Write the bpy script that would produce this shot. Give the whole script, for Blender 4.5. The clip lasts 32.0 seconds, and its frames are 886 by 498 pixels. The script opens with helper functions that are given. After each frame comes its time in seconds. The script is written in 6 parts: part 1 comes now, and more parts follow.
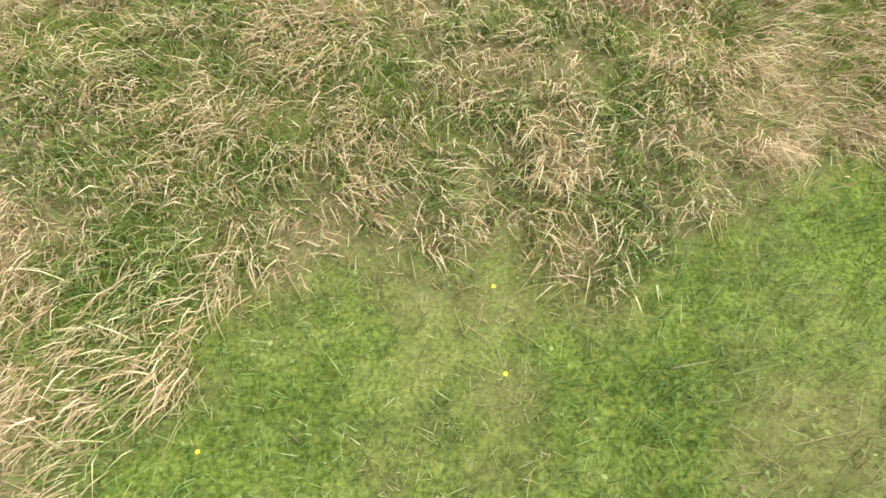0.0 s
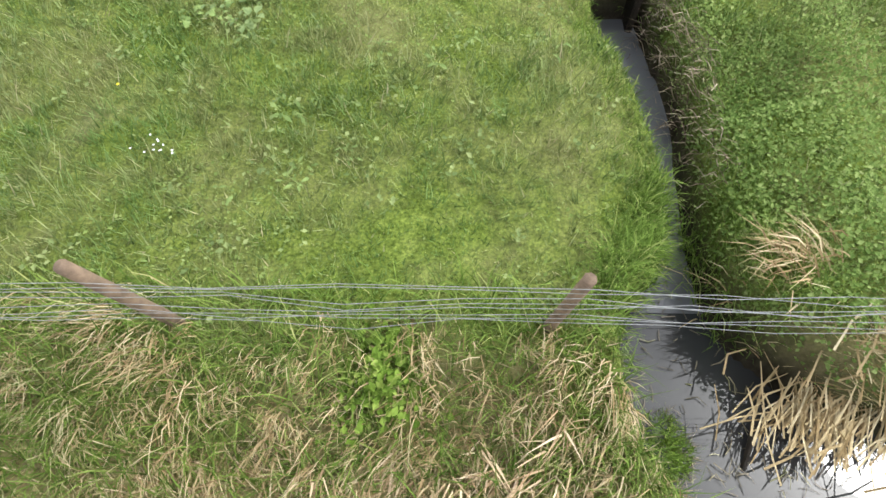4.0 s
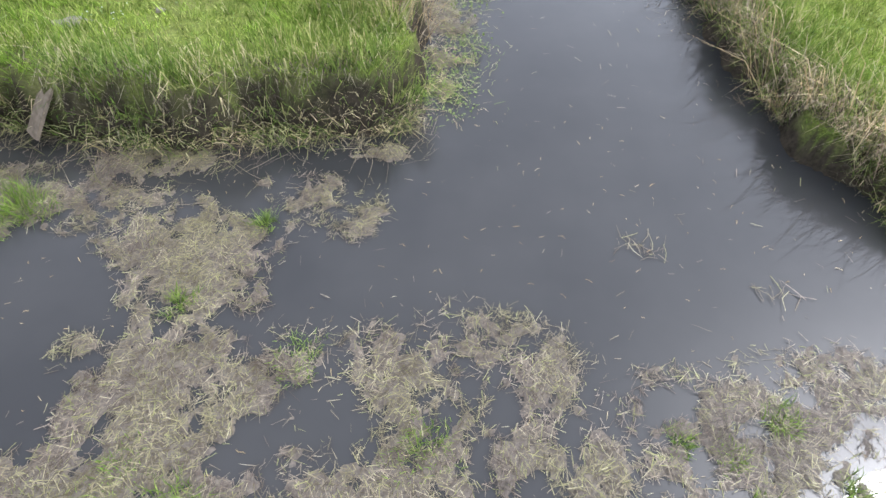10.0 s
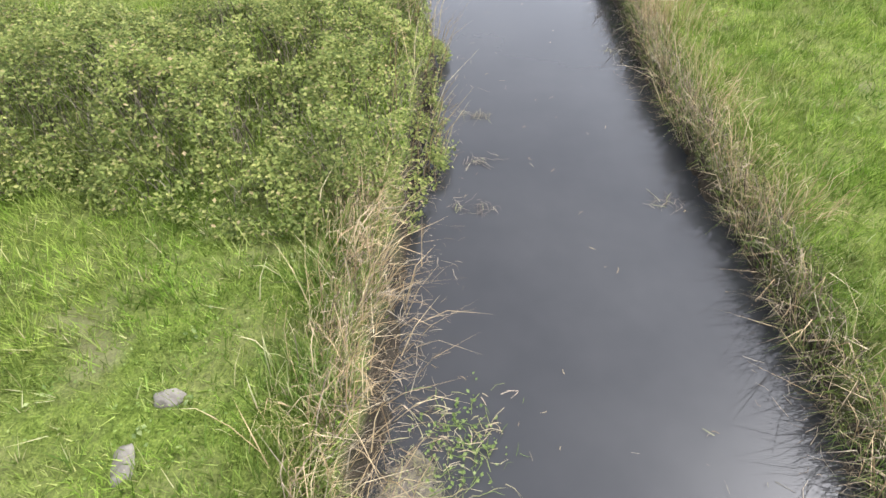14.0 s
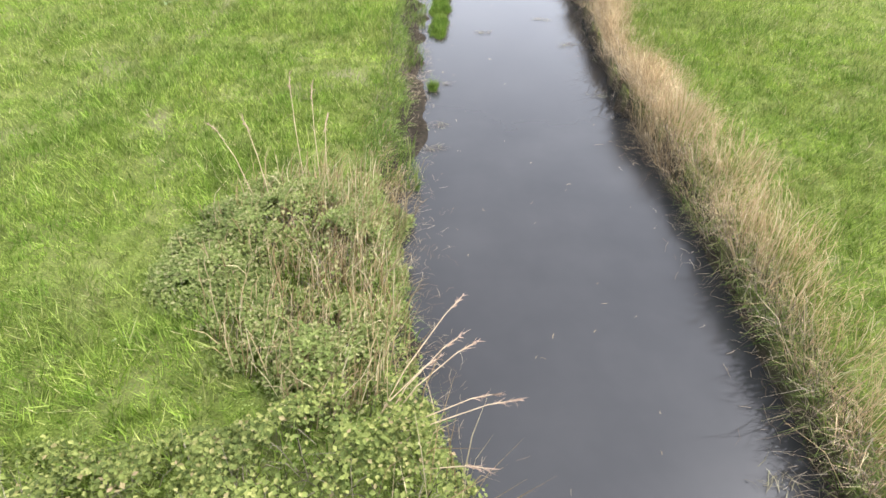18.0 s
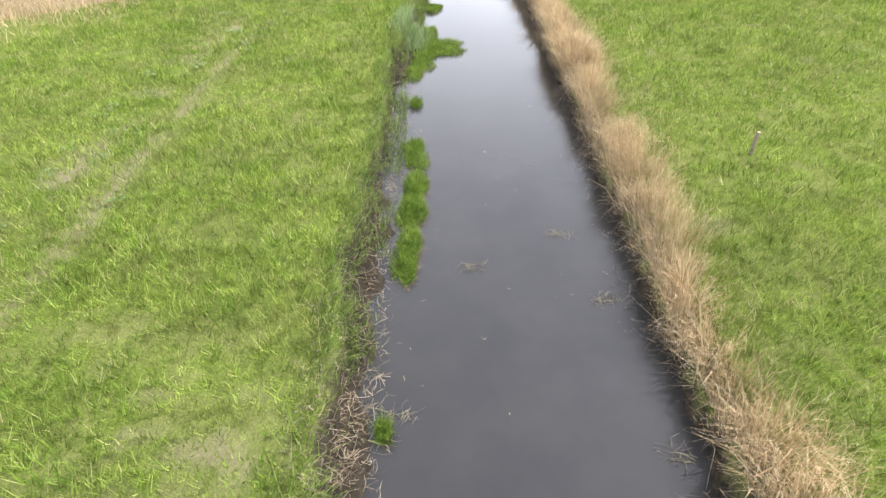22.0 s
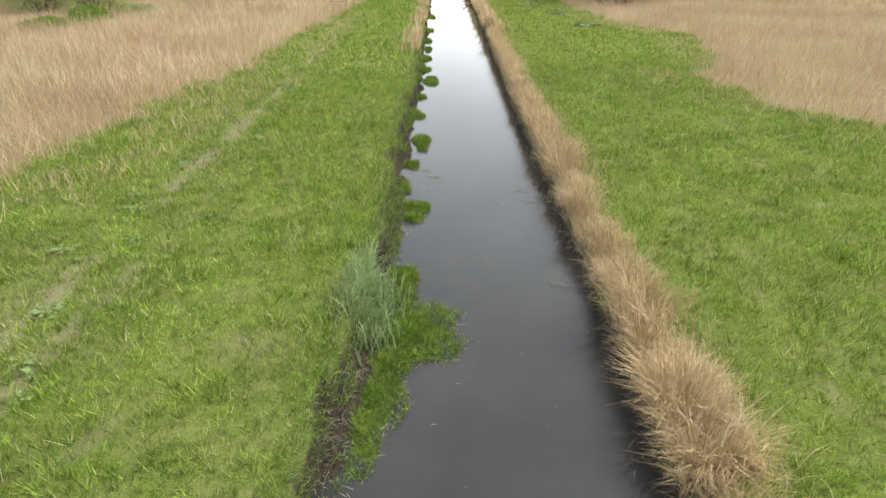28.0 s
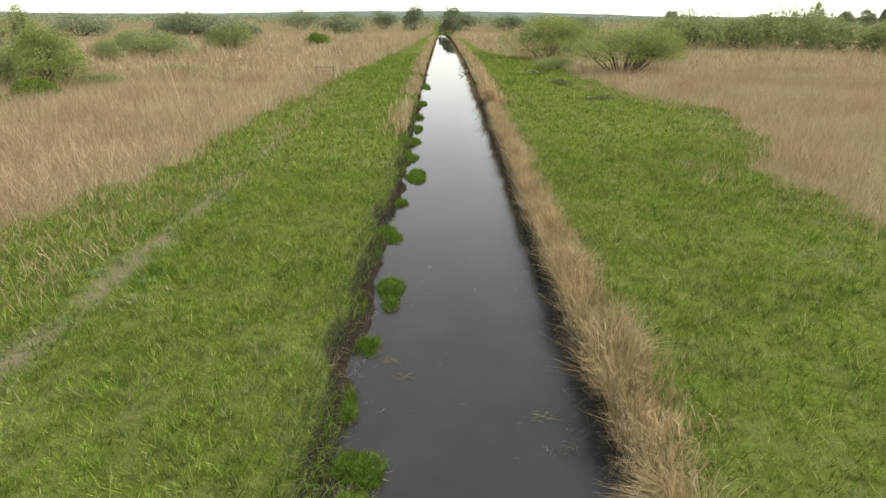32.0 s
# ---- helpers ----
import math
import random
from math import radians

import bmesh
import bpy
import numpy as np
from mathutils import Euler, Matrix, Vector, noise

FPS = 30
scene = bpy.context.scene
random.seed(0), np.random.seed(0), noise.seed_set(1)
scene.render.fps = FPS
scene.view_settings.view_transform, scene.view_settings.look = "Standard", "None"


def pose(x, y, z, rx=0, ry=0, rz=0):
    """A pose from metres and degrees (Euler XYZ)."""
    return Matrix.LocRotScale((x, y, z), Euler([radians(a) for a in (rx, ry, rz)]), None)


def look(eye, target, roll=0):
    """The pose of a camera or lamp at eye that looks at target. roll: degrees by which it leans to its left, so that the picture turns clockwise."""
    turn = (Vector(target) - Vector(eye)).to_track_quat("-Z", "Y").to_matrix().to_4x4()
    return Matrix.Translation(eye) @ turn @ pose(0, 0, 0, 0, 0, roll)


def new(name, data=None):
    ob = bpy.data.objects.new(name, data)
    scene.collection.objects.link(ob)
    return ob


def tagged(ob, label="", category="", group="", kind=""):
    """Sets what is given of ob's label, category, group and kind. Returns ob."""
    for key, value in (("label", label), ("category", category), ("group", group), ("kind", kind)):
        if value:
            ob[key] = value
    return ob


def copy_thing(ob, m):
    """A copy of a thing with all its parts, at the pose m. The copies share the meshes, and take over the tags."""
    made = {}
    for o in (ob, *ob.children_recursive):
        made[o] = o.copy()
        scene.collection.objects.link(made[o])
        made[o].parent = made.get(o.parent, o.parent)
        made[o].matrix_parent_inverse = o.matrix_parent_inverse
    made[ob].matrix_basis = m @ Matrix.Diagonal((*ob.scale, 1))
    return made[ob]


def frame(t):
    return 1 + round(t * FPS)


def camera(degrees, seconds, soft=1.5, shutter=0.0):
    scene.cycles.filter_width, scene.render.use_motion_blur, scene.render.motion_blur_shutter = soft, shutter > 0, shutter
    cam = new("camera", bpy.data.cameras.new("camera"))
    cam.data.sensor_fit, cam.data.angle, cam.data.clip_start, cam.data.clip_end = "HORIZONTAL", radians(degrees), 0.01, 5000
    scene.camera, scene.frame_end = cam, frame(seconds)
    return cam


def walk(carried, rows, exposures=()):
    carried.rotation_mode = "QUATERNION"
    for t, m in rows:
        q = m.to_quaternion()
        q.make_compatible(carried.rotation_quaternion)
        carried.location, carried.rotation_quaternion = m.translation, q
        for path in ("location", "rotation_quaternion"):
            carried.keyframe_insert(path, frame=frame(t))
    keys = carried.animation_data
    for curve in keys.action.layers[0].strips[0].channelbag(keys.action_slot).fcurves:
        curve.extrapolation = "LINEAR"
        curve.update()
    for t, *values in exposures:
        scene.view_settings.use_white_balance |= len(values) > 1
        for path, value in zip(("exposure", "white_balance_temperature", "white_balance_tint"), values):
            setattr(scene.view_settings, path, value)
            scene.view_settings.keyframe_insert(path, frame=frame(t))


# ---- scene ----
# ---- camera ----
cam = camera(76.0, 32.0, soft=1.55)
PATH = [
    (0, pose(0.000, 0.000, 2.682, 25.05, -0.51, 0.00)),
    (0.5, pose(0.047, 0.456, 2.738, 25.60, -0.61, 0.06)),
    (1, pose(0.093, 0.911, 2.794, 26.14, -0.71, 0.11)),
    (1.5, pose(0.150, 1.358, 2.866, 26.69, -0.80, 0.14)),
    (2, pose(0.193, 1.783, 2.911, 27.22, -0.88, 0.17)),
    (2.5, pose(0.220, 2.223, 2.923, 27.75, -0.93, 0.21)),
    (3, pose(0.221, 2.660, 2.956, 28.29, -0.98, 0.26)),
    (3.5, pose(0.206, 3.110, 3.001, 28.85, -1.00, 0.32)),
    (4, pose(0.187, 3.592, 3.051, 29.42, -1.02, 0.37)),
    (4.5, pose(0.175, 4.124, 3.096, 30.03, -1.02, 0.42)),
    (5, pose(0.180, 4.723, 3.127, 30.66, -1.01, 0.44)),
    (5.5, pose(0.165, 5.337, 3.166, 31.32, -1.00, 0.45)),
    (6, pose(0.168, 5.949, 3.217, 32.01, -0.99, 0.43)),
    (6.5, pose(0.183, 6.567, 3.265, 32.72, -0.98, 0.38)),
    (7, pose(0.188, 7.156, 3.311, 33.43, -0.94, 0.34)),
    (7.5, pose(0.182, 7.708, 3.354, 34.15, -0.89, 0.29)),
    (8, pose(0.172, 8.242, 3.415, 34.86, -0.83, 0.22)),
    (8.5, pose(0.192, 8.782, 3.481, 35.54, -0.76, 0.15)),
    (9, pose(0.237, 9.337, 3.533, 36.21, -0.70, 0.10)),
    (9.5, pose(0.299, 9.908, 3.563, 36.89, -0.65, 0.05)),
    (10, pose(0.346, 10.480, 3.581, 37.60, -0.60, 0.00)),
    (10.5, pose(0.374, 11.049, 3.600, 38.35, -0.55, -0.03)),
    (11, pose(0.420, 11.622, 3.606, 39.12, -0.52, -0.08)),
    (11.5, pose(0.492, 12.215, 3.623, 39.91, -0.50, -0.10)),
    (12, pose(0.500, 12.788, 3.680, 40.71, -0.47, -0.11)),
    (12.5, pose(0.470, 13.330, 3.707, 41.50, -0.42, -0.11)),
    (13, pose(0.473, 13.940, 3.739, 42.29, -0.39, -0.14)),
    (13.5, pose(0.505, 14.619, 3.795, 43.09, -0.37, -0.22)),
    (14, pose(0.550, 15.313, 3.882, 43.89, -0.36, -0.32)),
    (14.5, pose(0.575, 15.982, 4.010, 44.65, -0.34, -0.41)),
    (15, pose(0.594, 16.627, 4.120, 45.37, -0.32, -0.47)),
    (15.5, pose(0.568, 17.284, 4.205, 46.06, -0.27, -0.49)),
    (16, pose(0.522, 17.964, 4.248, 46.70, -0.21, -0.47)),
    (16.5, pose(0.468, 18.661, 4.266, 47.32, -0.15, -0.44)),
    (17, pose(0.416, 19.370, 4.277, 47.94, -0.09, -0.41)),
    (17.5, pose(0.376, 20.085, 4.296, 48.58, -0.04, -0.39)),
    (18, pose(0.359, 20.801, 4.341, 49.26, -0.02, -0.39)),
    (18.5, pose(0.336, 21.472, 4.401, 49.95, 0.01, -0.41)),
    (19, pose(0.336, 22.090, 4.462, 50.62, 0.03, -0.45)),
    (19.5, pose(0.389, 22.746, 4.518, 51.28, 0.04, -0.49)),
    (20, pose(0.502, 23.473, 4.556, 51.92, 0.03, -0.51)),
    (20.5, pose(0.635, 24.251, 4.597, 52.57, 0.04, -0.49)),
    (21, pose(0.719, 25.018, 4.649, 53.23, 0.07, -0.49)),
    (21.5, pose(0.778, 25.782, 4.695, 53.89, 0.10, -0.54)),
    (22, pose(0.808, 26.578, 4.751, 54.56, 0.16, -0.65)),
    (22.5, pose(0.799, 27.349, 4.783, 55.24, 0.22, -0.79)),
    (23, pose(0.776, 28.129, 4.818, 55.97, 0.28, -0.95)),
    (23.5, pose(0.750, 28.875, 4.851, 56.71, 0.31, -1.09)),
    (24, pose(0.730, 29.574, 4.861, 57.44, 0.30, -1.20)),
    (24.5, pose(0.733, 30.291, 4.882, 58.14, 0.26, -1.27)),
    (25, pose(0.743, 31.020, 4.929, 58.80, 0.20, -1.27)),
    (25.5, pose(0.766, 31.752, 4.986, 59.40, 0.13, -1.22)),
    (26, pose(0.815, 32.515, 5.072, 59.96, 0.01, -1.14)),
    (26.5, pose(0.882, 33.304, 5.175, 60.51, -0.12, -1.05)),
    (27, pose(0.957, 34.109, 5.282, 61.05, -0.26, -0.97)),
    (27.5, pose(1.032, 34.923, 5.381, 61.62, -0.36, -0.91)),
    (28, pose(1.099, 35.738, 5.459, 62.22, -0.43, -0.88)),
    (28.5, pose(1.159, 36.522, 5.513, 62.86, -0.44, -0.87)),
    (29, pose(1.211, 37.280, 5.561, 63.53, -0.42, -0.86)),
    (29.5, pose(1.281, 38.057, 5.610, 64.22, -0.40, -0.87)),
    (30, pose(1.376, 38.865, 5.630, 64.92, -0.40, -0.89)),
    (30.5, pose(1.485, 39.698, 5.635, 65.64, -0.41, -0.89)),
    (31, pose(1.585, 40.571, 5.602, 66.34, -0.41, -0.88)),
    (31.5, pose(1.650, 41.491, 5.552, 67.02, -0.38, -0.83)),
    (32, pose(1.678, 42.442, 5.524, 67.73, -0.33, -0.76)),
]
walk(cam, PATH, [(0, 0.97, 6900, 10), (3, 0.88, 6600, 9), (5, 0.78, 6450, 8), (7, 0.96, 6050, 16), (8.5, 0.93, 6050, 15), (11, 0.94, 6280, 12), (14, 1.06, 6380, 13), (17, 1.16, 6420, 13), (20, 1.07, 6550, 14), (24, 0.98, 6750, 13), (28, 0.54, 6900, 7), (30, 0.29, 7150, 4), (32, 0.0, 7250, 4)])

# ---- sky and sun: bright thin overcast, sun high over the right-hand bank ----
SUN_EL, SUN_AZ = radians(51.5), radians(76)
world = bpy.data.worlds.new("world")
scene.world = world
world.use_nodes = True
wn, wl = world.node_tree.nodes, world.node_tree.links
bg = wn["Background"]
sky = wn.new("ShaderNodeTexSky")
sky.sky_type = "NISHITA"
sky.sun_disc = False
sky.sun_elevation, sky.sun_rotation = SUN_EL, SUN_AZ
sky.air_density, sky.dust_density = 1.0, 0.6
hsv = wn.new("ShaderNodeHueSaturation")
hsv.inputs["Saturation"].default_value = 0.24
wl.new(sky.outputs["Color"], hsv.inputs["Color"])
cloud = wn.new("ShaderNodeTexNoise")
cloud.inputs["Scale"].default_value = 2.2
cloud.inputs["Detail"].default_value = 4.0
cloudramp = wn.new("ShaderNodeValToRGB")
cloudramp.color_ramp.elements[0].position, cloudramp.color_ramp.elements[0].color = 0.3, (1.6, 1.62, 1.68, 1)
cloudramp.color_ramp.elements[1].position, cloudramp.color_ramp.elements[1].color = 0.7, (2.25, 2.26, 2.27, 1)
wl.new(cloud.outputs["Fac"], cloudramp.inputs["Fac"])
veil = wn.new("ShaderNodeMix")
veil.data_type, veil.blend_type = "RGBA", "MULTIPLY"
veil.inputs["Factor"].default_value = 1.0
wl.new(hsv.outputs["Color"], veil.inputs[6])
wl.new(cloudramp.outputs["Color"], veil.inputs[7])
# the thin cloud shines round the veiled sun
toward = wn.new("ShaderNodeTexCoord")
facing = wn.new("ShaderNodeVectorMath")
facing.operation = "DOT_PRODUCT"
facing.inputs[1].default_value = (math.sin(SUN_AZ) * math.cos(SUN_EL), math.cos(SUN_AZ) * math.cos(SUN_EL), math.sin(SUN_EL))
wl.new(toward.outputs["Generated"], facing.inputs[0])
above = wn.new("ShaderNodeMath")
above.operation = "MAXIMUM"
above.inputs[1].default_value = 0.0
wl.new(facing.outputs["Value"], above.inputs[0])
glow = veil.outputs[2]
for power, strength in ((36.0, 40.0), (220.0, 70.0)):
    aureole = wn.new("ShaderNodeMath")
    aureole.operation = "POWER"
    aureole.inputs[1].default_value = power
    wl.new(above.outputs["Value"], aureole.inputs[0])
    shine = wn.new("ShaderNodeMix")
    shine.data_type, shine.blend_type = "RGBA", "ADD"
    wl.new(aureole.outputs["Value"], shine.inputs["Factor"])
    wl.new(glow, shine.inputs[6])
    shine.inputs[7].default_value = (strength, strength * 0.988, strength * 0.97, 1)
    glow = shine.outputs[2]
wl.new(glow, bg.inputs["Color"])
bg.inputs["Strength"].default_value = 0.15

sun = new("sun", bpy.data.lights.new("sun", "SUN"))
sun.data.energy, sun.data.angle, sun.data.color = 0.55, radians(9), (1.0, 0.98, 0.95)
sun_dir = Vector((math.sin(SUN_AZ) * math.cos(SUN_EL), math.cos(SUN_AZ) * math.cos(SUN_EL), math.sin(SUN_EL)))
sun.matrix_world = look(sun_dir * 50, (0, 0, 0))


# ---- materials ----
def mat_base(name, rough=0.8, spec=0.3):
    m = bpy.data.materials.new(name)
    m.use_nodes = True
    p = m.node_tree.nodes["Principled BSDF"]
    p.inputs["Roughness"].default_value = rough
    p.inputs["Specular IOR Level"].default_value = spec
    return m, m.node_tree.nodes, m.node_tree.links, p


def ramp_node(nodes, stops):
    r = nodes.new("ShaderNodeValToRGB")
    e = r.color_ramp.elements
    while len(e) < len(stops):
        e.new(0.5)
    for k, (pos, col) in enumerate(stops):
        e[k].position, e[k].color = pos, (*col, 1)
    return r


def mixed(nodes, links, fac, a, b, mode="MIX"):
    n = nodes.new("ShaderNodeMix")
    n.data_type, n.blend_type = "RGBA", mode
    for socket, value in ((n.inputs["Factor"], fac), (n.inputs[6], a), (n.inputs[7], b)):
        if isinstance(value, (int, float)):
            socket.default_value = value
        elif isinstance(value, tuple):
            socket.default_value = (*value, 1)
        else:
            links.new(value, socket)
    return n.outputs[2]


def noise_node(nodes, links, scale, detail=3.0, rough=0.55):
    g = nodes.new("ShaderNodeNewGeometry")
    n = nodes.new("ShaderNodeTexNoise")
    n.inputs["Scale"].default_value, n.inputs["Detail"].default_value, n.inputs["Roughness"].default_value = scale, detail, rough
    links.new(g.outputs["Position"], n.inputs["Vector"])
    return n.outputs["Fac"]


def leaf_material(name, stops, patch=((0.85, 0.9, 0.8), (1.15, 1.1, 1.1)), patch_scale=0.9, rough=0.65, trans=0.25, dry=None, clump=None, spec=0.05):
    """Blades and leaves: each island takes its own shade; broad patches vary as well."""
    m, nodes, links, p = mat_base(name, rough, spec)
    g = nodes.new("ShaderNodeNewGeometry")
    r = ramp_node(nodes, stops)
    links.new(g.outputs["Random Per Island"], r.inputs["Fac"])
    pr = ramp_node(nodes, [(0.38, patch[0]), (0.62, patch[1])])
    links.new(noise_node(nodes, links, patch_scale, 6.0, 0.68), pr.inputs["Fac"])
    col = mixed(nodes, links, 1.0, r.outputs["Color"], pr.outputs["Color"], "MULTIPLY")
    if clump:
        scale, low, high = clump
        cr = ramp_node(nodes, [(0.36, (low, low, low * 0.92)), (0.64, (high, high, high))])
        links.new(noise_node(nodes, links, scale, 3.0, 0.6), cr.inputs["Fac"])
        col = mixed(nodes, links, 1.0, col, cr.outputs["Color"], "MULTIPLY")
    if dry:
        stops, scale, most = dry
        d = ramp_node(nodes, stops)
        links.new(g.outputs["Random Per Island"], d.inputs["Fac"])
        f = ramp_node(nodes, [(0.44, (0, 0, 0)), (0.62, (most, most, most))])
        links.new(noise_node(nodes, links, scale, 5.0, 0.65), f.inputs["Fac"])
        col = mixed(nodes, links, f.outputs["Color"], col, d.outputs["Color"])
    links.new(col, p.inputs["Base Color"])
    if trans:
        t = nodes.new("ShaderNodeBsdfTranslucent")
        links.new(col, t.inputs["Color"])
        mx = nodes.new("ShaderNodeMixShader")
        mx.inputs["Fac"].default_value = trans
        links.new(p.outputs["BSDF"], mx.inputs[1])
        links.new(t.outputs["BSDF"], mx.inputs[2])
        links.new(mx.outputs["Shader"], nodes["Material Output"].inputs["Surface"])
    return m


def plain_material(name, a, b, scale=6.0, rough=0.8, bump=0.3, bump_scale=60.0, spec=0.3):
    m, nodes, links, p = mat_base(name, rough, spec)
    r = ramp_node(nodes, [(0.3, a), (0.7, b)])
    links.new(noise_node(nodes, links, scale, 6.0, 0.65), r.inputs["Fac"])
    links.new(r.outputs["Color"], p.inputs["Base Color"])
    if bump:
        bn = nodes.new("ShaderNodeBump")
        bn.inputs["Strength"].default_value, bn.inputs["Distance"].default_value = bump, 0.01
        links.new(noise_node(nodes, links, bump_scale, 5.0, 0.7), bn.inputs["Height"])
        links.new(bn.outputs["Normal"], p.inputs["Normal"])
    return m


GREEN = [(0.0, (0.093, 0.148, 0.046)), (0.3, (0.152, 0.226, 0.073)), (0.65, (0.222, 0.308, 0.108)), (0.9, (0.295, 0.365, 0.153)), (0.97, (0.37, 0.38, 0.19)), (1.0, (0.5, 0.45, 0.29))]
VERGE = [(0.0, (0.075, 0.12, 0.017)), (0.3, (0.15, 0.232, 0.034)), (0.65, (0.245, 0.337, 0.063)), (0.9, (0.335, 0.41, 0.105)), (0.97, (0.42, 0.435, 0.17)), (1.0, (0.54, 0.48, 0.28))]
THATCH = [(0.0, (0.17, 0.16, 0.06)), (0.5, (0.30, 0.27, 0.11)), (1.0, (0.46, 0.40, 0.22))]
m_verge = leaf_material("verge_blades", VERGE, ((0.66, 0.78, 0.6), (1.22, 1.2, 1.12)), 0.95, dry=(THATCH, 1.1, 0.32), clump=(4.5, 0.64, 1.33))
m_lawn = leaf_material("lawn_blades", GREEN, ((0.78, 0.88, 0.75), (1.18, 1.08, 1.2)), 0.75, dry=(THATCH, 1.5, 0.38), clump=(7.0, 0.74, 1.16))
m_worn = leaf_material("worn_lawn_blades", GREEN, ((0.78, 0.88, 0.75), (1.18, 1.08, 1.2)), 0.75, dry=(THATCH, 1.6, 0.95), clump=(7.0, 0.72, 1.16))
m_lush = leaf_material("lush_blades", [(0.0, (0.075, 0.125, 0.025)), (0.5, (0.15, 0.23, 0.045)), (0.9, (0.24, 0.33, 0.08)), (1.0, (0.36, 0.38, 0.15))], patch_scale=2.0)
m_fringe = leaf_material("fringe_blades", [(0.0, (0.075, 0.125, 0.025)), (0.35, (0.15, 0.22, 0.045)), (0.7, (0.24, 0.31, 0.08)), (0.84, (0.36, 0.36, 0.15)), (1.0, (0.62, 0.54, 0.36))], ((0.8, 0.92, 0.75), (1.2, 1.06, 1.15)), 1.8)
m_straw = leaf_material("straw_blades", [(0.0, (0.20, 0.14, 0.065)), (0.3, (0.355, 0.26, 0.135)), (0.7, (0.49, 0.39, 0.225)), (1.0, (0.63, 0.54, 0.35))], ((0.85, 0.85, 0.85), (1.1, 1.08, 1.05)), 1.5, trans=0.15)
m_tussock = leaf_material("tussock_blades", [(0.0, (0.07, 0.11, 0.025)), (0.25, (0.14, 0.2, 0.045)), (0.45, (0.22, 0.27, 0.08)), (0.58, (0.42, 0.36, 0.19)), (1.0, (0.66, 0.57, 0.38))], ((0.8, 0.95, 0.75), (1.2, 1.05, 1.15)), 1.6)
m_reed = leaf_material("dry_reed", [(0.0, (0.34, 0.24, 0.13)), (0.4, (0.48, 0.36, 0.205)), (0.8, (0.595, 0.465, 0.275)), (1.0, (0.70, 0.59, 0.39))], ((0.8, 0.8, 0.78), (1.12, 1.1, 1.08)), 0.9, trans=0.12)
m_dead = leaf_material("dead_stems", [(0.0, (0.045, 0.037, 0.028)), (0.5, (0.13, 0.11, 0.082)), (1.0, (0.34, 0.30, 0.225))], patch_scale=3.0, trans=0.0)
# wet stems, a darker m_dead with the bank face's shade in the colour
m_wet_shaded = leaf_material("wet_shaded_stems", [(0.0, (0.02, 0.016, 0.012)), (0.6, (0.06, 0.05, 0.036)), (1.0, (0.16, 0.14, 0.10))], patch_scale=3.0, trans=0.0)
m_mat = leaf_material("floating_litter", [(0.0, (0.062, 0.05, 0.042)), (0.35, (0.155, 0.129, 0.108)), (0.66, (0.24, 0.203, 0.17)), (0.8, (0.34, 0.30, 0.24)), (0.84, (0.2, 0.225, 0.085)), (0.93, (0.29, 0.30, 0.125)), (1.0, (0.45, 0.42, 0.32))], ((0.5, 0.46, 0.42), (1.2, 1.17, 1.1)), 2.6, rough=0.45, trans=0.0, dry=([(0.0, (0.11, 0.105, 0.045)), (0.6, (0.23, 0.21, 0.10)), (1.0, (0.40, 0.37, 0.2))], 0.9, 0.6), spec=0.22)
m_brown = leaf_material("brown_stems", [(0.0, (0.07, 0.052, 0.035)), (0.4, (0.19, 0.148, 0.10)), (0.75, (0.33, 0.27, 0.19)), (1.0, (0.50, 0.43, 0.32))], ((0.75, 0.75, 0.75), (1.15, 1.12, 1.08)), 2.5, trans=0.0)
m_thatch = leaf_material("reed_thatch", [(0.0, (0.17, 0.115, 0.06)), (0.3, (0.41, 0.29, 0.17)), (0.7, (0.60, 0.455, 0.295)), (1.0, (0.74, 0.62, 0.45))], ((0.8, 0.78, 0.76), (1.12, 1.1, 1.08)), 2.2, trans=0.1)


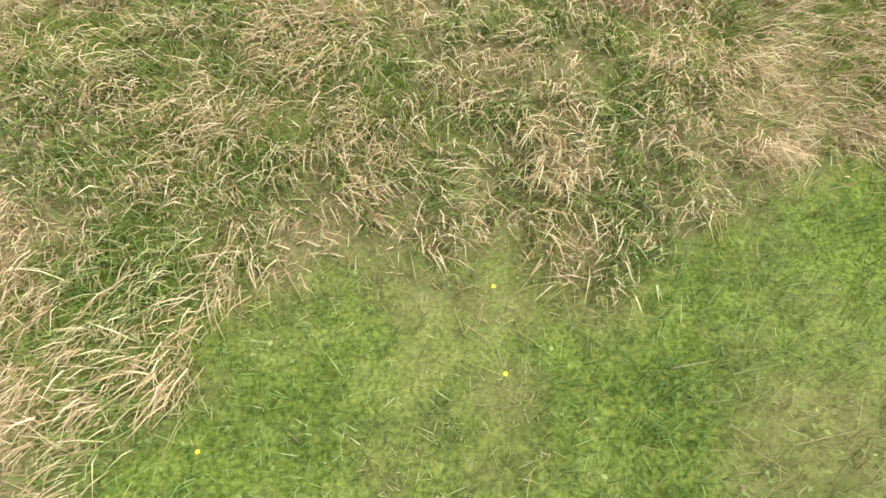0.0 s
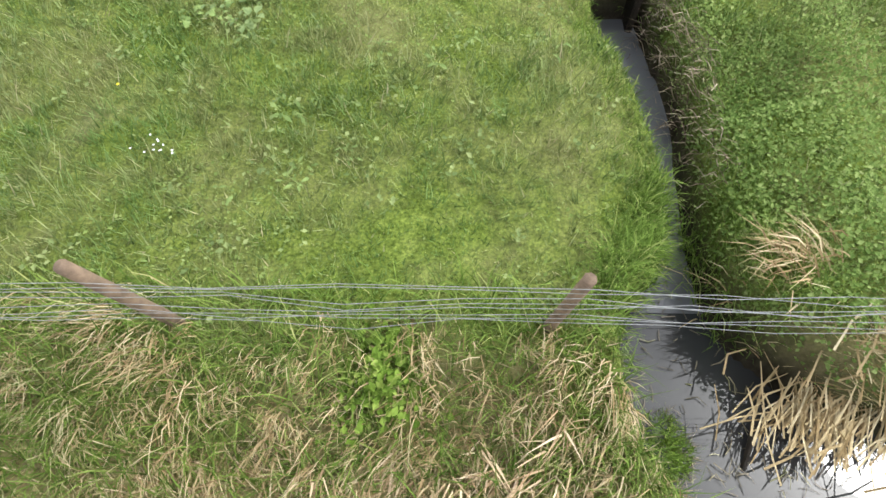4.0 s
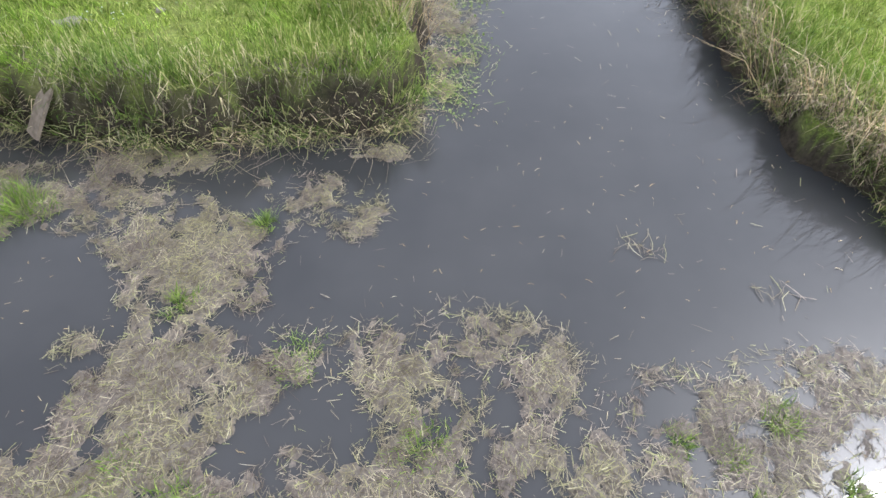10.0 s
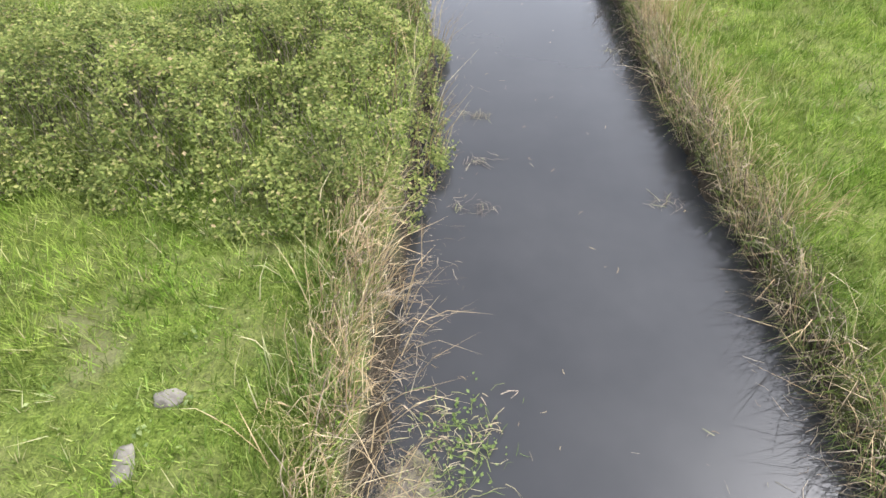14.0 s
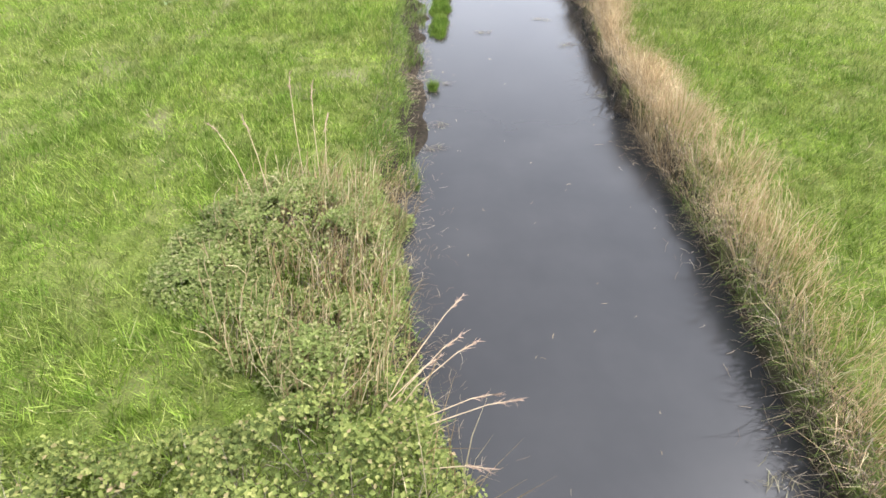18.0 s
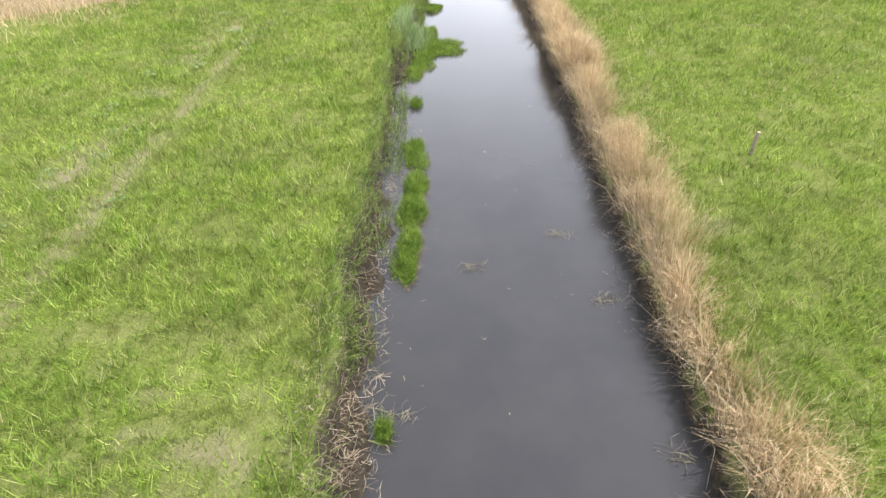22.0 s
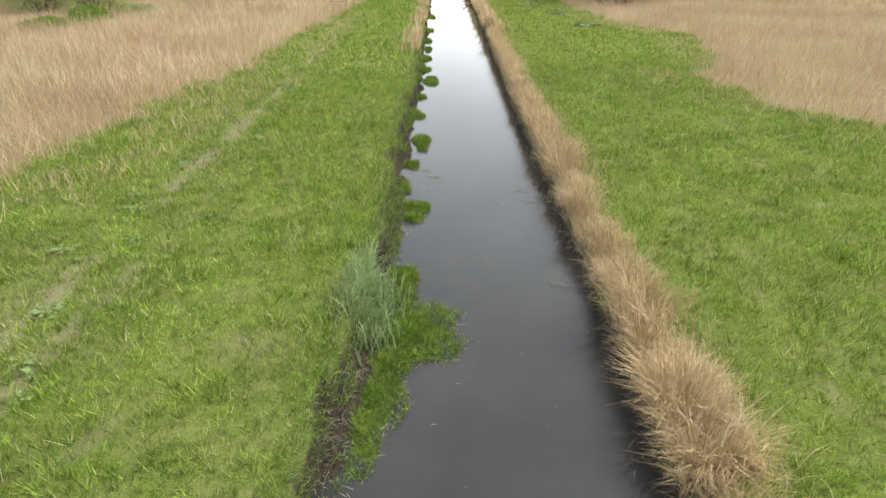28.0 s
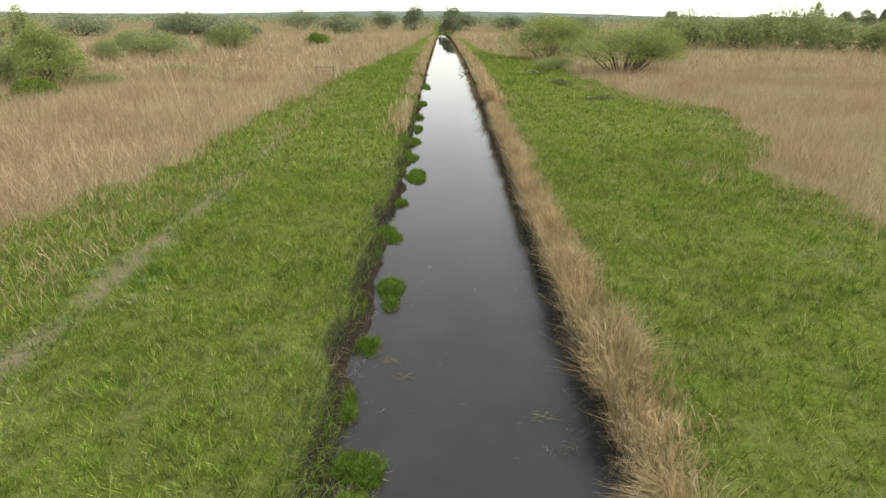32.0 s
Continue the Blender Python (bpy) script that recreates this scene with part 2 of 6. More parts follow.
def ground_material():
    m, nodes, links, p = mat_base("turf", 1.0, 0.0)
    turf = ramp_node(nodes, [(0.25, (0.055, 0.08, 0.015)), (0.5, (0.12, 0.165, 0.031)), (0.75, (0.19, 0.235, 0.056))])
    links.new(noise_node(nodes, links, 9.0, 7.0, 0.7), turf.inputs["Fac"])
    grain = ramp_node(nodes, [(0.34, (0.45, 0.5, 0.45)), (0.66, (1.5, 1.42, 1.5))])
    links.new(noise_node(nodes, links, 55.0, 3.0, 0.6), grain.inputs["Fac"])
    sward = mixed(nodes, links, 1.0, turf.outputs["Color"], grain.outputs["Color"], "MULTIPLY")
    soil = ramp_node(nodes, [(0.3, (0.155, 0.122, 0.083)), (0.55, (0.27, 0.22, 0.158)), (0.75, (0.39, 0.33, 0.245))])
    links.new(noise_node(nodes, links, 14.0, 8.0, 0.75), soil.inputs["Fac"])
    mud = ramp_node(nodes, [(0.3, (0.018, 0.0155, 0.012)), (0.7, (0.06, 0.05, 0.037))])
    links.new(noise_node(nodes, links, 12.0, 6.0, 0.7), mud.inputs["Fac"])
    litter = ramp_node(nodes, [(0.32, (0.10, 0.08, 0.04)), (0.68, (0.40, 0.31, 0.18))])
    links.new(noise_node(nodes, links, 22.0, 8.0, 0.75), litter.inputs["Fac"])
    thatch = ramp_node(nodes, [(0.3, (0.16, 0.15, 0.065)), (0.7, (0.32, 0.28, 0.15))])
    links.new(noise_node(nodes, links, 30.0, 6.0, 0.75), thatch.inputs["Fac"])
    worn = ramp_node(nodes, [(0.42, (0, 0, 0)), (0.7, (0.5, 0.5, 0.5))])
    links.new(noise_node(nodes, links, 1.5, 7.0, 0.68), worn.inputs["Fac"])
    col = mixed(nodes, links, worn.outputs["Color"], sward, thatch.outputs["Color"])
    for name, src in (("bare", soil), ("litter", litter), ("mud", mud)):
        a = nodes.new("ShaderNodeAttribute")
        a.attribute_name = name
        col = mixed(nodes, links, a.outputs["Fac"], col, src.outputs["Color"])
    links.new(col, p.inputs["Base Color"])
    bn = nodes.new("ShaderNodeBump")
    bn.inputs["Strength"].default_value, bn.inputs["Distance"].default_value = 0.6, 0.03
    links.new(noise_node(nodes, links, 25.0, 8.0, 0.7), bn.inputs["Height"])
    links.new(bn.outputs["Normal"], p.inputs["Normal"])
    return m


def water_material():
    m, nodes, links, p = mat_base("water", 0.004, 0.75)
    r = ramp_node(nodes, [(0.35, (0.029, 0.0295, 0.030)), (0.7, (0.041, 0.041, 0.0405))])
    links.new(noise_node(nodes, links, 0.6, 4.0, 0.6), r.inputs["Fac"])
    links.new(r.outputs["Color"], p.inputs["Base Color"])
    p.inputs["IOR"].default_value = 1.33
    bn = nodes.new("ShaderNodeBump")
    bn.inputs["Strength"].default_value, bn.inputs["Distance"].default_value = 0.025, 0.01
    links.new(noise_node(nodes, links, 2.0, 1.0, 0.5), bn.inputs["Height"])
    links.new(bn.outputs["Normal"], p.inputs["Normal"])
    return m


m_ground, m_water = ground_material(), water_material()

# ---- the lie of the land ----
rng = np.random.default_rng(7)
LATTICE = rng.random((256, 256))


def vnoise(x, y, scale, shift=0.0):
    """Smooth value noise, 0 to 1, over arrays; scale in cells a metre."""
    x, y = np.asarray(x, float) * scale + shift, np.asarray(y, float) * scale + shift * 1.7
    i, j = np.floor(x).astype(int), np.floor(y).astype(int)
    u, v = x - i, y - j
    u, v = u * u * (3 - 2 * u), v * v * (3 - 2 * v)
    a, b = LATTICE[i % 256, j % 256], LATTICE[(i + 1) % 256, j % 256]
    c, d = LATTICE[i % 256, (j + 1) % 256], LATTICE[(i + 1) % 256, (j + 1) % 256]
    return (a * (1 - u) + b * u) * (1 - v) + (c * (1 - u) + d * u) * v


def step(a, b, x):
    t = np.clip((x - a) / (b - a), 0, 1)
    return t * t * (3 - 2 * t)


LEFT_EDGE = ((15.2, 0.1), (16.4, 0.15), (19.1, 0.2), (20.3, 0.3), (22.5, 0.45), (23.6, 0.1), (25.4, -0.05), (27.8, -0.3), (31.3, -0.25), (33.7, -0.25), (36.3, -0.12), (40.3, -0.22), (46.6, 0.12), (53.5, -0.02), (60.4, 0.2), (73, 0.42), (83, 0.5), (112, 0.7), (184, 1.7), (250, 3.3))
RIGHT_EDGE = ((13.5, 4.5), (13.7, 4.25), (14.0, 3.97), (14.4, 3.74), (15.0, 3.58), (15.6, 3.48), (17, 3.42), (18.6, 3.46), (20.1, 3.4), (21.7, 3.34), (24, 3.46), (26, 3.5), (28.2, 3.36), (31.5, 3.46), (33.5, 3.6), (36, 3.68), (42, 3.92), (46, 4.08), (51, 4.18), (58, 4.28), (78, 4.9), (121, 5.7), (200, 6.0), (250, 5.2))
NEAR_BANK = ((-4.0, 9.82), (-2.3, 9.76), (-1.3, 9.74), (-0.36, 9.61), (0.57, 9.59), (1.05, 9.66), (1.32, 9.98), (1.55, 10.22), (1.78, 10.14), (1.92, 9.7), (2.13, 9.6), (2.6, 9.5), (4.5, 9.5), (9.0, 9.5))
FAR_BANK = ((-3.9, 14.62), (-3.2, 14.64), (-2.8, 14.5), (-2.2, 14.43), (-1.5, 14.46), (-0.86, 14.54), (-0.3, 14.7))


def canal_left(y):
    return np.interp(y, *zip(*LEFT_EDGE))


def canal_right(y):
    return np.interp(y, *zip(*RIGHT_EDGE))


CANAL = list(NEAR_BANK) + [(9.0, 13.35), (5.0, 13.4)] + [(x, y) for y, x in RIGHT_EDGE] + [(x, y) for y, x in reversed(LEFT_EDGE)] + list(reversed(FAR_BANK)) + [(-3.4, 11.7), (-3.25, 10.5)]
POOL = [(1.15, 4.7), (1.3, 4.88), (1.5, 5.13), (1.6, 5.4), (1.63, 5.7), (1.57, 6.11), (1.53, 6.43), (1.47, 6.77), (1.36, 7.05), (1.34, 7.45), (1.72, 7.45), (1.78, 7.1), (1.81, 6.78), (1.81, 6.45), (1.79, 6.1), (1.75, 5.65), (1.73, 5.3), (1.75, 4.94), (1.83, 4.73), (2.12, 4.4), (2.6, 4.2), (4.2, 4.15), (4.2, 3.1), (2.8, 3.1), (2.2, 3.3), (1.75, 3.3), (1.42, 3.75), (1.18, 4.2)]


def inside_distance(poly, x, y):
    """Signed distance to a polygon's edge, positive inside."""
    x, y = np.asarray(x, float), np.asarray(y, float)
    best, inside = np.full(x.shape, 1e9), np.zeros(x.shape, bool)
    for (ax, ay), (bx, by) in zip(poly, poly[1:] + poly[:1]):
        ex, ey = bx - ax, by - ay
        t = np.clip(((x - ax) * ex + (y - ay) * ey) / (ex * ex + ey * ey), 0, 1)
        best = np.minimum(best, (x - ax - t * ex) ** 2 + (y - ay - t * ey) ** 2)
        if ey:
            inside ^= ((ay > y) != (by > y)) & (x < ex * (y - ay) / ey + ax)
    return np.where(inside, 1, -1) * np.sqrt(best)


def spread(*runs):
    return np.unique(np.round(np.concatenate(runs), 4))


GX = spread(-np.geomspace(22, 2500, 18), np.arange(-22, -5, 0.5), np.arange(-5, 7, 0.15), np.arange(-0.66, 0.62, 0.06), np.arange(1.0, 2.3, 0.045), np.arange(3.12, 4.3, 0.06), np.arange(7, 22, 0.5), np.geomspace(22, 2500, 18))
GY = spread(-np.geomspace(3, 60, 8), np.arange(-3, 34, 0.14), np.arange(4.5, 7.7, 0.055), np.arange(9.3, 10.3, 0.06), np.arange(13.3, 14.8, 0.06), np.arange(34, 80, 0.3), np.arange(80, 260, 1.5), np.geomspace(260, 3000, 20))
XX, YY = np.meshgrid(GX, GY, indexing="ij")
near = (XX > -14) & (XX < 14) & (YY > -6) & (YY < 258)
CD, PD = np.full(XX.shape, -9.0), np.full(XX.shape, -9.0)
wob = (vnoise(XX, YY, 0.7, 2) - 0.5) * 0.42 * step(1.5, 0.5, XX) * step(20, 26, YY) + (vnoise(XX, YY, 1.6) - 0.5) * 0.24 + (vnoise(XX, YY, 5.0, 9) - 0.5) * 0.14
CD[near] = inside_distance(CANAL, XX[near], YY[near])
PD[near] = inside_distance(POOL, XX[near], YY[near])
CD, PD = CD + wob, PD + wob * 0.22
LAND = 0.51 + 0.06 * step(13, 14, YY) * step(27, 23, YY) * step(2.5, 1.5, XX) - 0.09 * step(2.5, 3.0, XX) * step(12, 13, YY) + (vnoise(XX, YY, 0.35) - 0.5) * 0.10 + (vnoise(XX, YY, 1.3, 5) - 0.5) * 0.06 + (vnoise(XX, YY, 4.0, 3) - 0.5) * 0.03
# an overgrown hollow carries the little ditch on beside the pool
LAND = LAND - 0.28 * np.exp(-((YY - 4.0) / 0.35) ** 2) * step(1.6, 0.4, XX) + 0.12 * np.exp(-((YY - 2.7) / 1.0) ** 2) * step(1.9, 1.0, XX)
LAND = LAND - 0.17 * step(-0.7, -0.08, PD) * step(4.9, 5.3, YY) * step(7.25, 6.9, YY)
LAND = LAND - 0.07 * np.exp(-((XX - 1.47) / 0.34) ** 2 - ((YY - 7.55) / 0.34) ** 2)
LAND = LAND - 0.14 * step(-0.55, -0.05, CD) * step(2.5, 3.0, XX) * step(12, 13, YY) * step(60, 40, YY)
LEDGE = step(0.4, 0.62, vnoise(XX, YY, 0.33, 6) * 0.7 + vnoise(XX, YY, 1.1, 8) * 0.3 - 0.09 * step(38, 50, YY)) * step(1.5, 0.9, XX) * step(24, 28, YY)
BANKS = np.maximum(step(-0.07, 0.02, CD + 0.06 * LEDGE), step(-0.12, 0.02, PD))
DEEP = np.maximum(step(0.0, 0.7, CD), step(0.0, 0.35, PD))
ZZ = LAND * (1 - BANKS) - 0.03 * BANKS - 0.55 * DEEP
# slumped mud lies as a low shelf along parts of the left bank
SHELF = LEDGE * step(0.34, 0.16, CD + (vnoise(XX, YY, 2.6, 15) - 0.5) * 0.2)
ZZ = np.where((CD > -0.3) & (SHELF > 0.02), np.maximum(ZZ, SHELF * (0.07 + 0.06 * vnoise(XX, YY, 3.5, 11)) - 0.03), ZZ)
TRACK = -4.95 + (vnoise(YY, YY * 0, 0.1, 2) - 0.5) * 0.7
RUT = np.maximum(np.exp(-((XX - TRACK) / 0.3) ** 2), 0.8 * np.exp(-((XX - TRACK - 0.95) / 0.2) ** 2) * step(52, 42, YY)) * step(27, 33, YY) * step(82, 66, YY)
BARE = 0.75 * RUT * step(0.4, 0.62, vnoise(XX, YY, 0.6, 4) * 0.5 + vnoise(XX, YY, 2.3, 17) * 0.6)
BARE = np.maximum(BARE, np.maximum(np.exp(-((YY - 8.5) / 0.36) ** 2) * step(-2.2, 1.0, XX), 0.9 * np.exp(-((YY - 7.93) / 0.3) ** 2) * step(0.6, 1.5, XX)) * 0.95 * step(0.22, 0.75, vnoise(XX, YY, 1.5, 8) + 0.5 * vnoise(XX, YY, 6.0, 3) - 0.1))
SPOTS = vnoise(XX, YY, 1.1, 21) + 0.35 * vnoise(XX, YY, 4.5, 23)
BARE = np.maximum(BARE, 0.4 * step(1.06, 1.2, SPOTS) * step(4.6, 5.4, YY)) * step(20, 12, np.abs(XX))


def reed_bed(x, y):
    """How far a place lies in the dry reed beds, 0 to 1."""
    left = np.interp(y, (40, 45, 47, 55, 61, 70, 90, 110, 150, 250), (-15, -11.5, -9.6, -9.0, -7.7, -7.9, -7.0, -5.5, -3.5, 1))
    right = np.interp(y, (47, 53.5, 57, 62.5, 69, 78, 82, 100, 112, 133, 250), (19, 15.7, 14.1, 13.6, 17, 19, 16, 15, 16, 10, 7))
    w = (vnoise(x, y, 0.7, 31) - 0.5) * 1.6
    return np.maximum(step(0.5, -0.5, x - left + w), step(-0.5, 0.5, x - right + w)) * step(38, 46, y)


def tall_zone(x, y):
    """The rough uncut grass at the start, 0 to 1."""
    edge = np.interp(x, (-4, -1.6, -1.2, -0.85, -0.2, 0.5, 1.3, 2.0, 4.0), (-0.6, -0.1, 0.3, 0.72, 1.0, 0.92, 1.14, 1.34, 1.6))
    return step(-0.15, 0.15, y - edge + (vnoise(x, y, 3.0, 41) - 0.5) * 0.5) * step(4.75, 4.45, y + (vnoise(x, y, 2.5, 43) - 0.5) * 0.5)


LITTER = np.maximum(reed_bed(XX, YY), 0.6 * step(14, 7, np.abs(XX)) * tall_zone(XX, YY) * step(0.3, 0.6, vnoise(XX, YY, 2.2, 45)))
MUD = np.clip(np.maximum(step(-0.11, -0.04, CD + 0.06 * LEDGE), step(-0.1, -0.02, PD)), 0, 1)


def sample(table, x, y):
    i = np.clip(np.searchsorted(GX, x) - 1, 0, len(GX) - 2)
    j = np.clip(np.searchsorted(GY, y) - 1, 0, len(GY) - 2)
    u, v = (x - GX[i]) / (GX[i + 1] - GX[i]), (y - GY[j]) / (GY[j + 1] - GY[j])
    return (table[i, j] * (1 - u) + table[i + 1, j] * u) * (1 - v) + (table[i, j + 1] * (1 - u) + table[i + 1, j + 1] * u) * v


def ground_z(x, y):
    return sample(ZZ, np.asarray(x, float), np.asarray(y, float))


def mesh_from(name, verts, faces, material, smooth=False):
    """A mesh from arrays; faces is a list of arrays of vertex indices, each array with one corner count."""
    me = bpy.data.meshes.new(name)
    me.vertices.add(len(verts))
    me.vertices.foreach_set("co", np.ascontiguousarray(verts, dtype=np.float32).ravel())
    counts = np.concatenate([np.full(len(f), f.shape[1]) for f in faces])
    loops = np.concatenate([f.ravel() for f in faces])
    me.loops.add(len(loops))
    me.loops.foreach_set("vertex_index", loops.astype(np.int32))
    me.polygons.add(len(counts))
    starts = np.concatenate([[0], np.cumsum(counts)[:-1]])
    me.polygons.foreach_set("loop_start", starts.astype(np.int32))
    me.polygons.foreach_set("loop_total", counts.astype(np.int32))
    me.polygons.foreach_set("use_smooth", np.full(len(counts), smooth))
    me.update(calc_edges=True)
    me.materials.append(material)
    return me


nx, ny = XX.shape
idx = np.arange(nx * ny).reshape(nx, ny)
quads = np.stack([idx[:-1, :-1], idx[1:, :-1], idx[1:, 1:], idx[:-1, 1:]], -1).reshape(-1, 4)
me = mesh_from("ground", np.stack([XX, YY, ZZ], -1).reshape(-1, 3), [quads], m_ground, True)
for name, table in (("bare", BARE), ("litter", LITTER), ("mud", MUD)):
    att = me.attributes.new(name, "FLOAT", "POINT")
    att.data.foreach_set("value", table.ravel().astype(np.float32))
ground = tagged(new("ground", me), "flat green meadow with worn earth patches and steep muddy banks", "ground", kind="structure")

wv = np.array([(-9.5, 2, 0), (9.5, 2, 0), (9.5, 250, 0), (-9.5, 250, 0)], float)
water = tagged(new("water", mesh_from("water", wv, [np.array([[0, 1, 2, 3]])], m_water)), "still dark grey water of a drainage canal", "water", kind="structure")
dv = np.array([(1.05, 4.9, 0.006), (2.1, 4.9, 0.006), (2.1, 7.5, 0.006), (1.05, 7.5, 0.006)], float)
# paler copy of the water: the sky's reflection is put into its base colour
m_sky_sheen = water_material()
m_sky_sheen.name = "silty_water"
sheen_ramp = next(k for k in m_sky_sheen.node_tree.nodes if k.type == "VALTORGB")
sheen_ramp.color_ramp.elements[0].color, sheen_ramp.color_ramp.elements[1].color = (0.10, 0.102, 0.108, 1), (0.165, 0.165, 0.172, 1)
tagged(new("ditch_water", mesh_from("ditch_water", dv, [np.array([[0, 1, 2, 3]])], m_sky_sheen)), "shallow water in a narrow ditch, grey sky sheen put into its colour", "water", kind="structure")


# ---- grass and reeds ----
def blade_mesh(name, x, y, z, h, w, lean, direction, material, droop=0.0, simple=False):
    """Tapered blades, five corners each, or three. lean: how far the tip goes sideways, in heights."""
    n = len(x)
    yaw = rng.uniform(0, 6.283, n)
    side = np.stack([np.cos(yaw), np.sin(yaw), 0 * yaw], -1) * (w / 2)[:, None]
    way = np.stack([np.cos(direction), np.sin(direction), 0 * yaw], -1)
    base = np.stack([x, y, z], -1)
    up = np.array([0, 0, 1.0])
    rise = h / np.sqrt(1 + lean ** 2)
    mid = base + way * (lean * rise * 0.35)[:, None] + up * (rise * 0.6)[:, None]
    tip = base + way * (lean * rise)[:, None] + up * (rise * (1 - droop))[:, None]
    if simple:
        v = np.stack([base - side, base + side, tip], 1).reshape(-1, 3)
        return mesh_from(name, v, [np.arange(n)[:, None] * 3 + np.array([[0, 1, 2]])], material)
    v = np.stack([base - side, base + side, mid + side * 0.8, mid - side * 0.8, tip], 1).reshape(-1, 3)
    k = np.arange(n)[:, None] * 5
    return mesh_from(name, v, [k + np.array([[0, 1, 2, 3]]), k + np.array([[3, 2, 4]])], material)


def scatter(n, x0, x1, y0, y1):
    return rng.uniform(x0, x1, n), rng.uniform(y0, y1, n)


def stuff(name, me, label, category):
    return tagged(new(name, me), label, category, kind="stuff")


def lawn(name, n, box, h, w, label, material=m_verge, keep=None, simple=False, tuft=0.045):
    """A sward of small tufts, uneven in height, with loose blades between them."""
    each = 9
    m = n // each
    cx, cy = scatter(m, *box)
    size = np.exp(rng.normal(0, 0.45, m)) * (0.45 + 1.0 * vnoise(cx, cy, 1.1, 12) * (0.5 + vnoise(cx, cy, 3.1, 14)))
    k = np.repeat(np.arange(m), each)
    n = len(k)
    turn, out = rng.uniform(0, 6.283, n), np.abs(rng.normal(0, 1, n))
    loose = rng.random(n) < 0.3
    out = np.where(loose, rng.uniform(1.5, 4.5, n), out)
    x, y = cx[k] + np.cos(turn) * out * tuft * size[k], cy[k] + np.sin(turn) * out * tuft * size[k]
    x, y = np.clip(x, box[0], box[1]), np.clip(y, box[2], box[3])
    ok = (sample(CD, x, y) < -0.04 - 0.08 * rng.random(n)) & (sample(PD, x, y) < -0.08)
    # the sward thins out towards the far sides
    ok &= (rng.random(n) * 2.5 < x - box[0]) | (box[0] > -2)
    ok &= (rng.random(n) * 2.5 < box[1] - x) | (box[1] < 4)
    ok &= rng.random(n) > 0.95 * sample(BARE, x, y)
    ok &= rng.random(n) > sample(LITTER, x, y)
    ok &= (y < 9) | (ground_z(x, y) > 0.2)
    if keep is not None:
        ok &= keep(x, y)
    x, y, k, turn, out, loose = (v[ok] for v in (x, y, k, turn, out, loose))
    n = len(x)
    hh = h * np.where(loose, 0.6, np.clip(size[k], 0.35, 2.0)) * rng.uniform(0.6, 1.3, n)
    lean = np.where(loose, rng.uniform(0.2, 1.3, n), 0.15 + 0.45 * out + rng.uniform(0, 0.4, n))
    return stuff(name, blade_mesh(name, x, y, ground_z(x, y) - 0.01, hh, w * rng.uniform(0.7, 1.4, n), lean, turn + rng.normal(0, 0.6, n), material, 0.0, simple), label, "grass")


def mown(x, y):
    return rng.random(len(x)) > 0.45 * tall_zone(x, y)


lawn("meadow_grass", 95000, (-4.6, 5.2, -1.6, 1.9), 0.1, 0.0065, "short yellowing meadow grass before the rough", m_worn, mown, True)
lawn("meadow_grass", 270000, (-5.4, 6.2, 4.3, 10.6), 0.068, 0.008, "short green meadow grass round a small ditch", m_lawn, mown, True)
lawn("verge_grass", 240000, (-7.2, 0.4, 14.2, 34), 0.125, 0.011, "short bright green grass on a mown canal bank", simple=True, tuft=0.055)
lawn("verge_grass", 40000, (-12, -6.2, 20, 34), 0.12, 0.014, "short green grass at the edge of a mown bank", simple=True)
lawn("verge_grass", 260000, (-11, 0.4, 34, 62), 0.14, 0.0135, "short bright green grass on a mown canal bank", simple=True, tuft=0.08)
lawn("verge_grass", 70000, (-10, 1.5, 62, 130), 0.2, 0.045, "bright green grass on a distant canal bank", simple=True, tuft=0.16)
lawn("verge_grass", 185000, (3, 9.5, 13.0, 34), 0.125, 0.011, "green grass on the reed-lined canal bank", simple=True, tuft=0.055)
lawn("verge_grass", 260000, (3.4, 19, 34, 68), 0.15, 0.015, "green grass on the reed-lined canal bank", simple=True, tuft=0.09)
lawn("verge_grass", 70000, (4, 24, 68, 135), 0.2, 0.05, "bright green grass on a distant canal bank", simple=True, tuft=0.16)


def blades(name, x, y, z, h, w, lean, direction, material, label, category, droop=0.0, simple=False):
    n = len(x)

    def full(v):
        return np.full(n, v) if np.isscalar(v) else v

    return stuff(name, blade_mesh(name, x, y, full(z), full(h), full(w), full(lean), full(direction), material, droop, simple), label, category)


def tussocks(n, box, size, w, label):
    """Single longer tufts that stand out of the mown sward."""
    cx, cy = scatter(n, *box)
    ok = (sample(CD, cx, cy) < -0.15) & (rng.random(n) < step(0.35, 0.65, vnoise(cx, cy, 0.8, 63))) & (reed_bed(cx, cy) < 0.1)
    cx, cy = cx[ok], cy[ok]
    k = np.repeat(np.arange(len(cx)), 14)
    big = rng.uniform(0.5, 1.3, len(cx))[k]
    turn, out = rng.uniform(0, 6.283, len(k)), np.abs(rng.normal(0, 1, len(k)))
    x, y = cx[k] + np.cos(turn) * out * 0.035 * big, cy[k] + np.sin(turn) * out * 0.035 * big
    blades("grass_tussocks", x, y, ground_z(x, y), size * big * rng.uniform(0.6, 1.2, len(k)), rng.uniform(0.7, 1.3, len(k)) * w, 0.2 + 0.6 * out, turn, m_fringe, label, "grass", 0.1, True)


tussocks(2600, (-9, -0.2, 14.5, 40), 0.2, 0.009, "longer dark green tufts in a mown bank")
tussocks(2600, (-10, -0.2, 38, 64), 0.22, 0.014, "longer dark green tufts in a mown bank")
tussocks(2200, (3.8, 10, 14.5, 40), 0.2, 0.009, "longer green tufts on the reed-lined bank")
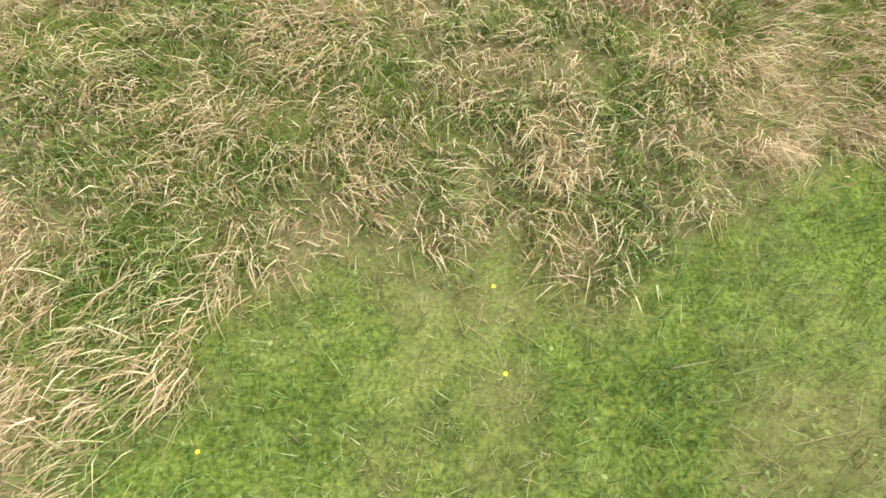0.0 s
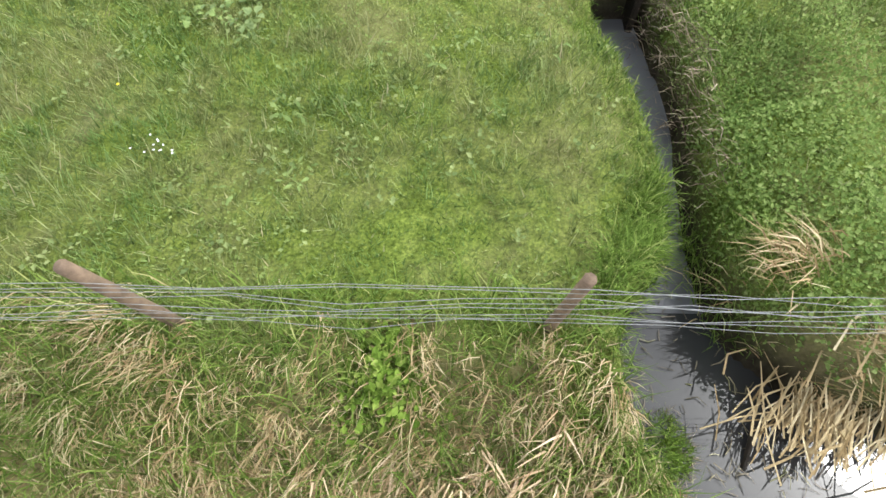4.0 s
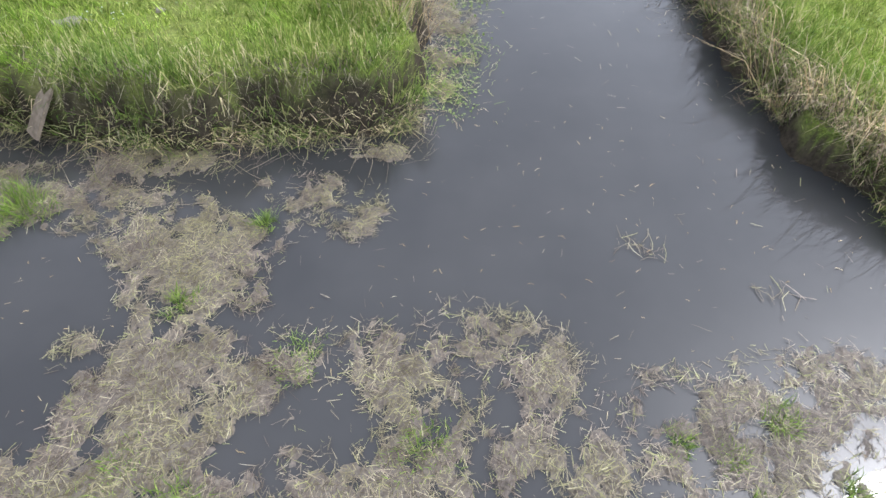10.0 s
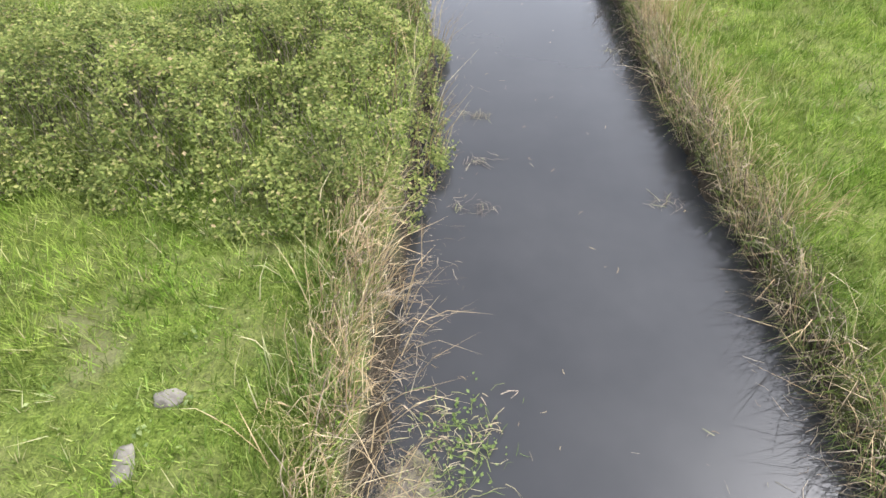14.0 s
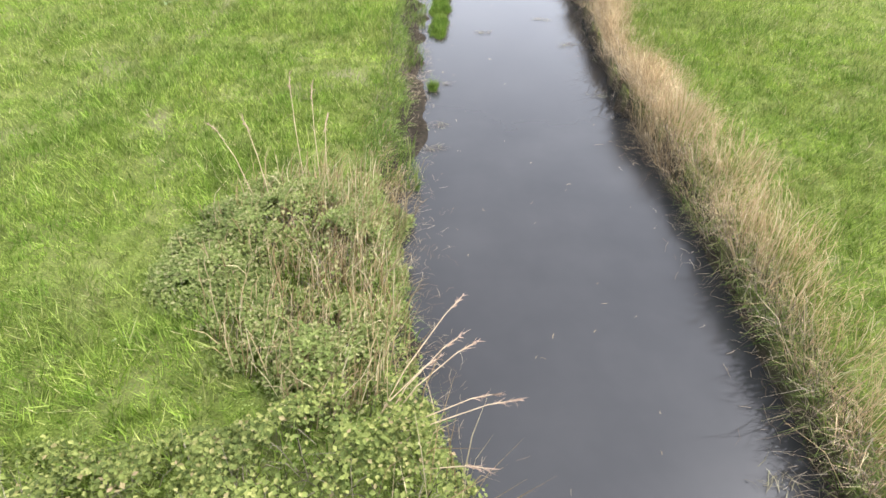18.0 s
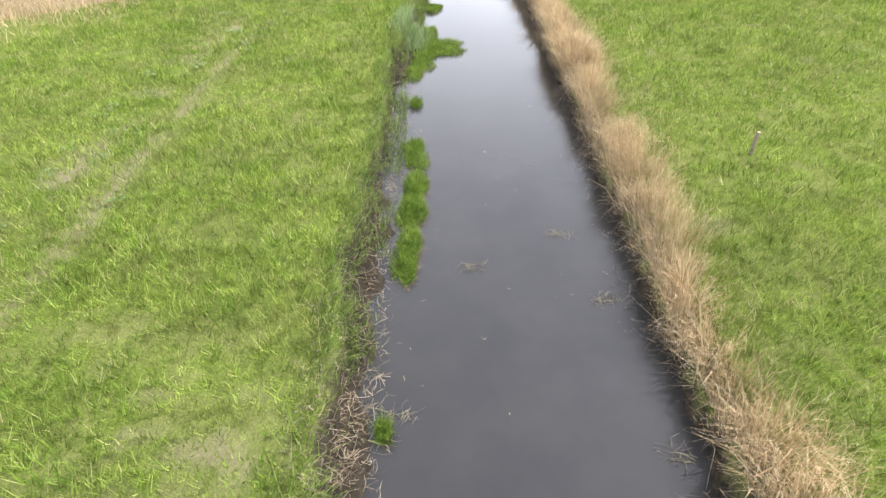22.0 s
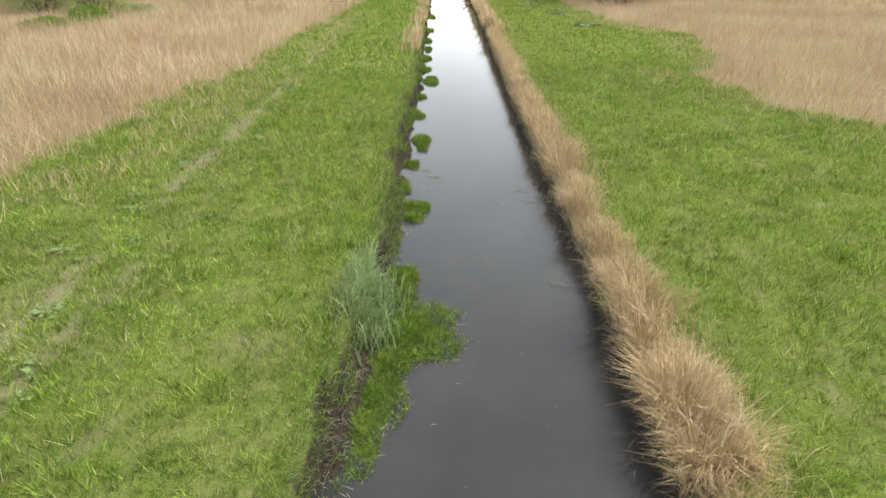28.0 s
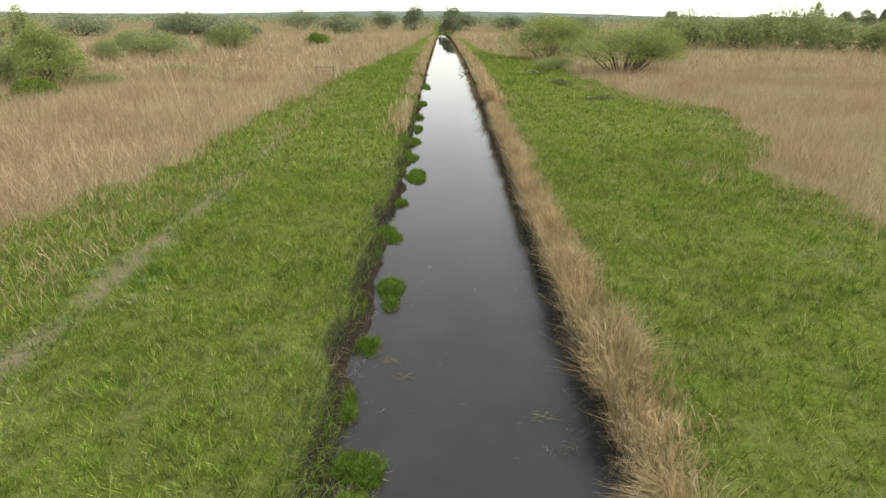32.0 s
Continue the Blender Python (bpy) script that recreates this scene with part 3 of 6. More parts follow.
tussocks(2800, (4.4, 17, 38, 66), 0.22, 0.015, "longer green tufts on the reed-lined bank")

# ---- the rough grass at the start, in leaning tufts ----
THATCHED = ((0.2, 3.4, 0.85, 0.75), (-1.6, 3.2, 1.15, 0.52), (1.55, 2.8, 0.85, 0.36))


def thatched(x, y, k=None):
    """Where last year's reeds lie flat in thick swathes, 0 to 1."""
    best = np.zeros(np.shape(x))
    for cx, cy, rx, ry in (THATCHED if k is None else (THATCHED[k],)):
        best = np.maximum(best, step(1.25, 0.6, ((x - cx) / rx) ** 2 + ((y - cy) / ry) ** 2 + (vnoise(x, y, 2.6, 55) - 0.5) * 1.1))
    return best


def dry_share(x, y):
    return np.clip(np.maximum(0.9 * thatched(x, y), 0.2 + 0.62 * step(0.46, 0.66, vnoise(x, y, 1.8, 59)) + 0.2 * step(2.5, 1.9, y) + 0.35 * step(3.95, 4.25, y)), 0, 0.95)


def tufts_of(name, n, each, dry, h, w, lean, material, label, category, only=None):
    cx, cy = scatter(n, -3.1, 4.3, -0.9, 4.8)
    share = dry_share(cx, cy)
    ok = (rng.random(n) < tall_zone(cx, cy)) & (rng.random(n) < (share if dry else 1 - 0.8 * share))
    if only is not None:
        ok &= rng.random(n) < only(cx, cy)
    cx, cy = cx[ok], cy[ok]
    way = -1.57 + 1.0 * thatched(cx, cy, 1) + (vnoise(cx, cy, 1.1, 61) - 0.5) * (1.5 if dry else 1.9) + rng.normal(0, 0.3, len(cx))
    size = rng.uniform(0.6, 1.3, len(cx))
    k = np.repeat(np.arange(len(cx)), rng.integers(each // 2, each * 3 // 2, len(cx)))
    m = len(k)
    x, y = cx[k] + rng.normal(0, 0.04, m) * size[k], cy[k] + rng.normal(0, 0.04, m) * size[k]
    ok = sample(PD, x, y) < -0.01
    x, y, k = x[ok], y[ok], k[ok]
    m = len(k)
    return blades(name, x, y, ground_z(x, y) + (rng.uniform(0, 0.12, m) if dry else 0.0), rng.uniform(*h, m) * size[k], rng.uniform(*w, m), rng.uniform(*lean, m), way[k] + rng.normal(0, 0.42 if only is not None else 0.5, m), material, label, category, 0.15)


tufts_of("rough_grass", 3300, 30, False, (0.09, 0.24), (0.004, 0.009), (0.5, 2.0), m_tussock, "long rough grass in leaning tufts, half green", "grass")
tufts_of("rough_grass", 2300, 26, False, (0.06, 0.17), (0.004, 0.008), (0.4, 1.6), m_lush, "fresh green grass growing through the rough", "grass")
tufts_of("flattened_straw", 3000, 22, True, (0.08, 0.2), (0.004, 0.008), (1.0, 4.0), m_straw, "pale flattened straw of last year's reeds", "straw")
tufts_of("reed_thatch", 4200, 12, True, (0.1, 0.26), (0.006, 0.013), (1.2, 6.0), m_thatch, "thick swathes of pale flattened reed leaves", "straw", thatched)


n = 60000
x, y = scatter(n, -3.1, 4.3, -0.9, 4.8)
ok = (rng.random(n) < tall_zone(x, y)) & (sample(PD, x, y) < -0.02)
x, y = x[ok], y[ok]
dry = rng.random(len(x)) < dry_share(x, y)
for mask, material, text in ((dry, m_straw, "short broken straw under the rough grass"), (~dry, m_tussock, "short undergrowth of the rough grass")):
    k = int(mask.sum())
    blades("undergrowth", x[mask], y[mask], ground_z(x[mask], y[mask]), rng.uniform(0.04, 0.13, k), rng.uniform(0.005, 0.011, k), rng.uniform(0.5, 2.2, k), rng.uniform(0, 6.283, k), material, text, "grass", 0.1, True)

# green sedge along the ditch under the straw
n = 6500
x, y = scatter(n, -3.2, 1.3, 3.8, 4.8)
ok = sample(PD, x, y) < 0.0
x, y = x[ok], y[ok]
blades("ditch_sedge", x, y, ground_z(x, y), rng.uniform(0.1, 0.3, len(x)), rng.uniform(0.004, 0.009, len(x)), rng.uniform(0.3, 1.6, len(x)), rng.uniform(0, 6.283, len(x)), m_lush, "fresh green sedge in an overgrown ditch", "sedge", 0.15)


# ---- small leaves of nettles, clover and cress ----
def leaf_cloud(name, x, y, z, size, material, tilt=0.6):
    """Folded diamond leaves, four corners each."""
    n = len(x)
    yaw, pitch = rng.uniform(0, 6.283, n), rng.normal(0, tilt, n)
    a = np.stack([np.cos(yaw) * np.cos(pitch), np.sin(yaw) * np.cos(pitch), np.sin(pitch)], -1)
    b = np.stack([-np.sin(yaw), np.cos(yaw), 0 * yaw], -1)
    roll = rng.normal(0, tilt * 0.6, n)
    c = np.cross(a, b)
    b = b * np.cos(roll)[:, None] + c * np.sin(roll)[:, None]
    c = np.cross(a, b)
    p, s = np.stack([x, y, z], -1), size[:, None]
    v = np.stack([p - a * s * 0.5, p + b * s * 0.38 + c * s * 0.12, p + a * s * 0.55, p - b * s * 0.38 + c * s * 0.12], 1).reshape(-1, 3)
    k = np.arange(n)[:, None] * 4
    return mesh_from(name, v, [k + np.array([[0, 1, 2]]), k + np.array([[0, 2, 3]])], material)


HERB = [(0.0, (0.15, 0.215, 0.06)), (0.5, (0.20, 0.275, 0.085)), (0.85, (0.255, 0.33, 0.11)), (1.0, (0.34, 0.40, 0.16))]
m_herb = leaf_material("herb_leaves", HERB, patch_scale=1.4, trans=0.4)
m_weed = leaf_material("weed_leaves", [(0.0, (0.13, 0.18, 0.07)), (0.5, (0.20, 0.26, 0.10)), (1.0, (0.31, 0.36, 0.16))], patch_scale=2.0)
m_cress = leaf_material("cress_leaves", [(0.0, (0.08, 0.14, 0.02)), (0.5, (0.18, 0.285, 0.045)), (1.0, (0.33, 0.44, 0.10))], ((0.7, 0.76, 0.7), (1.15, 1.1, 1.1)), 2.0, clump=(9.0, 0.62, 1.25))
m_bramble = leaf_material("bramble_leaves", [(0.0, (0.08, 0.105, 0.03)), (0.35, (0.168, 0.206, 0.06)), (0.75, (0.262, 0.297, 0.088)), (0.94, (0.38, 0.38, 0.135)), (1.0, (0.38, 0.28, 0.17))], ((0.84, 0.86, 0.84), (1.14, 1.14, 1.08)), 1.3, trans=0.3)
m_sallow = leaf_material("sallow_leaves", [(0.0, (0.26, 0.295, 0.135)), (0.5, (0.32, 0.36, 0.165)), (1.0, (0.39, 0.43, 0.205))], ((0.85, 0.85, 0.85), (1.15, 1.15, 1.1)), 0.25, trans=0.4)
m_fresh = leaf_material("fresh_leaves", [(0.0, (0.24, 0.29, 0.10)), (0.5, (0.33, 0.385, 0.14)), (1.0, (0.43, 0.47, 0.2))], ((0.85, 0.86, 0.85), (1.12, 1.12, 1.05)), 0.5, trans=0.4)
# leaves of far trees, greyed and paled to stand for haze
m_hazed_wood = leaf_material("hazed_wood_leaves", [(0.0, (0.2, 0.23, 0.14)), (0.5, (0.29, 0.33, 0.20)), (1.0, (0.38, 0.42, 0.27))], ((0.8, 0.85, 0.85), (1.15, 1.12, 1.1)), 0.03, trans=0.4)

m_nettle = leaf_material("nettle_leaf", [(0.0, (0.11, 0.175, 0.045)), (0.5, (0.185, 0.265, 0.075)), (0.85, (0.25, 0.335, 0.11)), (1.0, (0.34, 0.41, 0.16))], patch_scale=1.4, trans=0.35)
n = 52000
x, y = scatter(n, 1.55, 4.6, 4.1, 8.0)
ok = (sample(PD, x, y) < -0.03) & (rng.random(n) < step(2.3, 1.9, sample(PD, x, y) * -1) * step(8.0, 6.6, y) * (0.25 + 0.75 * step(0.35, 0.6, vnoise(x, y, 1.3, 71))))
x, y = x[ok], y[ok]
stuff("nettle_leaves", leaf_cloud("nettle_leaves", x, y, ground_z(x, y) + 0.03 + 0.3 * rng.random(len(x)) * step(0.25, 0.75, vnoise(x, y, 2.6, 73)), rng.uniform(0.014, 0.034, len(x)), m_nettle), "dense dark green nettles and herbs beside the ditch", "nettles")

n = 15000
x, y = scatter(n, 0.8, 3.2, 4.6, 7.8)
d = sample(PD, x, y)
ok = (d < -0.01) & (rng.random(n) < step(-0.5, -0.08, d))
x, y = x[ok], y[ok]
blades("ditch_grass", x, y, ground_z(x, y), rng.uniform(0.04, 0.15, len(x)), rng.uniform(0.004, 0.008, len(x)), rng.uniform(0.3, 1.8, len(x)), rng.uniform(0, 6.283, len(x)), m_lush, "lush grass overhanging both sides of the ditch", "grass", 0.2)

n = 7000
x, y = scatter(n, 1.0, 2.5, 4.7, 5.6)
d = sample(PD, x, y)
ok = (d < 0.03) & (d > -0.3) & (rng.random(n) < 0.35 + 0.65 * step(5.6, 5.3, y))
x, y = x[ok], y[ok]
blades("ditch_grass", x, y, ground_z(x, y), rng.uniform(0.12, 0.3, len(x)), rng.uniform(0.004, 0.008, len(x)), rng.uniform(0.3, 1.6, len(x)), rng.uniform(0, 6.283, len(x)), m_lush, "tall lush grass closing over the ditch", "grass", 0.2)

n = 46000
x = np.concatenate([rng.uniform(-2.9, 3.3, 24000), rng.uniform(-7, 0, 14000), rng.uniform(3.6, 9, 8000)])
y = np.concatenate([rng.uniform(-1.6, 9.8, 24000), rng.uniform(14.8, 30, 14000), rng.uniform(14, 30, 8000)])
ok = (sample(CD, x, y) < -0.15) & (sample(PD, x, y) < -0.1) & (rng.random(n) < step(0.42, 0.68, vnoise(x, y, 1.0, 77))) & (tall_zone(x, y) < 0.4) & ((y > 2) | (rng.random(n) < 0.3))
x, y = x[ok], y[ok]
stuff("clover", leaf_cloud("clover", x, y, ground_z(x, y) + rng.uniform(0.02, 0.06, len(x)), rng.uniform(0.014, 0.03, len(x)), m_herb, 0.35), "low clover and small weeds in the turf", "clover")

# broader leaves of small weeds, in loose patches
n = 780
cx = np.concatenate([rng.uniform(-2.9, 3.2, 460), rng.normal(-1.0, 0.8, 160), rng.uniform(-6, 0, 100), rng.uniform(4.2, 8, 60)])
cy = np.concatenate([rng.uniform(-1.5, 9.6, 460), rng.normal(7.3, 0.9, 160), rng.uniform(15, 24, 100), rng.uniform(15, 24, 60)])
ok = (cy > 2) & (tall_zone(cx, cy) < 0.3) & (rng.random(n) < 0.25 + 0.75 * step(0.35, 0.6, vnoise(cx, cy, 0.9, 79)))
k = np.repeat(np.nonzero(ok)[0], 8)
x, y = cx[k] + rng.normal(0, 0.055, len(k)), cy[k] + rng.normal(0, 0.055, len(k))
ok = (sample(CD, x, y) < -0.2) & (sample(PD, x, y) < -0.12)
x, y = x[ok], y[ok]
stuff("small_weeds", leaf_cloud("small_weeds", x, y, ground_z(x, y) + rng.uniform(0.03, 0.07, len(x)), rng.uniform(0.016, 0.045, len(x)), m_weed, 0.35), "patches of small broad-leaved weeds in the turf", "weeds")

# fringe of tall grass on the promontory and the near bank
n = 26000
x, y = scatter(n, -3.6, 4.4, 9.2, 10.6)
d = sample(CD, x, y)
ok = (d < 0.06) & (rng.random(n) < step(-0.45, -0.1, d))
x, y = x[ok], y[ok]
blades("bank_grass", x, y, ground_z(x, y), rng.uniform(0.05, 0.16, len(x)), rng.uniform(0.005, 0.009, len(x)), rng.uniform(0.2, 1.3, len(x)), rng.normal(1.57, 1.2, len(x)), m_verge, "lush green grass overhanging the near bank", "grass", 0.1)
n = 8000
x, y = rng.normal(1.5, 0.42, n), rng.normal(9.75, 0.24, n)
ok = (sample(CD, x, y) < 0.08) & (vnoise(x, y, 3.5, 57) > 0.3)
x, y = x[ok], y[ok]
stuff("promontory_herbs", leaf_cloud("promontory_herbs", x, y, ground_z(x, y) + rng.uniform(0.02, 0.1, len(x)), rng.uniform(0.011, 0.024, len(x)), m_herb), "leafy green herbs on a small promontory", "herbs")
n = 5000
x, y = rng.normal(1.5, 0.45, n), rng.normal(9.75, 0.26, n)
ok = sample(CD, x, y) < 0.05
x, y = x[ok], y[ok]
blades("bank_grass", x, y, ground_z(x, y), rng.uniform(0.06, 0.2, len(x)), rng.uniform(0.004, 0.008, len(x)), rng.uniform(0.2, 1.5, len(x)), rng.uniform(0, 6.283, len(x)), m_lush, "lush grass growing through herbs on a small promontory", "grass", 0.15)

# ---- left bank beyond the basin: tall grass, corner reeds ----
n = 34000
x, y = scatter(n, -4.4, 0.6, 13.4, 18.8)
d = sample(CD, x, y)
fringe = step(-1.0, -0.3, d) * step(-0.1, -0.18, d) * (0.35 + 0.65 * step(0.35, 0.6, vnoise(x, y, 1.8, 107)))
ok = (rng.random(n) < fringe) & (ground_z(x, y) > 0.3)
x, y = x[ok], y[ok]
inland = np.where(x > -0.45, 3.14, 1.57)
blades("fringe_grass", x, y, np.maximum(ground_z(x, y), 0.0), rng.uniform(0.08, 0.26, len(x)), rng.uniform(0.005, 0.010, len(x)), rng.uniform(0.0, 0.7, len(x)), inland + rng.normal(0, 1.3, len(x)), m_fringe, "tall green and straw-coloured grass on the bank's edge", "grass", 0.05)

for n, spread_x, material, tall, text in ((800, 0.18, m_reed, (0.25, 0.8), "dry straw-coloured reeds leaning over the water"), (850, 0.12, m_brown, (0.2, 0.62), "broken brown reeds sprawling over the bank's edge")):
    y = 15.5 + 3.8 * rng.random(n) ** 0.8
    x = canal_left(y) - 0.16 + rng.normal(-0.1, spread_x, n) + (vnoise(y, y * 0, 1.6, 33) - 0.5) * 0.3
    blades("corner_reeds", x, y, np.maximum(ground_z(x, y), 0.0), rng.uniform(*tall, n), rng.uniform(0.004, 0.009, n), rng.uniform(0.15, 1.9, n), rng.normal(0.2, 1.1, n), material, text, "reeds", rng.uniform(0.0, 0.5, n))
n = 2800
y = rng.uniform(15.3, 19.4, n)
x = canal_left(y) - 0.18 - np.abs(rng.normal(0.08, 0.3, n))
blades("corner_grass", x, y, np.maximum(ground_z(x, y), 0.0), rng.uniform(0.15, 0.42, n), rng.uniform(0.005, 0.010, n), rng.uniform(0.2, 1.3, n), vnoise(x, y, 2.0, 35) * 9 + rng.normal(0, 0.6, n), m_fringe, "tall fresh grass blades among the dry reeds", "grass", 0.08)


def face_tangle(n, xs, ys, inland, big=1.0):
    """Short dead and wet stems, roots and leaves matted over the bank's bare face."""
    for share, material, text in ((0.6, m_wet_shaded, "wet stems and roots on the bank's face, coloured dark for its shade"), (0.4, m_dead, "withered stems matted on the bank's face")):
        k = int(n * share)
        i = rng.random(k) * (len(xs) - 1.001)
        j = i.astype(int)
        u = i - j
        x, y = xs[j] * (1 - u) + xs[j + 1] * u, ys[j] * (1 - u) + ys[j + 1] * u
        off = rng.uniform(-0.06, 0.34, k)
        x, y = x + inland[0] * off, y + inland[1] * off
        blades("bank_tangle", x, y, np.maximum(ground_z(x, y), 0.0) + rng.uniform(-0.02, 0.05, k), rng.uniform(0.06, 0.24, k) * big, rng.uniform(0.005, 0.011, k) * big, rng.uniform(0.6, 3.0, k), rng.uniform(0, 6.283, k), material, text, "stems", rng.uniform(0, 0.9, k), True)


ye = np.linspace(13.3, 36, 60)
face_tangle(9000, canal_right(ye), ye, (1, 0))
ye = np.linspace(15.0, 36, 60)
face_tangle(2000, canal_left(ye), ye, (-1, 0))
xe = np.linspace(-3.9, 0.2, 30)
face_tangle(1700, xe, np.interp(xe, *zip(*FAR_BANK)), (0, 1))
xe = np.linspace(-3.4, 4.4, 40)
face_tangle(1300, xe, np.interp(xe, *zip(*NEAR_BANK)), (0, -1))
CORNER = ((3.58, 15.0), (3.74, 14.4), (3.97, 14.0), (4.25, 13.7), (4.5, 13.52), (5.2, 13.4))
u = np.linspace(0, 5, 40)
face_tangle(2600, np.interp(u, range(6), [c[0] for c in CORNER]), np.interp(u, range(6), [c[1] for c in CORNER]), (0.75, 0.66))
for n, material, text in ((1500, m_brown, "withered stems draped over the bank's corner"), (2200, m_tussock, "green and straw-coloured grass on the bank's corner")):
    u, off = rng.uniform(0, 5, n), rng.uniform(0.0, 0.42, n)
    x, y = np.interp(u, range(6), [c[0] for c in CORNER]) + 0.75 * off, np.interp(u, range(6), [c[1] for c in CORNER]) + 0.66 * off
    blades("corner_tangle", x, y, np.maximum(ground_z(x, y), 0.03), rng.uniform(0.12, 0.4, n), rng.uniform(0.004, 0.008, n), rng.uniform(0.3, 2.0, n), 3.9 + rng.normal(0, 1.0, n), material, text, "grass", rng.uniform(0.0, 0.9, n))
xe = np.linspace(4.1, 9.0, 30)
face_tangle(3000, xe, np.full(30, 13.36), (0, 1))
ye = np.linspace(36, 84, 60)
face_tangle(7000, canal_right(ye), ye, (1, 0), 1.5)
face_tangle(1400, canal_left(ye), ye, (-1, 0), 1.3)


def hanging(name, n, y0, y1, side, label, material=m_dead, reach=(0.2, 0.6)):
    """Dead stems that hang from the bank's lip towards the water."""
    y = rng.uniform(y0, y1, n)
    if side == "left":
        x, way = canal_left(y) - rng.uniform(-0.05, 0.28, n), 0.0
    else:
        x, way = canal_right(y) + rng.uniform(-0.02, 0.26, n), 3.14
    z = np.maximum(ground_z(x, y), 0.02) + rng.uniform(0, 0.12, n)
    return blades(name, x, y, z, rng.uniform(*reach, n), rng.uniform(0.004, 0.008, n) * (1 + np.clip(y - 34, 0, 40) * 0.015), rng.uniform(0.6, 2.5, n), way + rng.normal(0, 1.1, n), material, label, "stems", rng.uniform(0.2, 1.6, n))


hanging("overhanging_stems", 2400, 13.4, 34, "right", "wet stems hanging over the water, coloured dark for the bank's shade", m_wet_shaded, reach=(0.12, 0.45))
hanging("overhanging_stems", 1900, 13.4, 34, "right", "withered brown stems draped down the bank", m_brown, reach=(0.18, 0.6))
hanging("overhanging_stems", 2400, 34, 80, "right", "wet stems hanging over the water, coloured dark for the bank's shade", m_wet_shaded, reach=(0.15, 0.45))
hanging("overhanging_stems", 5200, 32, 90, "right", "withered brown stems draped down the bank", m_brown, reach=(0.25, 0.75))
hanging("overhanging_stems", 600, 15.0, 34, "left", "dark dead stems hanging over the water", reach=(0.12, 0.4))
hanging("overhanging_stems", 250, 34, 70, "left", "dark dead stems on a slumped bank", reach=(0.15, 0.45))
hanging("overhanging_stems", 1100, 27, 74, "left", "withered straw along a slumped bank", m_brown, reach=(0.1, 0.34))
hanging("hanging_grass", 4600, 13.3, 27, "right", "green and withered grass hanging over the water", m_fringe, reach=(0.12, 0.42))
n = 3400
x = rng.uniform(-3.9, 0.25, n)
x = x[(np.abs(x + 3.3) > 0.28) & (rng.random(n) < 0.25 + 0.75 * step(0.35, 0.6, vnoise(x, x * 0, 2.2, 37)))]
n = len(x)
y = np.interp(x, *zip(*FAR_BANK)) + rng.uniform(0.0, 0.36, n)
blades("hanging_grass", x, y, np.maximum(ground_z(x, y), 0.25), rng.uniform(0.2, 0.62, n), rng.uniform(0.005, 0.009, n), rng.uniform(0.3, 1.5, n), -1.1 + rng.normal(0, 0.6, n), m_fringe, "green and withered grass hanging over the bank's lip", "grass", rng.uniform(0.0, 0.8, n))
n = 1100
x = rng.uniform(-3.9, 0.2, n)
x = x[np.abs(x + 3.35) > 0.3]
n = len(x)
y = np.interp(x, *zip(*FAR_BANK)) + rng.uniform(-0.06, 0.25, n)
blades("overhanging_stems", x, y, np.maximum(ground_z(x, y), 0.02) + rng.uniform(-0.15, 0.08, n), rng.uniform(0.12, 0.38, n), rng.uniform(0.004, 0.009, n), rng.uniform(0.4, 1.8, n), -1.57 + rng.normal(0, 0.6, n), m_dead, "grey-brown dead stems hanging from the bank", "stems", rng.uniform(0.4, 1.5, n))
n = 1500
x = rng.uniform(-3.6, 0.1, n)
y = np.interp(x, *zip(*FAR_BANK)) + rng.normal(0.0, 0.09, n)
blades("foot_tangle", x, y, np.maximum(ground_z(x, y) * 0.4, 0.01) + rng.uniform(0, 0.12, n), rng.uniform(0.12, 0.36, n), rng.uniform(0.005, 0.009, n), rng.uniform(0.6, 3.0, n), -1.57 + rng.normal(0, 1.3, n), m_tussock, "soggy olive and straw-coloured stems at the bank's foot", "stems", rng.uniform(0.1, 0.8, n))
n = 2200
x = rng.uniform(4.0, 7.5, n)
y = 13.4 + np.abs(rng.normal(0.05, 0.2, n))
blades("hanging_grass", x, y, np.maximum(ground_z(x, y), 0.05), rng.uniform(0.12, 0.36, n), rng.uniform(0.004, 0.009, n), rng.uniform(0.3, 2.0, n), -1.57 + rng.normal(0, 0.9, n), m_tussock, "green and withered grass hanging down the bank", "grass", rng.uniform(0.0, 0.8, n))
n = 800
x = rng.uniform(-3.2, 2.6, n)
y = np.interp(x, *zip(*NEAR_BANK)) + rng.uniform(-0.2, 0.12, n)
blades("overhanging_stems", x, y, np.maximum(ground_z(x, y), 0.02), rng.uniform(0.1, 0.35, n), rng.uniform(0.005, 0.009, n), rng.uniform(0.3, 2.0, n), 1.57 + rng.normal(0, 0.8, n), m_dead, "withered stems along the near bank", "stems", rng.uniform(0.2, 1.2, n))

# ---- right bank: rough grass, then a band of dry reeds ----
n = 30000
y = 13.2 + 67 * rng.random(n) ** 1.35
x = canal_right(y) + 0.1 + np.abs(rng.normal(0.1, 0.42, n)) * (1 + 0.7 * step(25, 40, y))
ok = (sample(CD, x, y) < -0.08) & (rng.random(n) < 0.25 + 0.75 * step(0.35, 0.6, vnoise(x, y, 1.1, 109)))
x, y = x[ok], y[ok]
blades("rough_bank_grass", x, y, ground_z(x, y), rng.uniform(0.1, 0.36, len(x)), rng.uniform(0.0045, 0.0085, len(x)) * (1 + np.clip(y - 30, 0, 50) * 0.02), rng.uniform(0.2, 1.4, len(x)), rng.uniform(0, 6.283, len(x)), m_fringe, "rough yellowing grass along the bank's lip", "grass", 0.1)


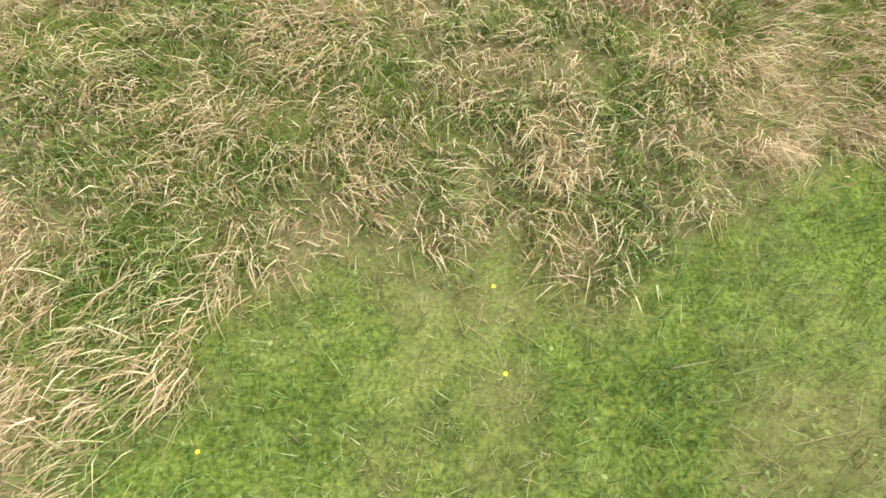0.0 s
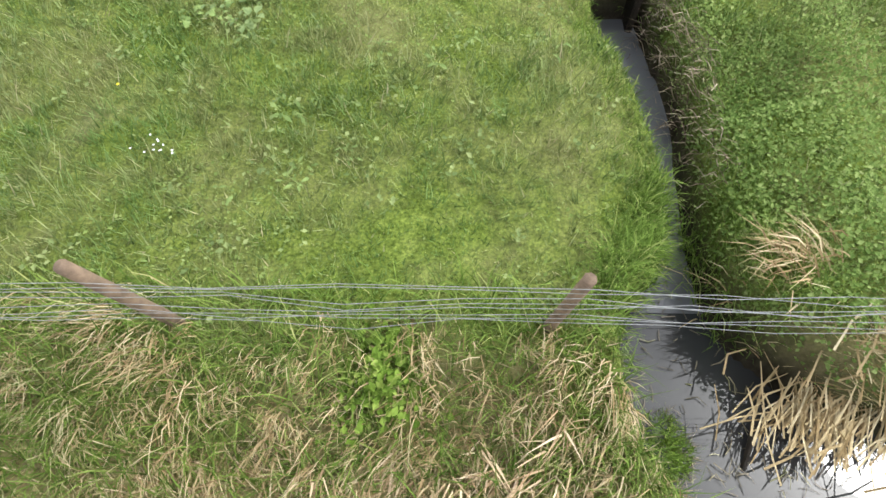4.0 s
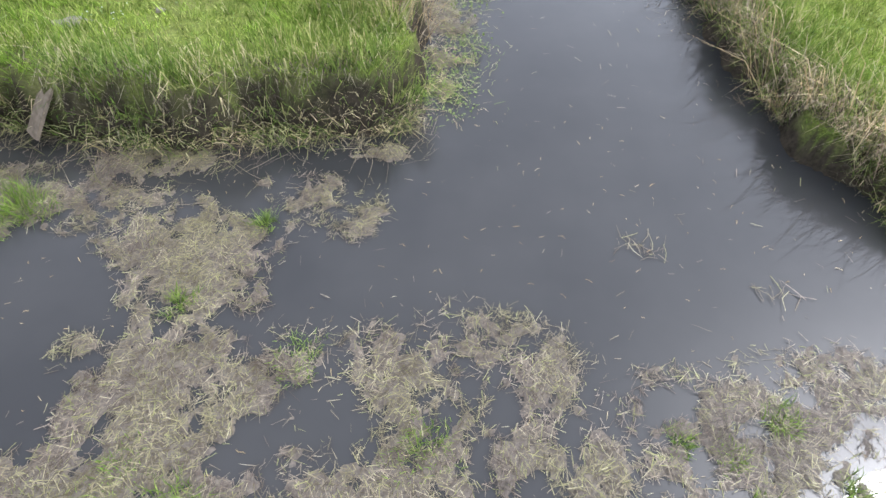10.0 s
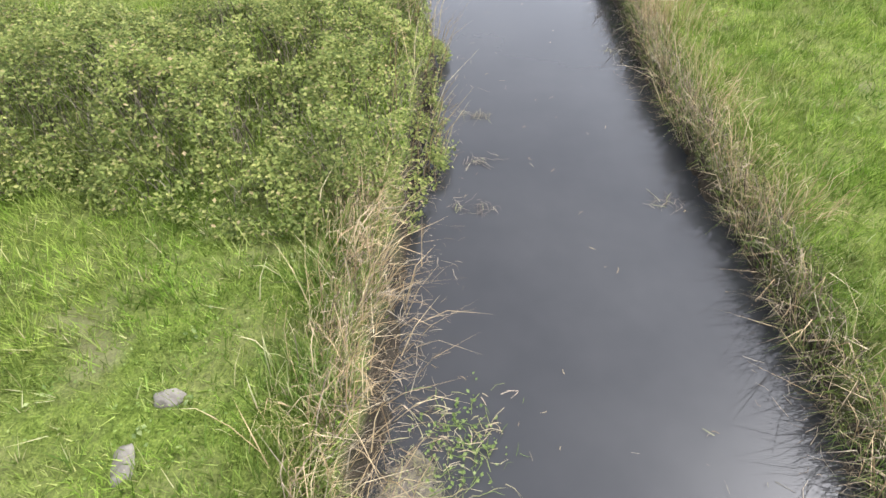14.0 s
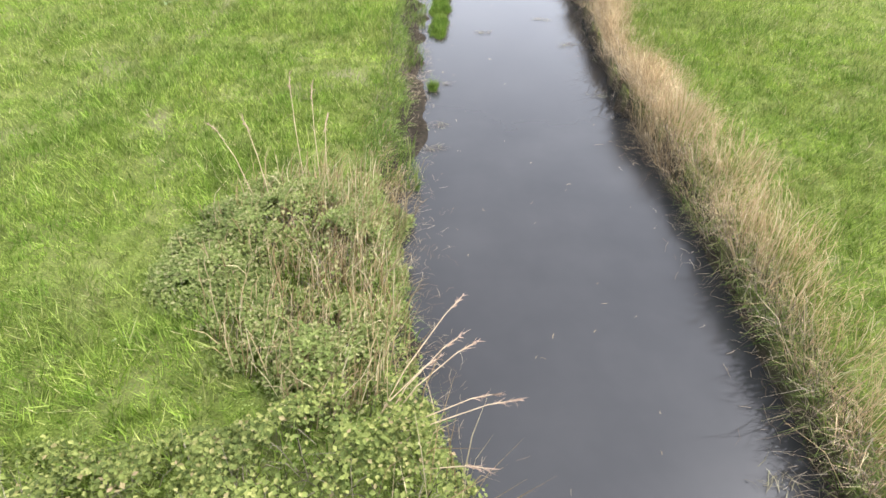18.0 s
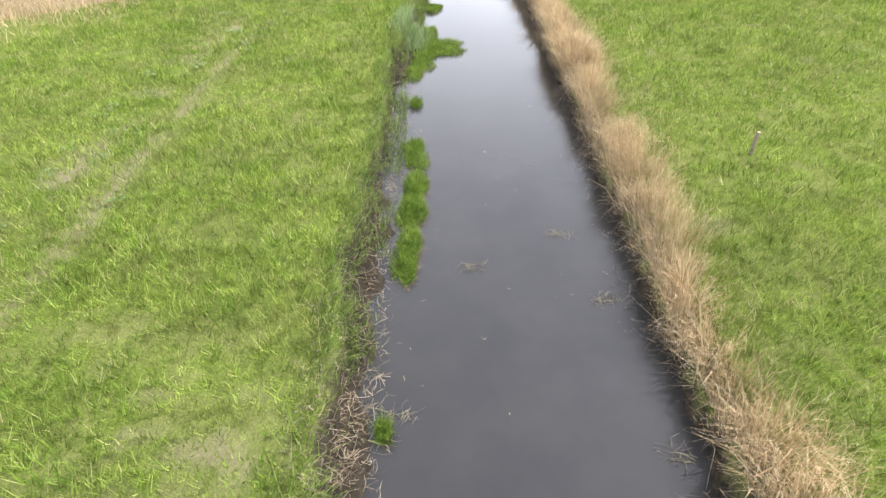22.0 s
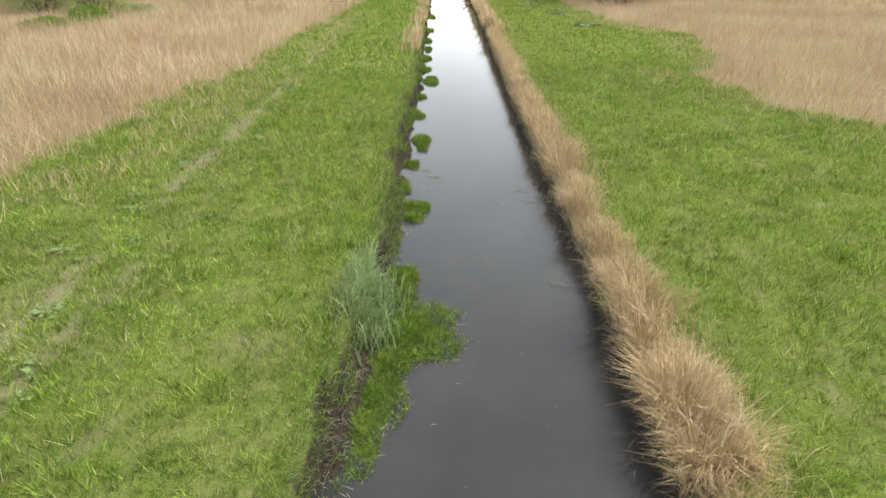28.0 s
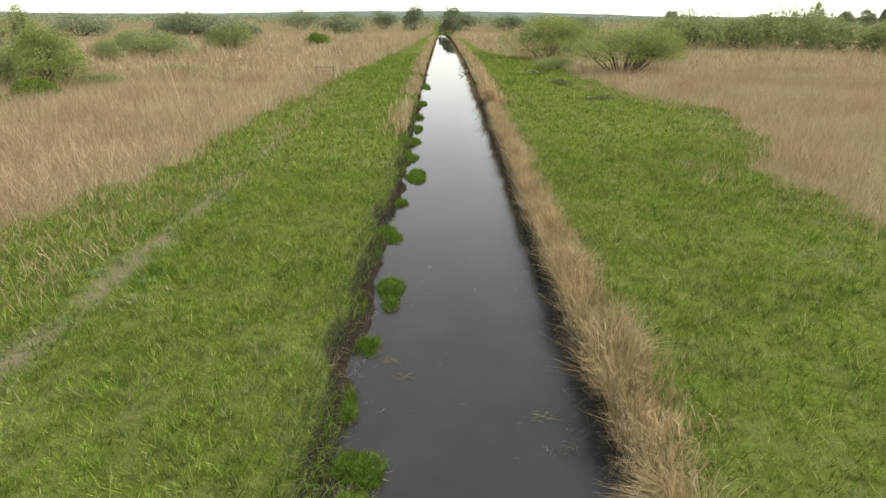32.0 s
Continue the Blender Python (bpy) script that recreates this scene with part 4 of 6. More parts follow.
def reed_band(n, y0, y1, width, h, w, label):
    y = y0 + (y1 - y0) * rng.random(n) ** 1.25
    swell = 0.15 + 0.9 * vnoise(y, y * 0, 0.45, 81) + 0.6 * vnoise(y, y * 0, 1.7, 82)
    x = canal_right(y) + 0.05 + np.abs(rng.normal(0, 0.42, n)) * width * (swell + 0.1)
    ok = (rng.random(n) < step(22, 34, y + 2.5 * vnoise(x, y, 0.5, 5)) * 0.9 + 0.1)
    x, y, swell = x[ok], y[ok], swell[ok]
    off = x - canal_right(y)
    fall = np.exp(-((off - 0.25) / 0.7) ** 2)
    hh = h * rng.uniform(0.55, 1.15, len(x)) * (0.5 + 0.5 * fall) * (0.75 + 0.35 * swell) * (0.45 + 1.0 * vnoise(x, y, 1.9, 84))
    blades("reed_band", x, y, ground_z(x, y), hh, w * rng.uniform(0.7, 1.5, len(x)), rng.uniform(0.05, 1.0, len(x)) * (0.5 + 1.4 * vnoise(x, y, 1.3, 88)), np.where(rng.random(len(x)) < 0.85 * step(0.4, 0.1, off), 3.14 + rng.normal(0, 1.0, len(x)), vnoise(x, y, 1.9, 86) * 14 + rng.normal(0, 0.7, len(x))), m_reed, label, "reeds", rng.uniform(0.0, 0.4, len(x)))


# single stems that lean out over the water
for n, tall, material, text in ((3600, (0.25, 0.7), m_brown, "thin withered stems leaning over the water"), (1300, (0.5, 1.15), m_reed, "long pale canes leaning over the water")):
    y = 13.6 + 66 * rng.random(n) ** 1.3
    x = canal_right(y) + rng.uniform(0.0, 0.22, n)
    blades("leaning_stems", x, y, np.maximum(ground_z(x, y), 0.02), rng.uniform(*tall, n), rng.uniform(0.0045, 0.009, n) * (1 + np.clip(y - 30, 0, 40) * 0.02), rng.uniform(0.3, 1.7, n), 3.14 + rng.normal(0, 0.8, n), material, text, "stems", 0.15)

reed_band(30000, 19, 42, 0.8, 0.58, 0.0046, "band of dry tan reeds beside the canal")
reed_band(32000, 40, 80, 0.8, 0.78, 0.0085, "band of dry tan reeds beside the canal")
reed_band(9000, 78, 200, 1.2, 1.1, 0.05, "distant band of dry tan reeds beside the canal")

# thin dry reeds on the left bank further on
n = 7000
y = rng.uniform(48, 200, n)
x = canal_left(y) - np.abs(rng.normal(0.15, 0.5, n))
ok = rng.random(n) < step(0.45, 0.7, vnoise(y, y * 0, 0.25, 87) * step(58, 75, y) + step(75, 120, y) * 0.5)
x, y = x[ok], y[ok]
blades("reed_fringe", x, y, ground_z(x, y), rng.uniform(0.3, 0.9, len(x)), 0.02 + y * 0.0003, rng.uniform(0.05, 0.6, len(x)), rng.uniform(0, 6.283, len(x)), m_reed, "dry tan reeds on the grassy bank", "reeds", 0.05)


m_bed = leaf_material("reed_bed_stems", [(0.0, (0.36, 0.26, 0.165)), (0.4, (0.47, 0.35, 0.23)), (0.8, (0.56, 0.44, 0.30)), (1.0, (0.66, 0.56, 0.4))], ((0.80, 0.73, 0.68), (1.12, 1.12, 1.12)), 0.13, trans=0.12, dry=([(0.0, (0.40, 0.36, 0.19)), (1.0, (0.62, 0.56, 0.36))], 0.22, 0.6))


def reed_bed_blades(n, x0, x1, y0, y1, h, w, label):
    x, y = scatter(n, x0, x1, y0, y1)
    bed = reed_bed(x, y)
    ok = rng.random(n) < bed
    x, y, bed = x[ok], y[ok], bed[ok]
    hh = h * rng.uniform(0.55, 1.15, len(x)) * (0.45 + 0.55 * bed) * (0.55 + 0.75 * vnoise(x, y, 0.3, 177))
    blades("reed_bed", x, y, np.full(len(x), 0.42), hh, w * rng.uniform(0.7, 1.5, len(x)), rng.uniform(0.05, 0.9, len(x)), rng.uniform(0, 6.283, len(x)), m_bed, label, "reeds", 0.04, True)


reed_bed_blades(85000, -36, -6, 40, 95, 1.15, 0.022, "wide bed of dry tan reeds")
reed_bed_blades(26000, -60, 1, 90, 220, 1.5, 0.09, "distant bed of dry tan reeds")
reed_bed_blades(66000, 13, 44, 46, 105, 1.1, 0.022, "bed of dry tan reeds beside the meadow")
reed_bed_blades(18000, 7, 70, 100, 230, 1.4, 0.09, "distant bed of dry tan reeds")


# lush grass hanging over the left bank's lip, and pale rough grass before the reed beds
n = 44000
y = 23 + 57 * rng.random(n) ** 1.15
x = canal_left(y) + rng.uniform(-0.7, 0.16, n)
d = sample(CD, x, y)
ok = (d < 0.01) & (rng.random(n) < step(-0.45, -0.16, d)) & (rng.random(n) < 0.3 + 0.7 * step(0.4, 0.6, vnoise(x, y, 0.8, 171)))
x, y = x[ok], y[ok]
blades("lip_grass", x, y, np.maximum(ground_z(x, y), 0.03), rng.uniform(0.1, 0.34, len(x)), rng.uniform(0.006, 0.011, len(x)) * (1 + np.clip(y - 35, 0, 30) * 0.02), rng.uniform(0.5, 2.2, len(x)), rng.normal(0, 0.9, len(x)), m_lush, "longer grass hanging over the bank's lip", "grass", 0.45)
n = 12000
y = 27 + 55 * rng.random(n) ** 1.25
x = canal_left(y) + rng.uniform(-0.25, 0.3, n)
ok = rng.random(n) < step(0.5, 0.7, vnoise(y, y * 0, 0.8, 183) * 0.7 + vnoise(x, y, 2.2, 185) * 0.4)
x, y = x[ok], y[ok]
blades("edge_sedge", x, y, np.maximum(ground_z(x, y), 0.0), rng.uniform(0.12, 0.36, len(x)), rng.uniform(0.007, 0.012, len(x)) * (1 + np.clip(y - 35, 0, 40) * 0.02), rng.uniform(0.2, 1.6, len(x)), rng.normal(0, 1.3, len(x)), m_lush, "green sedge tufts growing on the muddy edge", "sedge", 0.2)
n = 130000
x, y = scatter(n, -14, 19, 36, 90)
bed = reed_bed(np.where(x < 0, x - 3.4, x + 2.6), y)
tufty = step(0.42, 0.66, vnoise(x, y, 0.6, 173) * 0.6 + vnoise(x, y, 2.0, 175) * 0.5)
ok = (rng.random(n) < bed * (0.06 + 0.94 * tufty)) & (reed_bed(x, y) < 0.8)
x, y = x[ok], y[ok]
pale = rng.random(len(x)) < 0.6
for mask, material, text in ((pale, m_reed, "pale dry tufts scattered before the reed beds"), (~pale, m_tussock, "rough grass in front of the reed beds")):
    k = int(mask.sum())
    blades("rough_pasture", x[mask], y[mask], ground_z(x[mask], y[mask]), rng.uniform(0.15, 0.6, k), rng.uniform(0.012, 0.022, k), rng.uniform(0.1, 1.1, k), rng.uniform(0, 6.283, k), material, text, "grass", 0.08, True)
# ---- floating mats of rotting reed in the basin ----
MATS = ((2.55, 10.6, 0.6, 0.28), (2.0, 10.35, 0.4, 0.22), (-1.6, 13.3, 0.7, 0.5), (-0.75, 13.65, 0.5, 0.35), (-1.45, 12.1, 0.8, 0.65), (0.48, 11.88, 0.78, 0.62), (0.5, 10.95, 1.1, 0.6), (-0.63, 11.1, 1.3, 0.55), (2.15, 11.4, 1.0, 0.6), (2.95, 11.7, 0.8, 0.5), (-2.1, 10.9, 0.75, 0.7), (-2.75, 11.1, 0.5, 0.6), (-1.4, 10.35, 0.9, 0.4), (0.1, 10.25, 1.5, 0.4), (1.6, 10.75, 0.9, 0.4), (3.0, 10.95, 0.8, 0.45), (-3.1, 12.5, 0.4, 0.6), (-2.95, 13.75, 0.7, 0.35), (3.9, 11.1, 0.9, 0.9), (-2.2, 14.2, 0.6, 0.15), (-0.3, 14.35, 0.3, 0.12), (0.35, 15.6, 0.3, 0.5), (0.45, 16.6, 0.25, 0.45))
GAPS = ((-2.68, 12.7, 0.45, 0.6), (-2.45, 11.85, 0.4, 0.35), (-0.16, 11.6, 0.18, 0.3), (1.0, 11.16, 0.2, 0.35), (-0.65, 13.0, 0.2, 0.4), (-1.6, 10.5, 0.25, 0.15), (2.0, 10.8, 0.15, 0.12), (2.75, 10.32, 0.28, 0.16), (-2.5, 11.3, 0.25, 0.12), (-2.0, 10.9, 0.15, 0.25), (0.33, 10.42, 0.35, 0.07), (-0.95, 11.6, 0.15, 0.1))


def mat_cover(x, y):
    def bumps(items):
        best = np.zeros(np.shape(x))
        for cx, cy, rx, ry in items:
            best = np.maximum(best, 1.6 - np.sqrt(((x - cx) / rx) ** 2 + ((y - cy) / ry) ** 2) * 1.05)
        return best
    rough = (vnoise(x, y, 1.7, 91) - 0.5) * 1.5 + (vnoise(x, y, 5.0, 93) - 0.5) * 1.7 + (vnoise(x, y, 15.0, 95) - 0.5) * 1.2
    island = np.clip(bumps(MATS), 0, 1.1)
    return island - np.clip(bumps(GAPS), 0, 1.2) + rough * np.clip(island * 1.6, 0, 1) - 0.36


mx, my = np.meshgrid(np.arange(-4.2, 5.2, 0.032), np.arange(9.6, 17.4, 0.032), indexing="ij")
cover = mat_cover(mx, my)
mz = (np.clip(cover, -0.5, 0.7) - 0.2) * 0.028 + (vnoise(mx, my, 9, 97) - 0.5) * 0.016 + (vnoise(mx, my, 24, 98) - 0.5) * 0.016
ids = np.arange(mx.size).reshape(mx.shape)
q = np.stack([ids[:-1, :-1], ids[1:, :-1], ids[1:, 1:], ids[:-1, 1:]], -1).reshape(-1, 4)
inner = (cover[:-1, :-1] > -0.15).ravel() & (sample(CD, mx, my)[:-1, :-1] > -0.15).ravel()
q = q[inner]
used, back = np.unique(q, return_inverse=True)
m_raft = plain_material("rotting_reed", (0.05, 0.042, 0.035), (0.19, 0.16, 0.132), 26.0, 0.45, 0.9, 80.0, 0.25)
raft = np.stack([mx, my, mz], -1).reshape(-1, 3)[used]
stuff("floating_reed_mat", mesh_from("floating_reed_mat", raft, [back.reshape(-1, 4)], m_raft, True), "brown mats of rotting reed floating on the water", "debris")


def straws(name, x, y, z, length, width, material, label, way=None, simple=False):
    """Flat broken stalks that lie about, bent once, or straight when simple."""
    n = len(x)
    a = rng.uniform(0, 6.283, n) if way is None else way
    d = np.stack([np.cos(a), np.sin(a), rng.normal(0, 0.06, n)], -1) * (length / 2)[:, None]
    s = np.stack([-np.sin(a), np.cos(a), 0 * a], -1) * (width / 2)[:, None]
    p = np.stack([x, y, z], -1)
    if simple:
        v = np.stack([p - d - s, p - d + s, p + d + s * 0.6, p + d - s * 0.6], 1).reshape(-1, 3)
        k = np.arange(n)[:, None] * 4
        return stuff(name, mesh_from(name, v, [k + np.array([[0, 3, 2, 1]])], material), label, "debris")
    bow = s / width[:, None] * (length * rng.normal(0, 0.11, n))[:, None] * 2 + np.array([0, 0, 0.006])
    v = np.stack([p - d - s, p - d + s, p + bow + s, p + bow - s, p + d + s * 0.6, p + d - s * 0.6], 1).reshape(-1, 3)
    k = np.arange(n)[:, None] * 6
    return stuff(name, mesh_from(name, v, [k + np.array([[0, 3, 2, 1]]), k + np.array([[3, 5, 4, 2]])], material), label, "debris")



n = 235000
x, y = scatter(n, -4.1, 5.0, 9.7, 17.2)
c = mat_cover(x, y)
ok = (rng.random(n) < 0.14 * step(-0.36, -0.1, c) + 0.5 * step(-0.15, 0.16, c) + 0.36 * step(0.1, 0.5, c) + 0.002) & (sample(CD, x, y) > -0.05)
x, y, c = x[ok], y[ok], c[ok]
grain = 6.283 * vnoise(x, y, 1.6, 99) * 1.5 + rng.normal(0, 1.1, len(x))
straws("reed_litter", x, y, np.clip(c - 0.1, 0, 0.6) * 0.028 + rng.uniform(0.003, 0.022, len(x)), rng.uniform(0.02, 0.11, len(x)) * rng.uniform(0.6, 1.3, len(x)), rng.uniform(0.002, 0.006, len(x)), m_mat, "broken reed stalks lying on the floating mats", grain, True)
n = 230
y = rng.uniform(12.5, 60, n)
x = rng.uniform(0, 1, n) * (canal_right(y) - canal_left(y)) + canal_left(y)
straws("drifting_straws", x, y, np.full(n, 0.005), rng.uniform(0.02, 0.07, n), rng.uniform(0.0025, 0.005, n), m_straw, "pale straws drifting on the dark water")
n = 260
y = rng.uniform(10.5, 15, n)
x = rng.uniform(-3, 4, n)
straws("drifting_straws", x, y, np.full(n, 0.005), rng.uniform(0.015, 0.06, n), rng.uniform(0.002, 0.005, n), m_straw, "pale straws drifting on the dark water")
for cx, cy, k in ((1.96, 13.26, 26), (2.89, 12.83, 14), (0.95, 19.6, 30), (1.05, 20.4, 26), (1.05, 21.3, 30), (1.25, 32.8, 45), (2.6, 33.6, 40), (3.0, 23.0, 24), (2.9, 19.7, 30), (0.43, 51.5, 40), (0.85, 50.8, 40), (1.15, 50.3, 40), (3.3, 49.3, 30), (3.45, 48.6, 34), (2.95, 32.1, 40), (0.36, 28.8, 34), (0.26, 28.1, 34), (0.45, 30.3, 24), (3.4, 44.7, 30), (3.05, 29.8, 24)):
    straws("drifting_clump", rng.normal(cx, 0.1, k), rng.normal(cy, 0.06, k), rng.uniform(0.004, 0.02, k), rng.uniform(0.05, 0.22, k), rng.uniform(0.003, 0.006, k), m_mat, "small raft of broken reed drifting on the water")
# litter caught along the edges
n = 6000
y = rng.uniform(15, 58, n)
left = rng.random(n) < 0.65
x = np.where(left, canal_left(y) + np.abs(rng.normal(0, 0.28, n)), canal_right(y) - np.abs(rng.normal(0, 0.2, n)))
ok = rng.random(n) < step(0.35, 0.7, vnoise(x, y, 0.9, 101))
x, y = x[ok], y[ok]
straws("edge_litter", x, y, np.maximum(ground_z(x, y), 0) + rng.uniform(0.004, 0.03, len(x)), rng.uniform(0.03, 0.2, len(x)), rng.uniform(0.002, 0.0045, len(x)), m_brown, "broken stalks caught along the water's edge")
n = 2600
y = 29.5 + 24 * rng.random(n) ** 1.6
x = canal_left(y) + rng.normal(0.12, 0.17, n)
straws("edge_litter", x, y, np.maximum(ground_z(x, y), 0) + rng.uniform(0.004, 0.03, n), rng.uniform(0.03, 0.2, n), rng.uniform(0.003, 0.006, n), m_brown, "withered stalks littering a muddy shelf")
n = 800
x = rng.uniform(-3.9, 0.3, n)
y = np.interp(x, *zip(*FAR_BANK)) - np.abs(rng.normal(0, 0.22, n)) + 0.08
straws("edge_litter", x, y, rng.uniform(0.004, 0.06, n), rng.uniform(0.04, 0.4, n), rng.uniform(0.002, 0.005, n), m_mat, "tangle of broken stalks at the foot of the bank")
n = 160
y = rng.uniform(4.9, 7.2, n)
x = np.interp(y, (4.9, 5.4, 6.4, 7.2), (1.5, 1.67, 1.66, 1.58)) + rng.normal(0, 0.07, n)
straws("ditch_litter", x, y, np.full(n, 0.006), rng.uniform(0.01, 0.05, n), rng.uniform(0.003, 0.007, n), m_mat, "specks of litter drifting in the ditch")
n = 2200
x, y = scatter(n, 1.2, 4.0, 3.1, 5.0)
ok = (sample(PD, x, y) > -0.05) & (rng.random(n) < 0.25 + 0.75 * step(0.45, 0.6, vnoise(x, y, 2.0, 103)) * step(1.7, 2.1, x))
x, y = x[ok], y[ok]
straws("pool_litter", x, y, rng.uniform(0.004, 0.02, len(x)), rng.uniform(0.03, 0.12, len(x)), rng.uniform(0.003, 0.007, len(x)), m_mat, "small plant litter floating on the ditch pool")


# ---- helpers for things with parts ----
def thing(name, label, category, at=(0, 0, 0), group="", rz=0.0):
    ob = new(name)
    ob.empty_display_size = 0.1
    ob.matrix_world = pose(*at, 0, 0, rz)
    return tagged(ob, label, category, group)


def part(name, bm, material, parent, label="", smooth=False):
    me = bm if isinstance(bm, bpy.types.Mesh) else bpy.data.meshes.new(name)
    if me is not bm:
        bm.to_mesh(me)
        bm.free()
        me.materials.append(material)
        if smooth:
            me.polygons.foreach_set("use_smooth", [True] * len(me.polygons))
    ob = new(name, me)
    ob.parent = parent
    if label:
        ob["label"] = label
    return ob


def tube(bm, points, radii, sides=6, cap=True):
    """A bent tapered tube through the points."""
    rings = []
    points = [Vector(p) for p in points]
    for k, p in enumerate(points):
        d = (points[min(k + 1, len(points) - 1)] - points[max(k - 1, 0)]).normalized()
        u = d.cross(Vector((0.3, 0.9, 0.2))).normalized()
        w = d.cross(u)
        rings.append([bm.verts.new(p + (u * math.cos(6.2832 * i / sides) + w * math.sin(6.2832 * i / sides)) * radii[k]) for i in range(sides)])
    for a, b in zip(rings, rings[1:]):
        for i in range(sides):
            bm.faces.new((a[i], a[(i + 1) % sides], b[(i + 1) % sides], b[i]))
    if cap:
        bm.faces.new(rings[0][::-1])
        bm.faces.new(rings[-1])
    return bm


def slab_bm(sx, sy, sz, bevel=0.01, jitter=0.0, seed=0, cuts=0):
    bm = bmesh.new()
    bmesh.ops.create_cube(bm, size=1)
    bmesh.ops.scale(bm, vec=(sx, sy, sz), verts=bm.verts)
    bmesh.ops.bevel(bm, geom=list(bm.edges), offset=bevel, segments=2, affect="EDGES")
    if cuts:
        bmesh.ops.subdivide_edges(bm, edges=[e for e in bm.edges if e.calc_length() > min(sx, sy) * 0.4], cuts=cuts, use_grid_fill=True)
    r = random.Random(seed)
    for v in bm.verts:
        v.co += Vector((r.uniform(-1, 1), r.uniform(-1, 1), r.uniform(-1, 1))) * jitter
    return bm


def sheared(bm, k):
    for v in bm.verts:
        v.co.x += k * v.co.y
    return bm


def at_ground(x, y, dz=0.0):
    return (x, y, float(ground_z(np.array([x]), np.array([y]))[0]) + dz)


# ---- culvert at the head of the ditch ----
m_slab = plain_material("red_concrete", (0.165, 0.1, 0.072), (0.27, 0.172, 0.125), 7.0, 0.9, 0.35, 90.0)
m_rust = plain_material("dark_wet_earth", (0.012, 0.01, 0.008), (0.04, 0.03, 0.02), 10.0, 0.8, 0.5)
m_oldwood = plain_material("grey_weathered_wood", (0.12, 0.095, 0.07), (0.27, 0.22, 0.17), 14.0, 0.85, 0.6, 40.0)
m_brownwood = plain_material("brown_wood", (0.10, 0.07, 0.048), (0.24, 0.165, 0.11), 10.0, 0.8, 0.6, 40.0)
m_stone = plain_material("pale_stone", (0.125, 0.11, 0.088), (0.29, 0.265, 0.22), 16.0, 0.9, 0.6, 50.0)
m_wire = plain_material("galvanised_wire", (0.2, 0.2, 0.2), (0.34, 0.34, 0.34), 30.0, 0.6, 0.0)
m_wire.node_tree.nodes["Principled BSDF"].inputs["Metallic"].default_value = 0.4
m_pale = plain_material("bleached_wood", (0.45, 0.33, 0.2), (0.6, 0.47, 0.3), 8.0, 0.7, 0.2)

culvert = thing("culvert", "small culvert with a reddish concrete cover slab at a ditch's head", "culvert", (1.46, 7.45, 0.43))
cover_slab = part("cover_slab", sheared(slab_bm(0.362, 0.435, 0.05, 0.008, 0.0025, 3, 2), 0.22), m_slab, culvert, "square reddish concrete cover slab")
cover_slab.location = (0, 0, 0.02)
cover_slab.rotation_euler = (0, 0, radians(-2))
cheek = slab_bm(0.05, 0.4, 0.5, 0.008, 0.003, 5)
for side in (-1, 1):
    c = part("side_wall", cheek.copy(), m_rust, culvert)
    c.location = (side * 0.195 + 0.03, 0.05, -0.26)
cheek.free()
c = part("back_wall", slab_bm(0.32, 0.05, 0.5, 0.008, 0.003, 6), m_rust, culvert)
c.location = (0, 0.2, -0.26)

# dead stems over the ditch by the culvert
n = 520
y = 7.2 - 1.7 * rng.random(n) ** 1.8
x = np.interp(y, (5.2, 5.9, 6.5, 7.0, 7.3), (1.84, 1.86, 1.9, 1.88, 1.8)) + rng.normal(0, 0.06, n)
blades("dead_ditch_stems", x, y, ground_z(x, y) + rng.uniform(0.0, 0.12, n), rng.uniform(0.1, 0.28, n), rng.uniform(0.004, 0.009, n), rng.uniform(1.0, 3.0, n), 3.14 + rng.normal(0, 0.6, n), m_brown, "dead brown stems hanging into the ditch", "stems", rng.uniform(0.1, 0.9, n))
n = 210
x, y = rng.normal(2.25, 0.22, n), rng.normal(4.3, 0.1, n)
straws("cut_reeds", x, y, np.maximum(ground_z(x, y), 0.1) + rng.uniform(0.02, 0.12, n), rng.uniform(0.18, 0.42, n), rng.uniform(0.006, 0.012, n), m_straw, "heap of pale cut reed stalks by the pool", 0.9 + rng.normal(0, 0.35, n))
n = 150
x, y = rng.normal(2.0, 0.12, n), rng.normal(4.95, 0.08, n)
blades("cut_reeds", x, y, ground_z(x, y) + rng.uniform(0.02, 0.15, n), rng.uniform(0.15, 0.34, n), rng.uniform(0.008, 0.014, n), rng.uniform(1.2, 3.5, n), 3.0 + rng.normal(0, 0.6, n), m_straw, "small heap of pale cut reeds on the ditch bank", "reeds", 0.3)

# ---- wire fence that leans over the ditch ----
fence = thing("wire_fence", "leaning stock fence of brown posts and slack galvanised wires", "fence", (0, 4.62, 0.4))
LEAN = math.tan(radians(10))
FX = (-6.3, -4.55, -2.8, -1.02, 0.73, 2.54, 4.3, 6.05)
for k, fx in enumerate(FX):
    r = random.Random(k)
    bm = bmesh.new()
    top = Vector((r.uniform(-0.04, 0.04), -LEAN * 0.98, 0.98 + r.uniform(-0.05, 0.05)))
    tube(bm, [(0, 0.05, -0.3), top * 0.3, top * 0.7, top], [0.031, 0.03, 0.028, 0.026], 8)
    p = part("post", bm, m_brownwood, fence, smooth=True)
    p.location = (fx, 0.0, 0.0)
